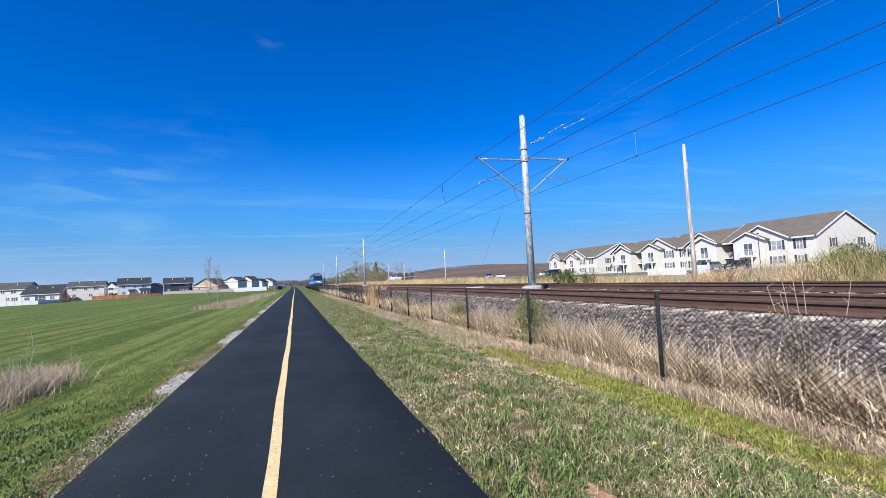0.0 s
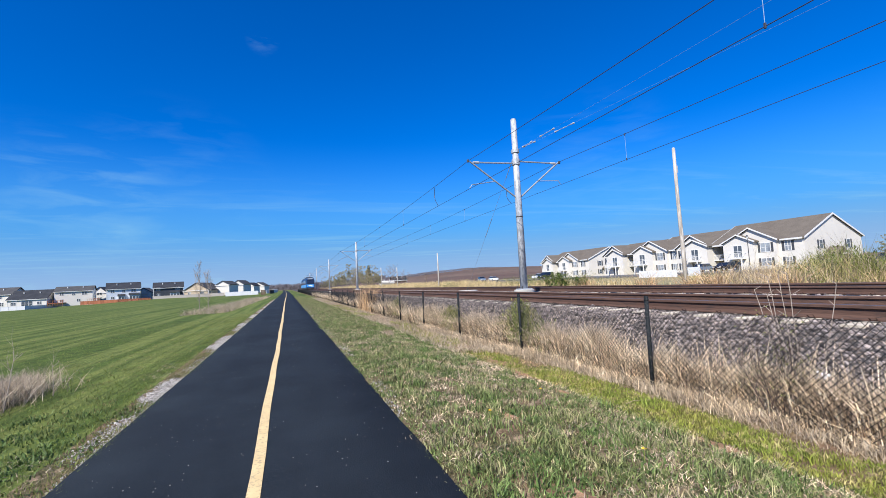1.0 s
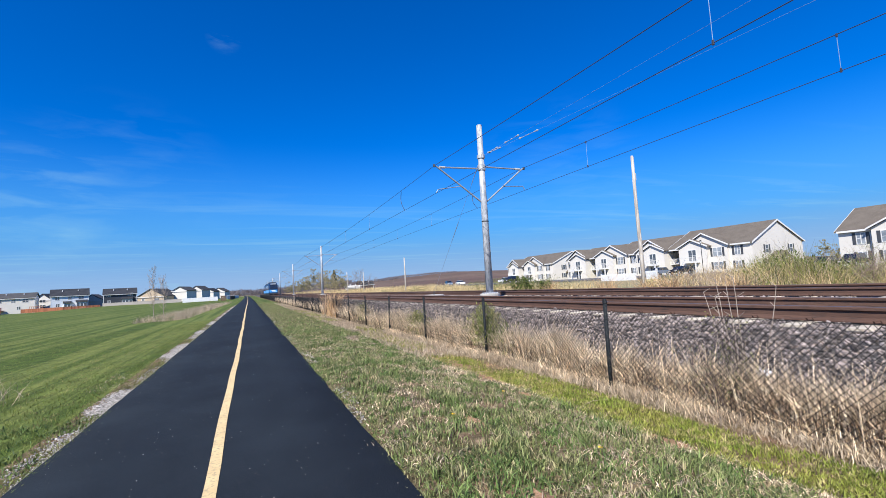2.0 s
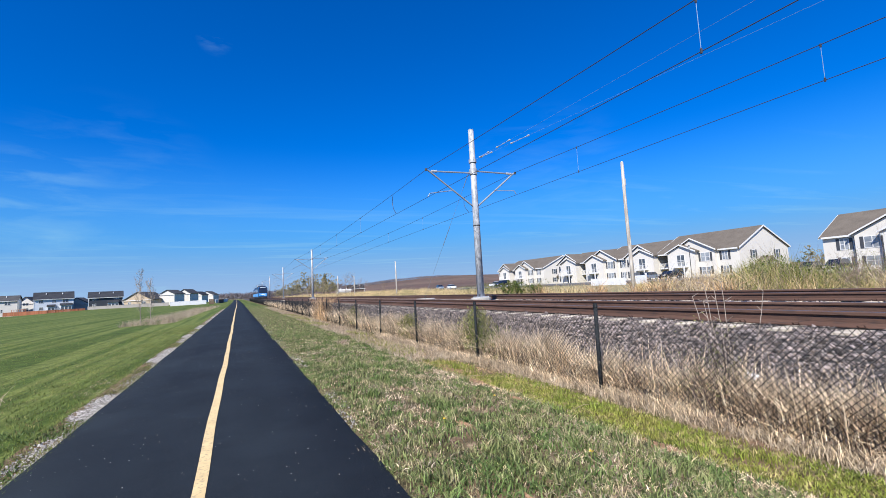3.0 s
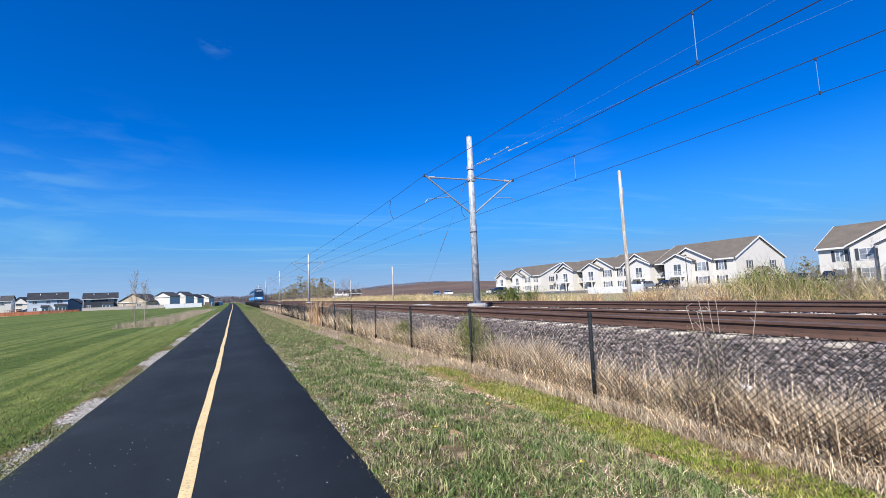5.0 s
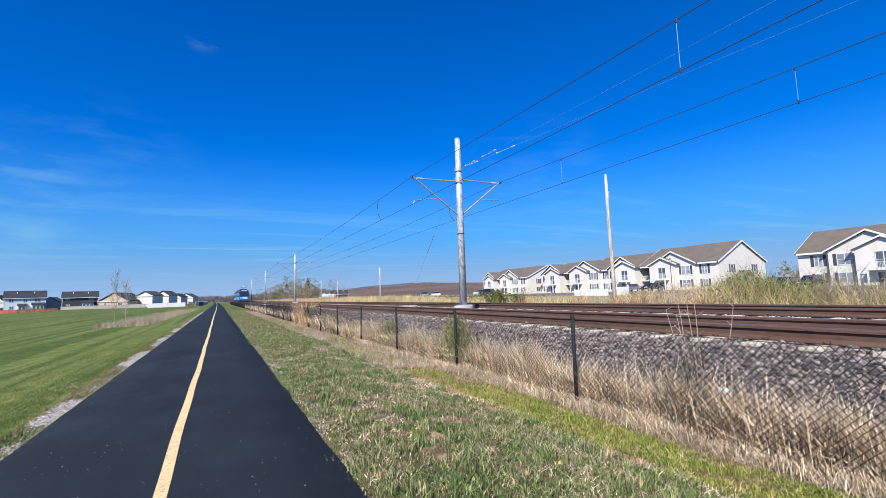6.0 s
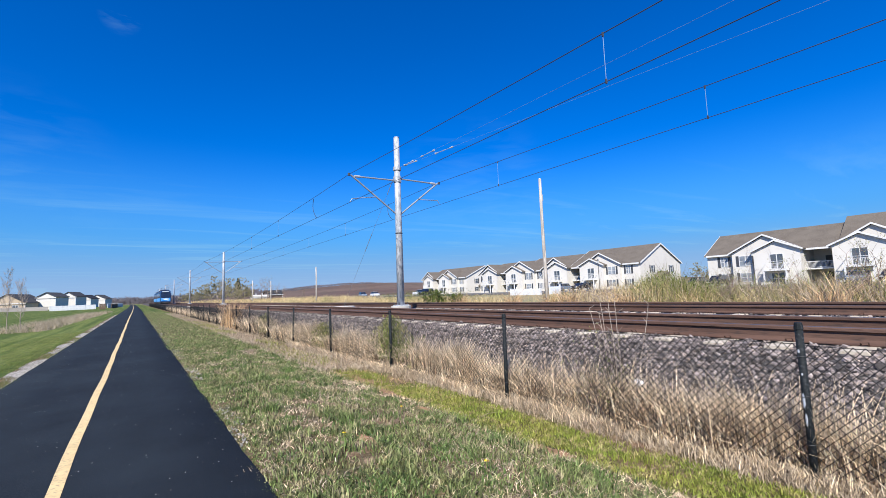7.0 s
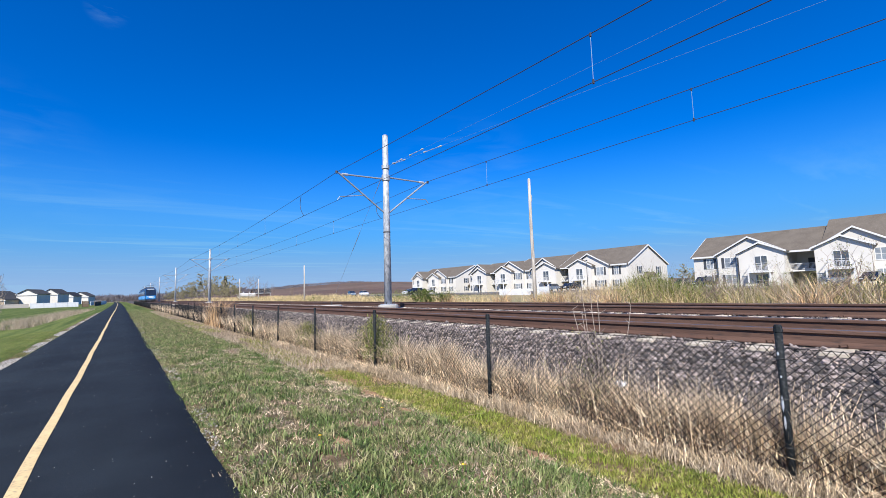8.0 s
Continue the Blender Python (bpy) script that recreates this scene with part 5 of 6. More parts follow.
# trees by the far poles
T1 = tree("tree", 6.2, 71, M_PALEBARK, M_BUD, 0.060, 70, "rounded spring tree with pale budding twigs", 3, 0.5, 0.018, 1, at=(17.0, 120.0, 0))
T2 = tree("tree", 5.6, 72, M_PALEBARK, M_BUD, 0.060, 60, "rounded spring tree with pale budding twigs", 3, 0.5, 0.018, 3, at=(21.0, 118.0, 0))
T3 = tree("bare_tree", 7.0, 73, M_TWIG, M_BUD, 0.06, 1, "bare grey-brown tree with a fine twig crown", 4, 0.5, 0.016, 1, at=(33.0, 140.0, 0))
for t in (T1, T2, T3):
    t["group"] = "trees by the far tracks"
for i, (tx_, ty_, k) in enumerate(((14.6, 112, 0.7), (18.4, 110, 0.8), (12.9, 118, 0.6), (14.6, 124, 0.8), (19.0, 126, 0.95), (23.5, 122, 0.8), (25.5, 128, 0.7), (13.0, 128, 0.65), (16.0, 132, 0.75), (12.6, 140, 0.7), (21, 140, 0.9), (27, 150, 0.8), (14.2, 160, 0.6), (13.4, 175, 0.6))):
    copy_thing((T1, T2)[i % 2], pose(tx_, ty_, 0, 0, 0, 47 * i) @ Matrix.Scale(k, 4))
for i, (tx_, ty_, k) in enumerate(((29.5, 132, 0.95), (38.0, 150, 0.8), (45, 165, 0.75), (60, 190, 0.7), (17.5, 118, 0.9))):
    copy_thing(T3, pose(tx_, ty_, float(gz(tx_, ty_)), 0, 0, 83 * i) @ Matrix.Scale(k, 4))
copy_thing(T1, pose(122.0, 56.0, 0.2, 0, 0, 20) @ Matrix.Scale(0.85, 4))
copy_thing(T2, pose(131.0, 58.0, 0.2, 0, 0, 120) @ Matrix.Scale(0.8, 4))
# a dark pine among them
pine = thing("pine_tree", "small dark green pine", "tree", at=(24.0, 135.0, 0))
part("trunk", Geo().tube([(0, 0, -0.2), (0, 0, 7.0)], 0.14, 0.03, 7), M_TWIG, pine)
v, f = [], []
for k in range(2600):
    u = rnd.random() ** 0.8
    r = (1 - u) * 1.9 * math.sqrt(rnd.random()) + 0.05
    a = rnd.uniform(0, 6.283)
    c = Vector((r * math.cos(a), r * math.sin(a), 1.2 + 5.9 * u - 0.2 * r))
    d = Vector((math.cos(a), math.sin(a), rnd.uniform(-0.3, 0.6))) * 0.22
    w = Vector((-math.sin(a), math.cos(a), rnd.uniform(-0.5, 0.5))) * 0.07
    o = len(v)
    v += [c - d, c + w, c + d, c - w]
    f.append((o, o + 1, o + 2, o + 3))
me = bpy.data.meshes.new("crown")
me.from_pydata([tuple(p) for p in v], [], f)
me.materials.append(M_PINE)
part("crown", me, None, pine)


def woods(name, pts, label, k_size=1.4, thin=-1.0):
    """A far belt of trees: thousands of small clumps, ragged along the top."""
    v, f = [], []
    r = random.Random(9)
    for (x0, y0, h0), (x1, y1, h1) in zip(pts, pts[1:]):
        n = int(math.hypot(x1 - x0, y1 - y0) * 90)
        for k in range(n):
            u = r.random()
            x, y = x0 + (x1 - x0) * u, y0 + (y1 - y0) * u + r.uniform(-12, 12)
            top = (h0 + (h1 - h0) * u) * (0.72 + 0.28 * noise.noise((x * 0.09, y * 0.09, 1)) + 0.25 * noise.noise((x * 0.35, y * 0.35, 4)))
            c = Vector((x, y, float(gz(x, y)) + top * r.random() ** 0.7))
            s = r.uniform(0.3, 0.7) * k_size
            if noise.noise((x * 0.05, y * 0.05, 7)) < thin:
                continue
            d = Vector((r.gauss(0, 0.45), r.gauss(0, 0.45), 1.0)).normalized() * s * 1.5
            w = Vector((r.gauss(0, 1), r.gauss(0, 0.6), 0)).normalized() * s * 0.26
            o = len(v)
            v += [c - d, c + w, c + d, c - w]
            f.append((o, o + 1, o + 2, o + 3))
    me = bpy.data.meshes.new(name)
    me.from_pydata([tuple(p) for p in v], [], f)
    me.materials.append(M_WOODS)
    tagged(new(name, me), label, "woods", kind="stuff")


woods("far_woods", [(-420, 520, 5), (-120, 500, 8), (-40, 500, 8), (30, 500, 8), (110, 520, 7)], "far belt of bare brown woods on the horizon")
woods("hill_woods", [(40, 430, 4.5), (140, 440, 3.6), (190, 446, 2.2), (250, 450, 0.9)], "thin belt of bare trees along the hilltop", 0.8, -0.12)
# dandelions in the verge
for dx, dy in ((2.49, 2.46), (2.9, 4.4), (1.9, 3.6)):
    t = thing("dandelion", "small yellow dandelion in the verge grass", "flower", "dandelions", at=(dx, dy, float(gz(dx, dy))))
    part("stem", Geo().tube([(0, 0, -0.02), (0.004, 0, 0.075)], 0.002, n=4), M_GREEN, t)
    g = Geo()
    for k in range(14):
        a = k * 2.399
        g.add([(0.004, 0, 0.072), (0.004 + 0.014 * math.cos(a), 0.014 * math.sin(a), 0.082), (0.004 + 0.018 * math.cos(a + 0.3), 0.018 * math.sin(a + 0.3), 0.078)], [(0, 1, 2)])
    part("bloom", g, M_DANDELION, t)
# crumpled white litter on the ballast slope
lit = ICO_V * (0.75 + 0.5 * rng.random((len(ICO_V), 1))) * np.array([0.055, 0.085, 0.045])
g = Geo()
g.v, g.f = [tuple(p) for p in lit], [tuple(int(i) for i in q_) for q_ in ICO_F]
ob = part("litter", g, M_LITTER)
ob.location = (5.15, 2.93, 0.05)
tagged(ob, "crumpled white paper litter lying on the ballast", "litter")


# ---- buildings ----
def window(parent, P, s0, s1, z0, z1, d=0.0, shutters=True, mullions=1, frame_m=None, pane_m=None):
    """A window set in a wall: frame with bars proud of it, panes behind, shutters beside. P(s, d, z) places a point; d grows into the wall."""
    fr, pn = Geo(), Geo()
    t = 0.09

    def slab(g, a0, a1, b0, b1, e0, e1):
        g.add([P(a, e, b) for a in (a0, a1) for e in (e0, e1) for b in (b0, b1)],
              [(0, 1, 3, 2), (4, 6, 7, 5), (0, 4, 5, 1), (2, 3, 7, 6), (0, 2, 6, 4), (1, 5, 7, 3)])
    # one mitred ring, with the bars as pieces of their own
    ring = [(s0, z0), (s1, z0), (s1, z1), (s0, z1)]
    inner = [(s0 + t, z0 + t), (s1 - t, z0 + t), (s1 - t, z1 - t), (s0 + t, z1 - t)]
    vs = [P(a, e, b) for pts, e in ((ring, d - 0.06), (inner, d - 0.06), (ring, d), (inner, d)) for a, b in pts]
    fs = []
    for k in range(4):
        j = (k + 1) % 4
        fs += [(k, j, 4 + j, 4 + k), (8 + k, 12 + k, 12 + j, 8 + j), (k, 8 + k, 8 + j, j), (4 + k, 4 + j, 12 + j, 12 + k)]
    fr.add(vs, fs)
    w = part("window", fr, frame_m or M_TRIM, parent)
    for k in range(mullions):
        c = s0 + (s1 - s0) * (k + 1) / (mullions + 1)
        g = Geo()
        slab(g, c - 0.05, c + 0.05, z0 + t, z1 - t, d - 0.055, d)
        part("mullion", g, frame_m or M_TRIM, w)
    g = Geo()
    slab(g, s0 + t, s1 - t, (z0 + z1) / 2 - 0.03, (z0 + z1) / 2 + 0.03, d - 0.05, d)
    part("meeting_rail", g, frame_m or M_TRIM, w)
    edges = [s0 + (s1 - s0) * k / (mullions + 1) for k in range(mullions + 2)]
    for a, b in zip(edges, edges[1:]):
        g = Geo()
        slab(g, a + 0.07, b - 0.07, z0 + 0.07, z1 - 0.07, d - 0.03, d - 0.01)
        part("pane", g, pane_m or M_GLASS, w)
    if shutters:
        for a, b in ((s0 - 0.48, s0 - 0.06), (s1 + 0.06, s1 + 0.48)):
            g = Geo()
            slab(g, a, b, z0, z1, d - 0.05, d)
            part("shutter", g, M_SHUTTER, w, "dark shutter")
    return w


BOX_F = [(0, 1, 3, 2), (4, 6, 7, 5), (0, 4, 5, 1), (2, 3, 7, 6), (0, 2, 6, 4), (1, 5, 7, 3)]


def apartment(x0, y0, sgn, halves, eave, roofs, depth, label, zb=0.0):
    """A two-storey apartment block. s runs along the front, d into the block. Each half: plain bay, wide front gable with a small proud one, breezeway, and the mirror image."""
    t = thing("apartment_building", label, "apartment building", "apartment buildings")

    def P(s, d, z):
        return (x0 + d, y0 + sgn * s, zb + z)

    def slab(g, a0, a1, e0, e1, b0, b1):
        g.add([P(a, e, b) for a in (a0, a1) for e in (e0, e1) for b in (b0, b1)], BOX_F)
    L, DEPTH, W1, W2 = 26.0, depth, 14.6, 18.6
    for h in range(halves):
        o = h * L
        wall, ridge = Geo(), min(r[2] for r in roofs)
        # body as two blocks with the open breezeway between
        slab(wall, o, o + W1 - 3.2, 0, DEPTH, -0.3, eave)
        slab(wall, o + W1 - 3.2, o + W1, 0, DEPTH, -0.3, eave)
        mid = o + (W1 + W2) / 2
        slab(wall, o + W1, o + W2, 5.0, DEPTH, -0.3, eave)
        slab(wall, o + W2, o + L, 0, DEPTH, -0.3, eave)
        part("wall", wall, M_SIDING, t, "white horizontal siding")
        # front gables: (from, to, peak, proud)
        for s0, s1, pk, proud in ((4.2, 14.8, eave + 2.75, 0.7), (7.9, 14.9, eave + 1.55, 1.7), (18.5, 27.7, eave + 2.75, 0.7), (18.3, 25.3, eave + 1.55, 1.7)):
            a, b = o + s0, o + s1
            c = (a + b) / 2
            gw, gr, gt = Geo(), Geo(), Geo()
            slab(gw, a + 0.25, b - 0.25, -proud, 0.02, -0.3, eave)
            gw.add([P(a + 0.25, -proud, eave), P(b - 0.25, -proud, eave), P(c, -proud, pk - 0.15)], [(0, 1, 2)])
            back = DEPTH / 2 * min(1, (pk - eave) / (ridge - eave)) + 0.3
            for e in (a - 0.25, b + 0.25):
                ze = eave - 0.18
                gr.add([P(e, -proud - 0.4, ze), P(c, -proud - 0.4, pk), P(c, back, pk), P(e, back * 0.05, ze),
                        P(e, -proud - 0.4, ze + 0.16), P(c, -proud - 0.4, pk + 0.16), P(c, back, pk + 0.16), P(e, back * 0.05, ze + 0.16)],
                       [(0, 1, 2, 3), (4, 5, 6, 7), (0, 1, 5, 4), (1, 2, 6, 5), (2, 3, 7, 6), (3, 0, 4, 7)])
                gt.add([P(e, -proud - 0.46, ze - 0.10), P(c, -proud - 0.46, pk - 0.10), P(c, -proud - 0.46, pk + 0.14), P(e, -proud - 0.46, ze + 0.14),
                        P(e, -proud - 0.40, ze - 0.10), P(c, -proud - 0.40, pk - 0.10), P(c, -proud - 0.40, pk + 0.17), P(e, -proud - 0.40, ze + 0.17)],
                       [(0, 1, 2, 3), (4, 5, 6, 7), (0, 1, 5, 4), (3, 2, 6, 7)])
            part("gable_wall", gw, M_SIDING, t)
            part("gable_roof", gr, M_SHINGLE, t)
            part("rake_board", gt, M_TRIM, t)
        # windows on the plain bays and wide gables
        for s0, s1, d in ((2.25, 3.45, 0), (5.55, 7.55, -0.7), (25.4 - 0.3, 26.5, -0.7)):
            for z0, z1 in ((3.5, 5.35), (0.75, 2.35)):
                window(t, P, o + s0, o + s1, z0, z1, d, pane_m=M_BLIND)
        # balconies with sliding doors on the small gables
        for s0, s1 in ((10.0, 12.9), (20.2, 23.1)):
            a, b = o + s0, o + s1
            pr = -1.7
            for z0, z1 in ((2.75, 5.25), (0.05, 2.2)):
                window(t, P, a + 0.5, b - 0.5, z0, z1, pr, shutters=False)
            bal = Geo()
            slab(bal, a - 0.2, b + 0.2, pr - 1.5, pr, 2.42, 2.62)
            bl = part("balcony", bal, M_TRIM, t, "white balcony deck")
            g = Geo()
            for z in (2.72, 3.62):
                slab(g, a - 0.2, b + 0.2, pr - 1.5, pr - 1.44, z, z + 0.07)
                slab(g, a - 0.2, a - 0.14, pr - 1.44, pr, z, z + 0.07)
                slab(g, b + 0.14, b + 0.2, pr - 1.44, pr, z, z + 0.07)
            n = 20
            for k2 in range(n + 1):
                s = a - 0.18 + (b - a + 0.36) * k2 / n
                slab(g, s - 0.018, s + 0.018, pr - 1.485, pr - 1.455, 2.79, 3.62)
            part("railing", g, M_TRIM, bl)
            for s in (a - 0.1, b + 0.1):
                g = Geo()
                slab(g, s - 0.1, s + 0.1, pr - 1.48, pr - 1.28, -0.2, 2.42)
                part("post", g, M_TRIM, bl)
        # breezeway floor, railing and inner doors
        bw = Geo()
        slab(bw, o + W1, o + W2, 0.4, 5.0, 2.40, 2.62)
        br = part("breezeway_floor", bw, M_TRIM, t)
        g = Geo()
        for z in (2.72, 3.62):
            slab(g, o + W1, o + W2, 0.42, 0.48, z, z + 0.07)
        for k2 in range(27):
            s = o + W1 + 0.07 + (W2 - W1 - 0.14) * k2 / 26
            slab(g, s - 0.018, s + 0.018, 0.435, 0.465, 2.79, 3.62)
        part("railing", g, M_TRIM, br)
        for z0 in (0.0, 2.62):
            g = Geo()
            slab(g, mid - 0.5, mid + 0.5, 4.94, 5.0, z0, z0 + 2.05)
            part("door", g, M_SHUTTER, t, "dark entry door")
        # downpipes
        for s in (o + W1 - 0.1, o + W2 + 0.1, o + 4.1):
            part("downpipe", Geo().tube([P(s, -0.08, 0), P(s, -0.08, eave - 0.1)], 0.05, n=6), M_TRIM, t)
    # main roofs in stretches, each two slopes with thickness, overhang, gable ends and white rakes
    ov = 0.45
    for a, b, ridge in roofs:
        k = (ridge - eave) / (DEPTH / 2)
        za = eave - k * ov
        roof = Geo()
        for d0 in (-ov, DEPTH + ov):
            roof.add([P(a - 0.3, d0, za), P(b + 0.3, d0, za), P(b + 0.3, DEPTH / 2, ridge), P(a - 0.3, DEPTH / 2, ridge),
                      P(a - 0.3, d0, za + 0.18), P(b + 0.3, d0, za + 0.18), P(b + 0.3, DEPTH / 2, ridge + 0.18), P(a - 0.3, DEPTH / 2, ridge + 0.18)],
                     [(0, 1, 2, 3), (4, 5, 6, 7), (0, 1, 5, 4), (1, 2, 6, 5), (2, 3, 7, 6), (3, 0, 4, 7)])
            trim = Geo()
            slab(trim, a, b, d0 - 0.06 if d0 < 0 else d0, d0 if d0 < 0 else d0 + 0.06, za - 0.12, za + 0.17)
            part("fascia", trim, M_TRIM, t)
            for s in [a - 0.36] * (a == 0) + [b + 0.31] * (b == halves * L or sgn > 0):
                trim = Geo()
                trim.add([P(s, d0, za - 0.12), P(s, DEPTH / 2, ridge - 0.12), P(s, DEPTH / 2, ridge + 0.2), P(s, d0, za + 0.2),
                          P(s + 0.06, d0, za - 0.12), P(s + 0.06, DEPTH / 2, ridge - 0.12), P(s + 0.06, DEPTH / 2, ridge + 0.2), P(s + 0.06, d0, za + 0.2)],
                         [(0, 1, 2, 3), (4, 5, 6, 7), (0, 1, 5, 4), (3, 2, 6, 7)])
                part("rake_board", trim, M_TRIM, t)
        for s in (a + 0.01, b - 0.21):
            gab = Geo()
            gab.add([P(s, 0, eave), P(s, DEPTH, eave), P(s, DEPTH / 2, ridge - 0.05), P(s + 0.2, 0, eave), P(s + 0.2, DEPTH, eave), P(s + 0.2, DEPTH / 2, ridge - 0.05)],
                    [(0, 1, 2), (3, 4, 5), (0, 1, 4, 3)])
            part("gable_end", gab, M_SIDING, t)
        part("roof", roof, M_SHINGLE, t, "taupe shingle roof")
    # windows and a porch on the gable end that faces the camera
    end = 0 if sgn > 0 else halves * L

    def Q(s, d, z):
        return (x0 + s, y0 + sgn * end - (d if sgn < 0 else -d), zb + z)
    for s0, s1 in ((0.24 * depth, 0.24 * depth + 1.1), (0.72 * depth, 0.72 * depth + 1.1)):
        for z0, z1 in ((3.5, 5.2), (0.8, 2.3)):
            window(t, Q, s0, s1, z0, z1, 0.0, mullions=0)
    if sgn > 0:
        g = Geo()
        yb = y0 - 2.2
        g.add([(x0 + 5.2, yb, 2.6), (x0 + 8.6, yb, 2.6), (x0 + 6.9, yb, 3.8), (x0 + 5.2, y0, 2.6), (x0 + 8.6, y0, 2.6), (x0 + 6.9, y0, 3.8)], [(0, 1, 2), (0, 2, 5, 3), (1, 4, 5, 2), (0, 3, 4, 1)])
        por = part("porch_roof", g, M_SHINGLE, t)
        for s in (5.4, 8.4):
            part("porch_post", Geo().box((x0 + s - 0.1, yb + 0.1, -0.2), (x0 + s + 0.1, yb + 0.3, 2.6)), M_TRIM, por)
    return t


apartment(90.0, 53.2, 1, 2, 5.85, ((0, 18.6, 10.1), (18.6, 36.2, 9.5), (36.2, 52, 9.1)), 17.0, "two-storey white-sided apartment block with taupe roof and front gables")
apartment(88.7, 38.9, -1, 2, 5.9, ((0, 19.2, 9.75), (19.2, 52, 10.7)), 14.0, "two-storey white-sided apartment block with balconies and taupe roof")
apartment(95.0, 121.0, 1, 1, 5.85, ((0, 26, 9.7),), 17.0, "two-storey white-sided apartment block, far along the row")


def house(x, y, w, d, base, eave, ridge, wall_m, roof_m, label, gable_front=False, turn=0.0, wins=(), rooms=()):
    """A detached house: walls, roof with overhang, windows. Local x across the front, the front faces -y."""
    t = thing("house", label, "house", "houses past the lawn", at=(x, y, base - 0.35))
    t.rotation_euler = (0, 0, radians(turn))
    e, r = eave - base, ridge - base
    wall, roof = Geo(), Geo()
    wall.box((-w / 2, 0, -0.6), (w / 2, d, e))
    ov = 0.4
    if gable_front:
        wall.add([(-w / 2, 0, e), (w / 2, 0, e), (0, 0, r - 0.1)], [(0, 1, 2)])
        wall.add([(-w / 2, d, e), (w / 2, d, e), (0, d, r - 0.1)], [(0, 1, 2)])
        k = (r - e) / (w / 2)
        for s in (-1, 1):
            roof.add([(s * (w / 2 + ov), -ov, e - k * ov), (s * (w / 2 + ov), d + ov, e - k * ov), (0, d + ov, r), (0, -ov, r),
                      (s * (w / 2 + ov), -ov, e - k * ov + 0.2), (s * (w / 2 + ov), d + ov, e - k * ov + 0.2), (0, d + ov, r + 0.2), (0, -ov, r + 0.2)],
                     [(0, 1, 2, 3), (4, 5, 6, 7), (0, 1, 5, 4), (1, 2, 6, 5), (2, 3, 7, 6), (3, 0, 4, 7)])
    else:
        for s in (-w / 2, w / 2):
            wall.add([(s, 0, e), (s, d, e), (s, d / 2, r - 0.1)], [(0, 1, 2)])
        k = (r - e) / (d / 2)
        for y0_, s in ((-ov, 1), (d + ov, -1)):
            roof.add([(-w / 2 - ov, y0_, e - k * ov), (w / 2 + ov, y0_, e - k * ov), (w / 2 + ov, d / 2, r), (-w / 2 - ov, d / 2, r),
                      (-w / 2 - ov, y0_, e - k * ov + 0.2), (w / 2 + ov, y0_, e - k * ov + 0.2), (w / 2 + ov, d / 2, r + 0.2), (-w / 2 - ov, d / 2, r + 0.2)],
                     [(0, 1, 2, 3), (4, 5, 6, 7), (0, 1, 5, 4), (1, 2, 6, 5), (2, 3, 7, 6), (3, 0, 4, 7)])
        for s in (-0.2, 0.22):
            part("roof_vent", Geo().tube([(s * w, d * 0.3, e), (s * w, d * 0.3, e + (r - e) * 0.6 + 0.75)], 0.18, n=6), M_TRIM, t)
    part("wall", wall, wall_m, t)
    part("roof", roof, roof_m, t)
    part("gutter", Geo().box((-w / 2 - ov, -ov - 0.1, e - 0.35), (w / 2 + ov, -ov, e - 0.15)), M_TRIM, t)

    def P(s, dd, z):
        return (s, dd, z)
    # low rooms built out from the front, each with a lean-to roof and a row of windows
    for s0, s1, out, hh in rooms:
        room = part("sunroom", Geo().box((s0, -out, -0.6), (s1, -0.01, hh)), M_TRIM, t, "white glazed room built out from the wall")
        g = Geo()
        g.add([(a, b, c + k) for k in (0, 0.15) for a, b, c in ((s0 - 0.25, -out - 0.3, hh), (s1 + 0.25, -out - 0.3, hh), (s1 + 0.25, -0.02, hh + 0.75), (s0 - 0.25, -0.02, hh + 0.75))],
              [(0, 1, 2, 3), (4, 5, 6, 7), (0, 1, 5, 4), (1, 2, 6, 5), (2, 3, 7, 6), (3, 0, 4, 7)])
        part("sunroom_roof", g, roof_m, room)
        n = max(1, round((s1 - s0) / 1.2))
        for k in range(n):
            a = s0 + (s1 - s0) * (k + 0.14) / n
            g = Geo()
            g.box((a, -out - 0.03, 0.5), (a + (s1 - s0) * 0.72 / n, -out - 0.005, hh - 0.45))
            part("pane", g, M_GLASS, room)
    # corner boards
    for sx_ in (-w / 2, w / 2):
        part("corner_board", Geo().box((sx_ - 0.09, -0.05, -0.5), (sx_ + 0.09, -0.005, e - 0.2)), M_TRIM, t)
    for s0, s1, z0, z1 in wins:
        window(t, P, s0, s1, z0, z1, 0.0, shutters=False, mullions=1 if s1 - s0 < 2.2 else 2)
    return t


Y = 226.0
UP = ((-4.6, -3.2, 3.7, 5.0), (2.6, 4.4, 3.7, 5.0), (-0.6, 0.6, 3.7, 4.8))
DN = ((-4.4, -3.2, 0.9, 2.2), (1.0, 2.2, 0.9, 2.2), (2.8, 5.0, 0.7, 2.2))
house(-112.2, Y, 15, 11, -0.2, 5.3, 7.95, M_SIDING, M_SHINGLE_GREY, "white two-storey house with a grey shingle roof", wins=UP + DN)
house(-98.1, Y - 4, 12.5, 12, -0.3, 2.9, 6.4, M_SIDING, M_SHINGLE_DARK, "white single-storey house with a dark roof and covered porch", wins=((-5.2, -3.4, 0.8, 2.1), (-1.8, 1.8, 0.2, 2.4), (3.2, 4.8, 0.8, 2.1)))
house(-84.3, Y, 12.3, 10, -0.1, 5.45, 7.3, M_SIDING, M_SHINGLE_GREY, "white two-storey house with a grey shingle roof and deck", turn=11, wins=UP + DN[:2])
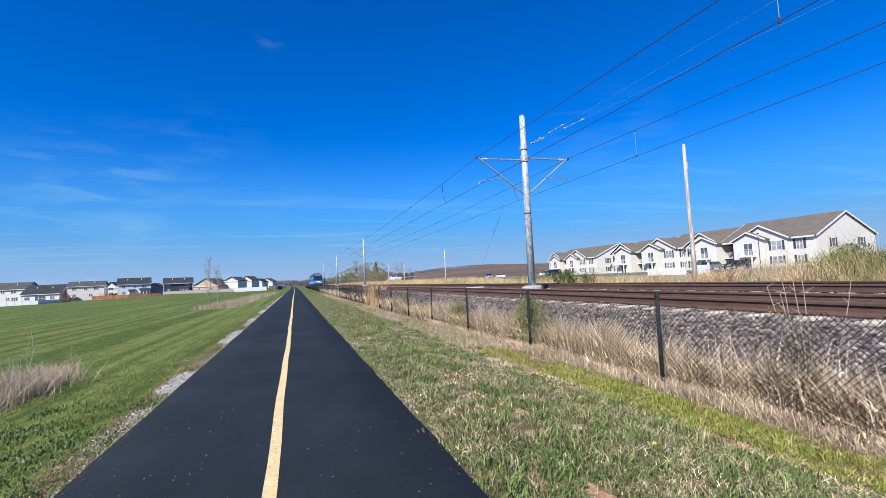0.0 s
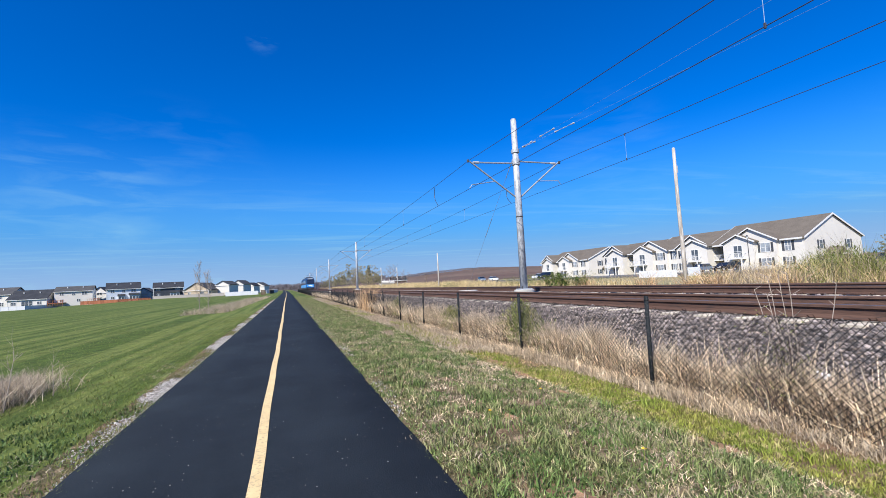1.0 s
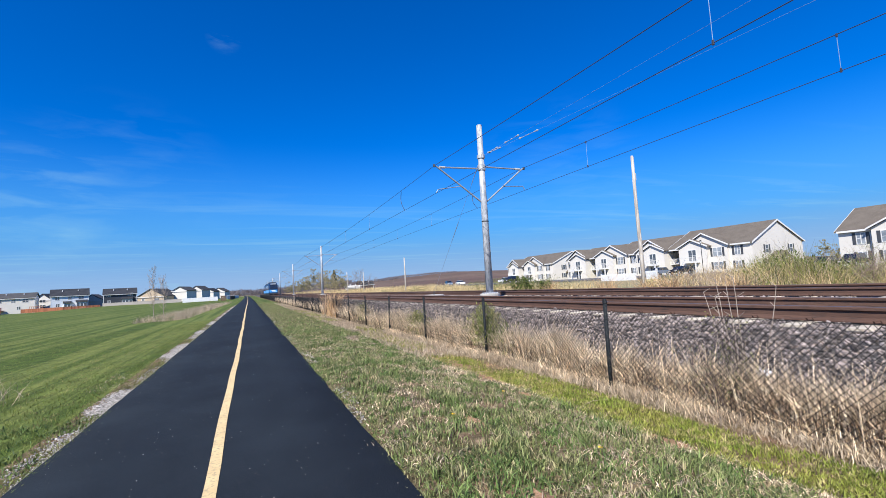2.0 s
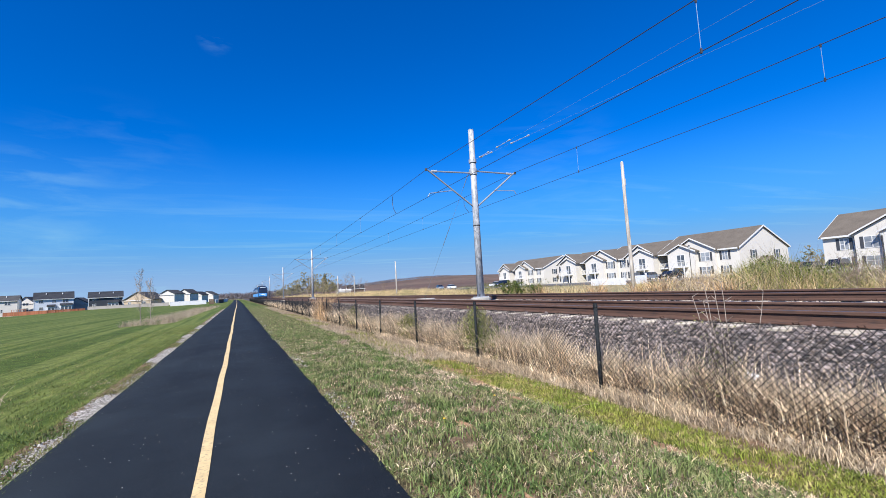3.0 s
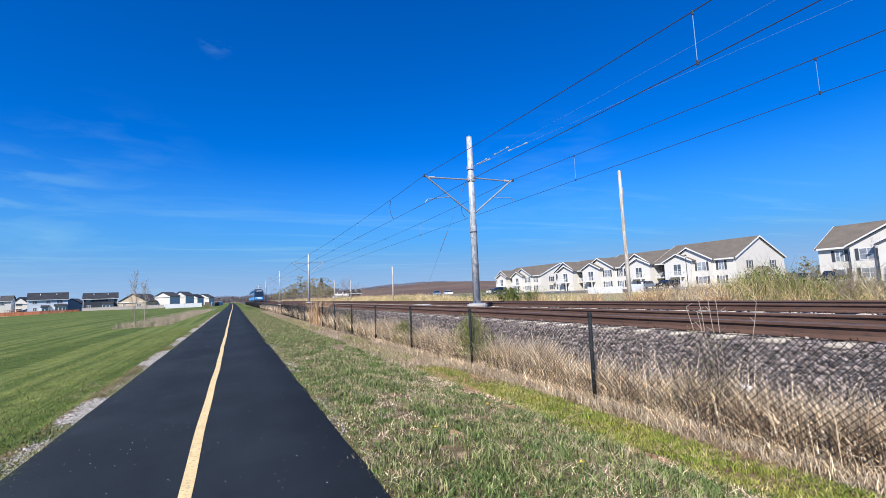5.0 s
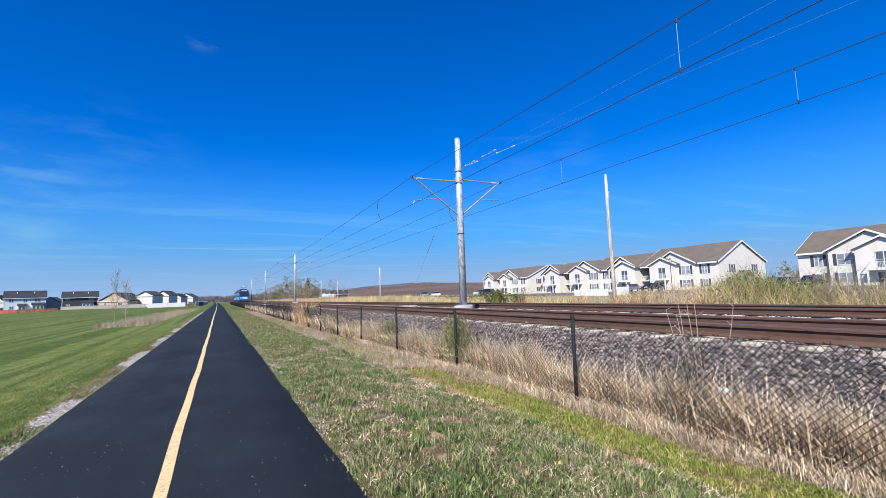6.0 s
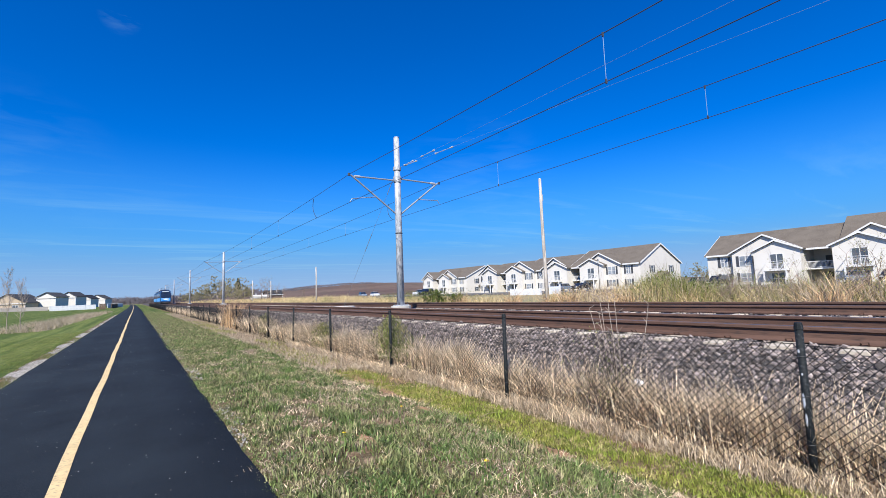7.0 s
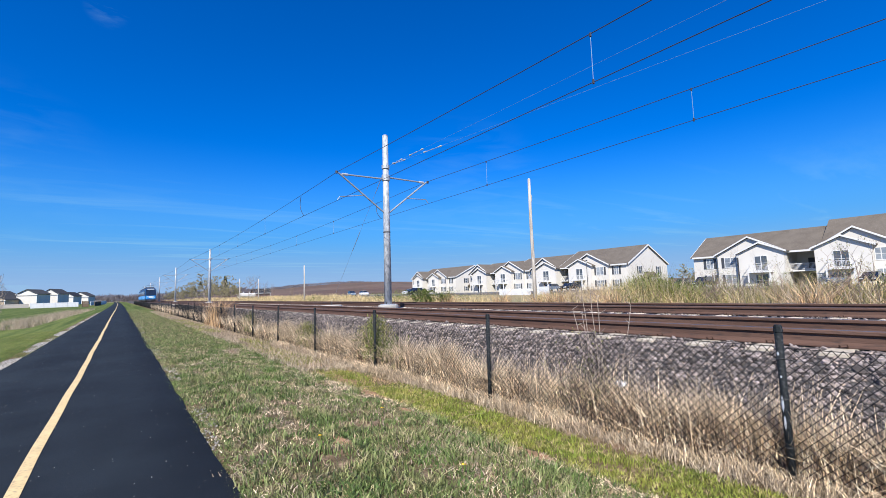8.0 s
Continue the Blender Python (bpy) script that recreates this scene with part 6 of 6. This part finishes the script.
house(-80.0, Y + 14, 5, 9, 0.0, 4.6, 6.8, M_SIDING, M_SHINGLE_GREY, "narrow white house set back between neighbours", True, wins=((-1, 1, 3.2, 4.4), (-1, 1, 0.8, 2.2)))
house(-66.6, Y, 11.8, 10.5, 0.0, 5.4, 8.0, M_BLUE_AND_SHADE, M_SHINGLE_DARK, "pale blue-grey two-storey house with a charcoal roof and sunroom", turn=16, wins=UP + DN[:1], rooms=((2.0, 5.4, 2.4, 2.5), (-1.9, 0.2, 1.5, 2.2)))
house(-62.0, Y + 10, 7.5, 9, 0.3, 3.0, 5.4, M_SIDING, M_SHINGLE_GREY, "white single-storey house partly hidden behind neighbours", True)
house(-49.7, Y, 11.2, 10, 0.2, 5.0, 7.3, M_SIDING_DARK, M_SHINGLE_DARK, "dark slate-blue two-storey house with white-trimmed windows", turn=12, wins=UP[:2] + DN[:2], rooms=((0.6, 4.2, 1.8, 2.4),))
house(-38.8, Y, 10.6, 16, 0.6, 3.2, 6.4, M_SIDING_TAN, M_SHINGLE_GREY, "tan single-storey house with a broad front gable", True, turn=-14, wins=((-3.6, -2.4, 0.6, 1.7), (1.6, 3.4, 0.6, 1.7)))
house(-29.0, Y + 8, 6.0, 12, 0.8, 5.2, 6.9, M_SIDING, M_SHINGLE_GREY, "white two-storey house with a grey roof", True, turn=-14)
house(-24.1, Y + 26, 5.4, 12, 0.8, 5.4, 7.3, M_SIDING, M_SHINGLE_GREY, "white two-storey house with a grey roof", True, turn=-14)
house(-21.5, Y + 60, 6.0, 11, 0.8, 4.6, 6.4, M_SIDING, M_SHINGLE_DARK, "white house far down the row", True, turn=-14)
house(-18.0, Y + 90, 8.0, 11, 0.8, 4.6, 6.8, M_SIDING, M_SHINGLE_GREY, "white house far down the row", True, turn=-14)
house(-30.5, Y + 70, 9.0, 11, 0.8, 4.8, 6.8, M_SIDING, M_SHINGLE_GREY, "white house far down the row", False, turn=-14)
house(50.0, 200.0, 6.5, 6, 0.4, 3.0, 4.6, M_BROWNWALL, M_SHINGLE_DARK, "low brown farm shed beyond the trees", False)
house(33.0, 150.0, 4.5, 3, 0.1, 2.1, 2.4, M_SIDING, M_SIDING, "small white shed beyond the tracks", False)
# decks behind the houses
for x, w in ((-89.0, 5.0), (-118.0, 6.0), (-76.0, 4.0)):
    t = thing("deck", "red-brown timber deck with railings against a house", "deck", "decks", at=(x, Y - 2.6, -0.2))
    part("platform", Geo().box((-w / 2, -1.4, 0.4), (w / 2, 1.9, 0.65)), M_CEDAR, t)
    for k in range(7):
        s = -w / 2 + w * k / 6
        part("post", Geo().box((s - 0.06, -1.4, -0.6), (s + 0.06, -1.28, 1.6)), M_CEDAR, t)
    part("handrail", Geo().box((-w / 2, -1.42, 1.5), (w / 2, -1.26, 1.6)), M_CEDAR, t)


def board_fence(name, pts, h, board_m, label, bay=2.4, boards=8, z_at=None):
    """A board fence along points in the plan: posts, rails and boards in bays."""
    t = thing(name, label, "fence")
    for (x0, y0), (x1, y1) in zip(pts, pts[1:]):
        n = max(1, round(math.hypot(x1 - x0, y1 - y0) / bay))
        for k in range(n):
            ax, ay = x0 + (x1 - x0) * k / n, y0 + (y1 - y0) * k / n
            bx_, by_ = x0 + (x1 - x0) * (k + 1) / n, y0 + (y1 - y0) * (k + 1) / n
            za = z_at if z_at is not None else float(gz(ax, ay))
            ang = math.atan2(by_ - ay, bx_ - ax)
            ln = math.hypot(bx_ - ax, by_ - ay)
            p = part("post", Geo().box((-0.07, -0.07, -0.3), (0.07, 0.07, h + 0.1)), board_m, t)
            p.matrix_local = Matrix.Translation((ax, ay, za)) @ Matrix.Rotation(ang, 4, 'Z')
            wb = (ln - 0.14) / boards
            if k == 0:
                board_me = Geo().box((0, -0.015, 0.03), (wb - 0.012, 0.015, h - 0.02)).mesh("board", board_m)
                rail_me = Geo().box((0, 0.016, -0.04), (ln, 0.06, 0.04)).mesh("rail", board_m)
            m0 = Matrix.Translation((ax, ay, za)) @ Matrix.Rotation(ang, 4, 'Z')
            for j in range(boards):
                part("board", board_me, None, t).matrix_local = m0 @ pose(0.07 + wb * j, 0, 0.015 * math.sin(j * 3 + k))
            for z in (0.35, h - 0.3):
                part("rail", rail_me, None, t).matrix_local = m0 @ pose(0, 0, z)
    return t


board_fence("vinyl_fence", [(-110, 214), (-95.2, 214), (-90, 226)], 1.7, M_VINYL, "white vinyl privacy fence round a back yard", z_at=-1.75)
board_fence("cedar_fence", [(-79, 218), (-66, 217), (-55, 220)], 1.5, M_CEDAR, "red cedar board fence along the lawn", z_at=-0.95)
board_fence("grey_fence", [(-54.5, 221), (-38, 214), (-25, 208)], 1.5, M_GREYWOOD, "weathered grey board fence along the lawn", z_at=-0.45)
board_fence("vinyl_fence", [(-20.3, 172), (-9.6, 172)], 1.75, M_VINYL, "white vinyl fence near the path", z_at=-0.6)
board_fence("vinyl_fence", [(-8.0, 200), (-4.4, 240)], 1.5, M_VINYL, "white vinyl fence running along the path", z_at=-0.3)
board_fence("brown_fence", [(-7.6, 150), (-6.2, 150)], 1.8, M_BROWNWOOD, "short dark brown board fence by the path", z_at=-0.5)
board_fence("brown_fence", [(-5.8, 170), (-4.8, 190)], 1.5, M_BROWNWOOD, "dark brown board fence by the path", z_at=-0.4)
board_fence("vinyl_fence", [(55.0, 57.2), (55.0, 49.8)], 1.15, M_VINYL, "white vinyl fence before the apartments", z_at=-0.1)
gate = thing("enclosure_gate", "white gate between two white posts, bluish shade put into the panel colour", "gate", at=(55.0, 47.2, 0))
# a white panel; the pale blue colour paints the shadow it stands in
part("panel", Geo().box((-0.03, -1.0, 0.0), (0.03, 1.0, 1.25)), M_BLUE_AND_SHADE, gate)
for s in (-1.1, 1.1):
    part("post", Geo().box((-0.1, s - 0.1, -0.3), (0.1, s + 0.1, 1.55)), M_VINYL, gate)

lot = Geo().box((62, -20, -0.4), (84, 190, 0.235))
tagged(part("parking_lot", lot, M_LOT), "worn grey asphalt parking lot before the apartments", "parking lot", kind="structure")


# ---- cars, lamps, train ----
def car(x, y, z, turn, paint, label, tall=0.0):
    """A parked car: lofted body, glasshouse, wheels with tyres and rims, lamps."""
    t = thing("car", label, "car", "parked cars", at=(x, y, z))
    t.rotation_euler = (0, 0, radians(turn))
    L, W = 4.6, 1.8
    prof = [(-2.3, 0.35), (-2.3, 0.72), (-2.2, 0.88 + tall * 0.2), (-1.35, 0.98 + tall * 0.2), (1.5, 0.98 + tall * 0.2), (2.25, 0.92 + tall * 0.2), (2.3, 0.6), (2.28, 0.35)]
    g = Geo()
    for s, k in ((-1, 0.94), (-0.8, 1.0), (0.8, 1.0), (1, 0.94)):
        g.v.extend([(px * k, s * W / 2, 0.35 + (pz - 0.35) * (0.94 if abs(s) == 1 else 1.0)) for px, pz in prof])
    n = len(prof)
    for i in range(3):
        g.f.extend([(i * n + c, i * n + (c + 1) % n, (i + 1) * n + (c + 1) % n, (i + 1) * n + c) for c in range(n)])
    g.f.append(tuple(range(n)))
    g.f.append(tuple(range(3 * n, 4 * n)))
    body = part("body", g, paint, t)
    cab = [(-1.25, 0.97 + tall * 0.2), (-0.55, 1.43 + tall * 0.4), (1.2 + tall * 0.6, 1.43 + tall * 0.4), (1.75 + tall * 0.4, 0.97 + tall * 0.2)]
    g = Geo()
    for s, k in ((-1, 0.84), (1, 0.84)):
        g.v.extend([(px, s * W / 2 * (0.95 if pz < 1.25 else 0.78), pz) for px, pz in cab])
    g.f = [(0, 1, 5, 4), (1, 2, 6, 5), (2, 3, 7, 6), (0, 1, 2, 3), (4, 5, 6, 7)]
    part("glasshouse", g, M_TRAINGLASS, t, "dark windows")
    zt = 1.43 + tall * 0.4
    part("roof", Geo().box((-0.55, -W * 0.39, zt), (1.2 + tall * 0.6, W * 0.39, zt + 0.04)), paint, t)
    for sx_ in (-1.42, 1.42):
        for sy_ in (-0.83, 0.83):
            w = part("wheel", Geo().tube([(sx_, sy_ - 0.1, 0.33), (sx_, sy_ + 0.1, 0.33)], 0.33, n=14), M_RUBBER, t)
            part("rim", Geo().tube([(sx_, sy_ - 0.11, 0.33), (sx_, sy_ + 0.11, 0.33)], 0.2, n=10), M_GALV, w)
    for sy_ in (-0.6, 0.6):
        part("headlight", Geo().box((-2.32, sy_ - 0.2, 0.66), (-2.27, sy_ + 0.2, 0.8)), M_LAMPGLASS, t)
    return t


for x, y, turn, paint, label, tall in ((64.0, 99.0, 8, M_CARBLACK, "black parked sport utility car in the lot", 0.8), (66.0, 105.0, 5, M_CARWHITE, "white parked car in the lot", 0.3),
                                       (62.5, 136.0, 80, M_CARBLUE, "slate blue parked car in the lot", 0.4), (65.0, 142.0, 70, M_CARBLACK, "black parked car in the lot", 0.3), (64.5, 131.0, 85, M_CARWHITE, "white parked car in the lot", 0.2),
                                       (80.0, 16.5, 4, M_CARBLUE, "slate grey parked car before the apartments", 0.3), (80.0, 13.0, -3, M_CARBLACK, "black parked car before the apartments", 0.3),
                                       (80.0, 66.5, 2, M_CARBLUE, "slate grey parked car before the apartments", 0.4), (80.0, 61.5, -2, M_CARBLACK, "black parked car before the apartments", 0.4),
                                       (80.0, 37.0, 2, M_CARBLACK, "black parked car before the apartments", 0.4), (79.5, 33.5, 0, M_CARBLACK, "black parked sport utility car in the lot", 0.8)):
    car(x, y, 0.235, turn, paint, label, tall)


def lantern(x, y, h, label):
    t = thing("street_lamp", label, "street lamp", "lamps of the parking lot", at=(x, y, 0.2))
    part("pole", Geo().tube([(0, 0, 0), (0, 0, 0.5), (0, 0, h)], 0.07, 0.05, 8), M_DARK, t)
    part("base", Geo().tube([(0, 0, 0), (0, 0, 0.4)], 0.15, 0.10, 10), M_DARK, t)
    part("lamp_glass", Geo().tube([(0, 0, h), (0, 0, h + 0.35)], 0.13, 0.19, 6), M_LAMPGLASS, t)
    part("lamp_roof", Geo().tube([(0, 0, h + 0.35), (0, 0, h + 0.55)], 0.26, 0.04, 6), M_DARK, t)


lantern(68.0, 24.1, 4.1, "black lantern street lamp in the parking lot")
lantern(70.0, 49.5, 5.2, "black lantern street lamp in the parking lot")

TRAIN_Y, CAR_L, TW = 145.0, 26.0, 1.32
train = thing("light_rail_train", "two-car light rail train in a blue wrap on the near track", "train", at=(RAIL_X + GAUGE / 2, TRAIN_Y, 0))


def train_car(y0, front):
    z0, z1, zr = 1.15, 4.05, 4.35
    yn = y0 + 0.9
    g = Geo()
    sec = [(-TW + 0.05, z0), (-TW, z0 + 0.5), (-TW, z0 + 1.25), (-TW + 0.10, z1), (-TW + 0.45, zr), (TW - 0.45, zr), (TW - 0.10, z1), (TW, z0 + 1.25), (TW, z0 + 0.5), (TW - 0.05, z0)]
    n = len(sec)
    rings = [(y0 + 0.0, 0.86, 0.55), (y0 + 0.25, 0.95, 0.25), (yn, 1.0, 0.0), (y0 + CAR_L - 0.9, 1.0, 0.0), (y0 + CAR_L - 0.1, 0.9, 0.2)]
    for y, k, rake in rings:
        g.v.extend([(x * k, y + rake * max(0, (z - 2.2)) / 2.0, z0 + (z - z0) * (0.9 + 0.1 * k)) for x, z in sec])
    for i in range(len(rings) - 1):
        g.f.extend([(i * n + c, i * n + (c + 1) % n, (i + 1) * n + (c + 1) % n, (i + 1) * n + c) for c in range(n)])
    g.f.append(tuple(range(n)))
    g.f.append(tuple(range((len(rings) - 1) * n, len(rings) * n)))
    body = part("car_body", g, M_TRAINBLUE, train, "glossy blue wrapped car body")
    part("underframe", Geo().box((-TW + 0.15, y0 + 0.5, 0.80), (TW - 0.15, y0 + CAR_L - 0.5, 1.16)), M_DARK, train)
    for s in (-1, 1):
        for k in range(9):
            a = y0 + 1.6 + k * 2.65
            part("side_window", Geo().box((s * TW - 0.045 if s < 0 else TW - 0.10, a, 2.30), (s * TW + 0.10 if s < 0 else TW + 0.045, a + 2.45, 3.55)), M_TRAINGLASS, body)
        part("light_band", Geo().box((s * (TW + 0.006) - 0.01, y0 + 1.0, 1.28), (s * (TW + 0.006) + 0.01, y0 + CAR_L - 1.0, 2.24)), M_TRAINLIGHT, body)
    for yb in (y0 + 3.5, y0 + CAR_L / 2, y0 + CAR_L - 3.5):
        bogie = part("bogie", Geo().box((-1.0, yb - 1.2, 0.78), (1.0, yb + 1.2, 1.05)), M_DARK, train)
        for dy in (-0.95, 0.95):
            for s in (-1, 1):
                part("wheel", Geo().tube([(s * 0.70, yb + dy, RAIL_Z + 0.33), (s * 0.82, yb + dy, RAIL_Z + 0.33)], 0.33, n=14), M_DARK, bogie)
    part("roof_box", Geo().box((-0.95, y0 + 4.0, 4.33), (0.95, y0 + 9.0, 4.62)), M_DARK, train)
    part("roof_box", Geo().box((-0.95, y0 + 14.0, 4.33), (0.95, y0 + 21.0, 4.58)), M_DARK, train)
    # pantograph: two folded arms and a collector bow
    yp = y0 + 5.6
    pan = part("pantograph", Geo().tube([(0, yp + 0.7, 4.6), (0, yp - 0.5, 4.85)], 0.04, n=6), M_DARK, train)
    part("upper_arm", Geo().tube([(0, yp - 0.5, 4.85), (0, yp + 0.5, 5.15)], 0.035, n=6), M_DARK, pan)
    part("bow", Geo().tube([(-0.95, yp + 0.5, 5.02), (-0.65, yp + 0.5, 5.17), (0.65, yp + 0.5, 5.17), (0.95, yp + 0.5, 5.02)], 0.035, n=6), M_DARK, pan)
    if front:
        w = Geo()
        w.add([(-1.14, y0 - 0.03, 2.30), (1.14, y0 - 0.03, 2.30), (1.06, y0 + 0.46, 3.85), (-1.06, y0 + 0.46, 3.85),
               (-1.08, y0 + 0.2, 2.35), (1.08, y0 + 0.2, 2.35), (1.02, y0 + 0.65, 3.75), (-1.02, y0 + 0.65, 3.75)],
              [(0, 1, 2, 3), (4, 5, 6, 7), (0, 1, 5, 4), (1, 2, 6, 5), (2, 3, 7, 6), (3, 0, 4, 7)])
        part("windscreen", w, M_TRAINGLASS, body, "large dark windscreen")
        part("sign_box", Geo().box((-0.8, y0 + 0.40, 3.90), (0.8, y0 + 0.75, 4.12)), M_SCUFF, body)
        part("nose_band", Geo().box((-1.12, y0 - 0.03, 1.45), (1.12, y0 + 0.1, 2.22)), M_TRAINLIGHT, body)
        for s in (-0.62, 0.62):
            part("headlight", Geo().tube([(s, y0 - 0.06, 1.95), (s, y0 + 0.1, 1.95)], 0.13, n=12), M_LAMPGLASS, body)
        part("panel", Geo().box((-0.45, y0 - 0.04, 1.70), (0.45, y0 + 0.05, 2.05)), M_LITTER, body, "pale patch on the nose")
        part("coupler", Geo().box((-0.25, y0 - 0.55, 0.85), (0.25, y0 + 0.5, 1.15)), M_DARK, train)
        part("apron", Geo().box((-0.9, y0 - 0.05, 0.85), (0.9, y0 + 0.5, 1.2)), M_DARK, train)
        for s in (-1, 1):
            part("mirror", Geo().tube([(s * 1.25, y0 + 0.8, 3.6), (s * 1.5, y0 + 0.5, 3.5), (s * 1.52, y0 + 0.5, 3.0)], 0.05, n=6), M_DARK, body)


train_car(0.0, True)
train_car(26.6, False)


# ---- single stones on the ballast shoulder ----
STONE_ME = []
for k in range(10):
    v = ICO_V * rng.uniform(0.55, 1.35, (len(ICO_V), 1))
    cl = rng.uniform(0.45, 0.8, (1, 3))
    v = np.clip(v, -cl, cl) * np.array([1.2, 1.5, 0.9]) * 0.025
    me = array_mesh("stone", v, ICO_F, M_STONE)
    me.shade_flat()
    STONE_ME.append(me)
for k in range(290):
    x, y = 5.05 + 0.85 * rng.random(), -0.3 + 5.8 * rng.random() ** 1.1
    ob = part("stone", STONE_ME[k % 10], None, BALLAST)
    ob.matrix_local = pose(x, y, float(bed_z(x)) + 0.012, rng.uniform(-40, 40), rng.uniform(-40, 40), rng.uniform(0, 360)) @ Matrix.Scale(0.55 + 0.4 * rng.random(), 4)
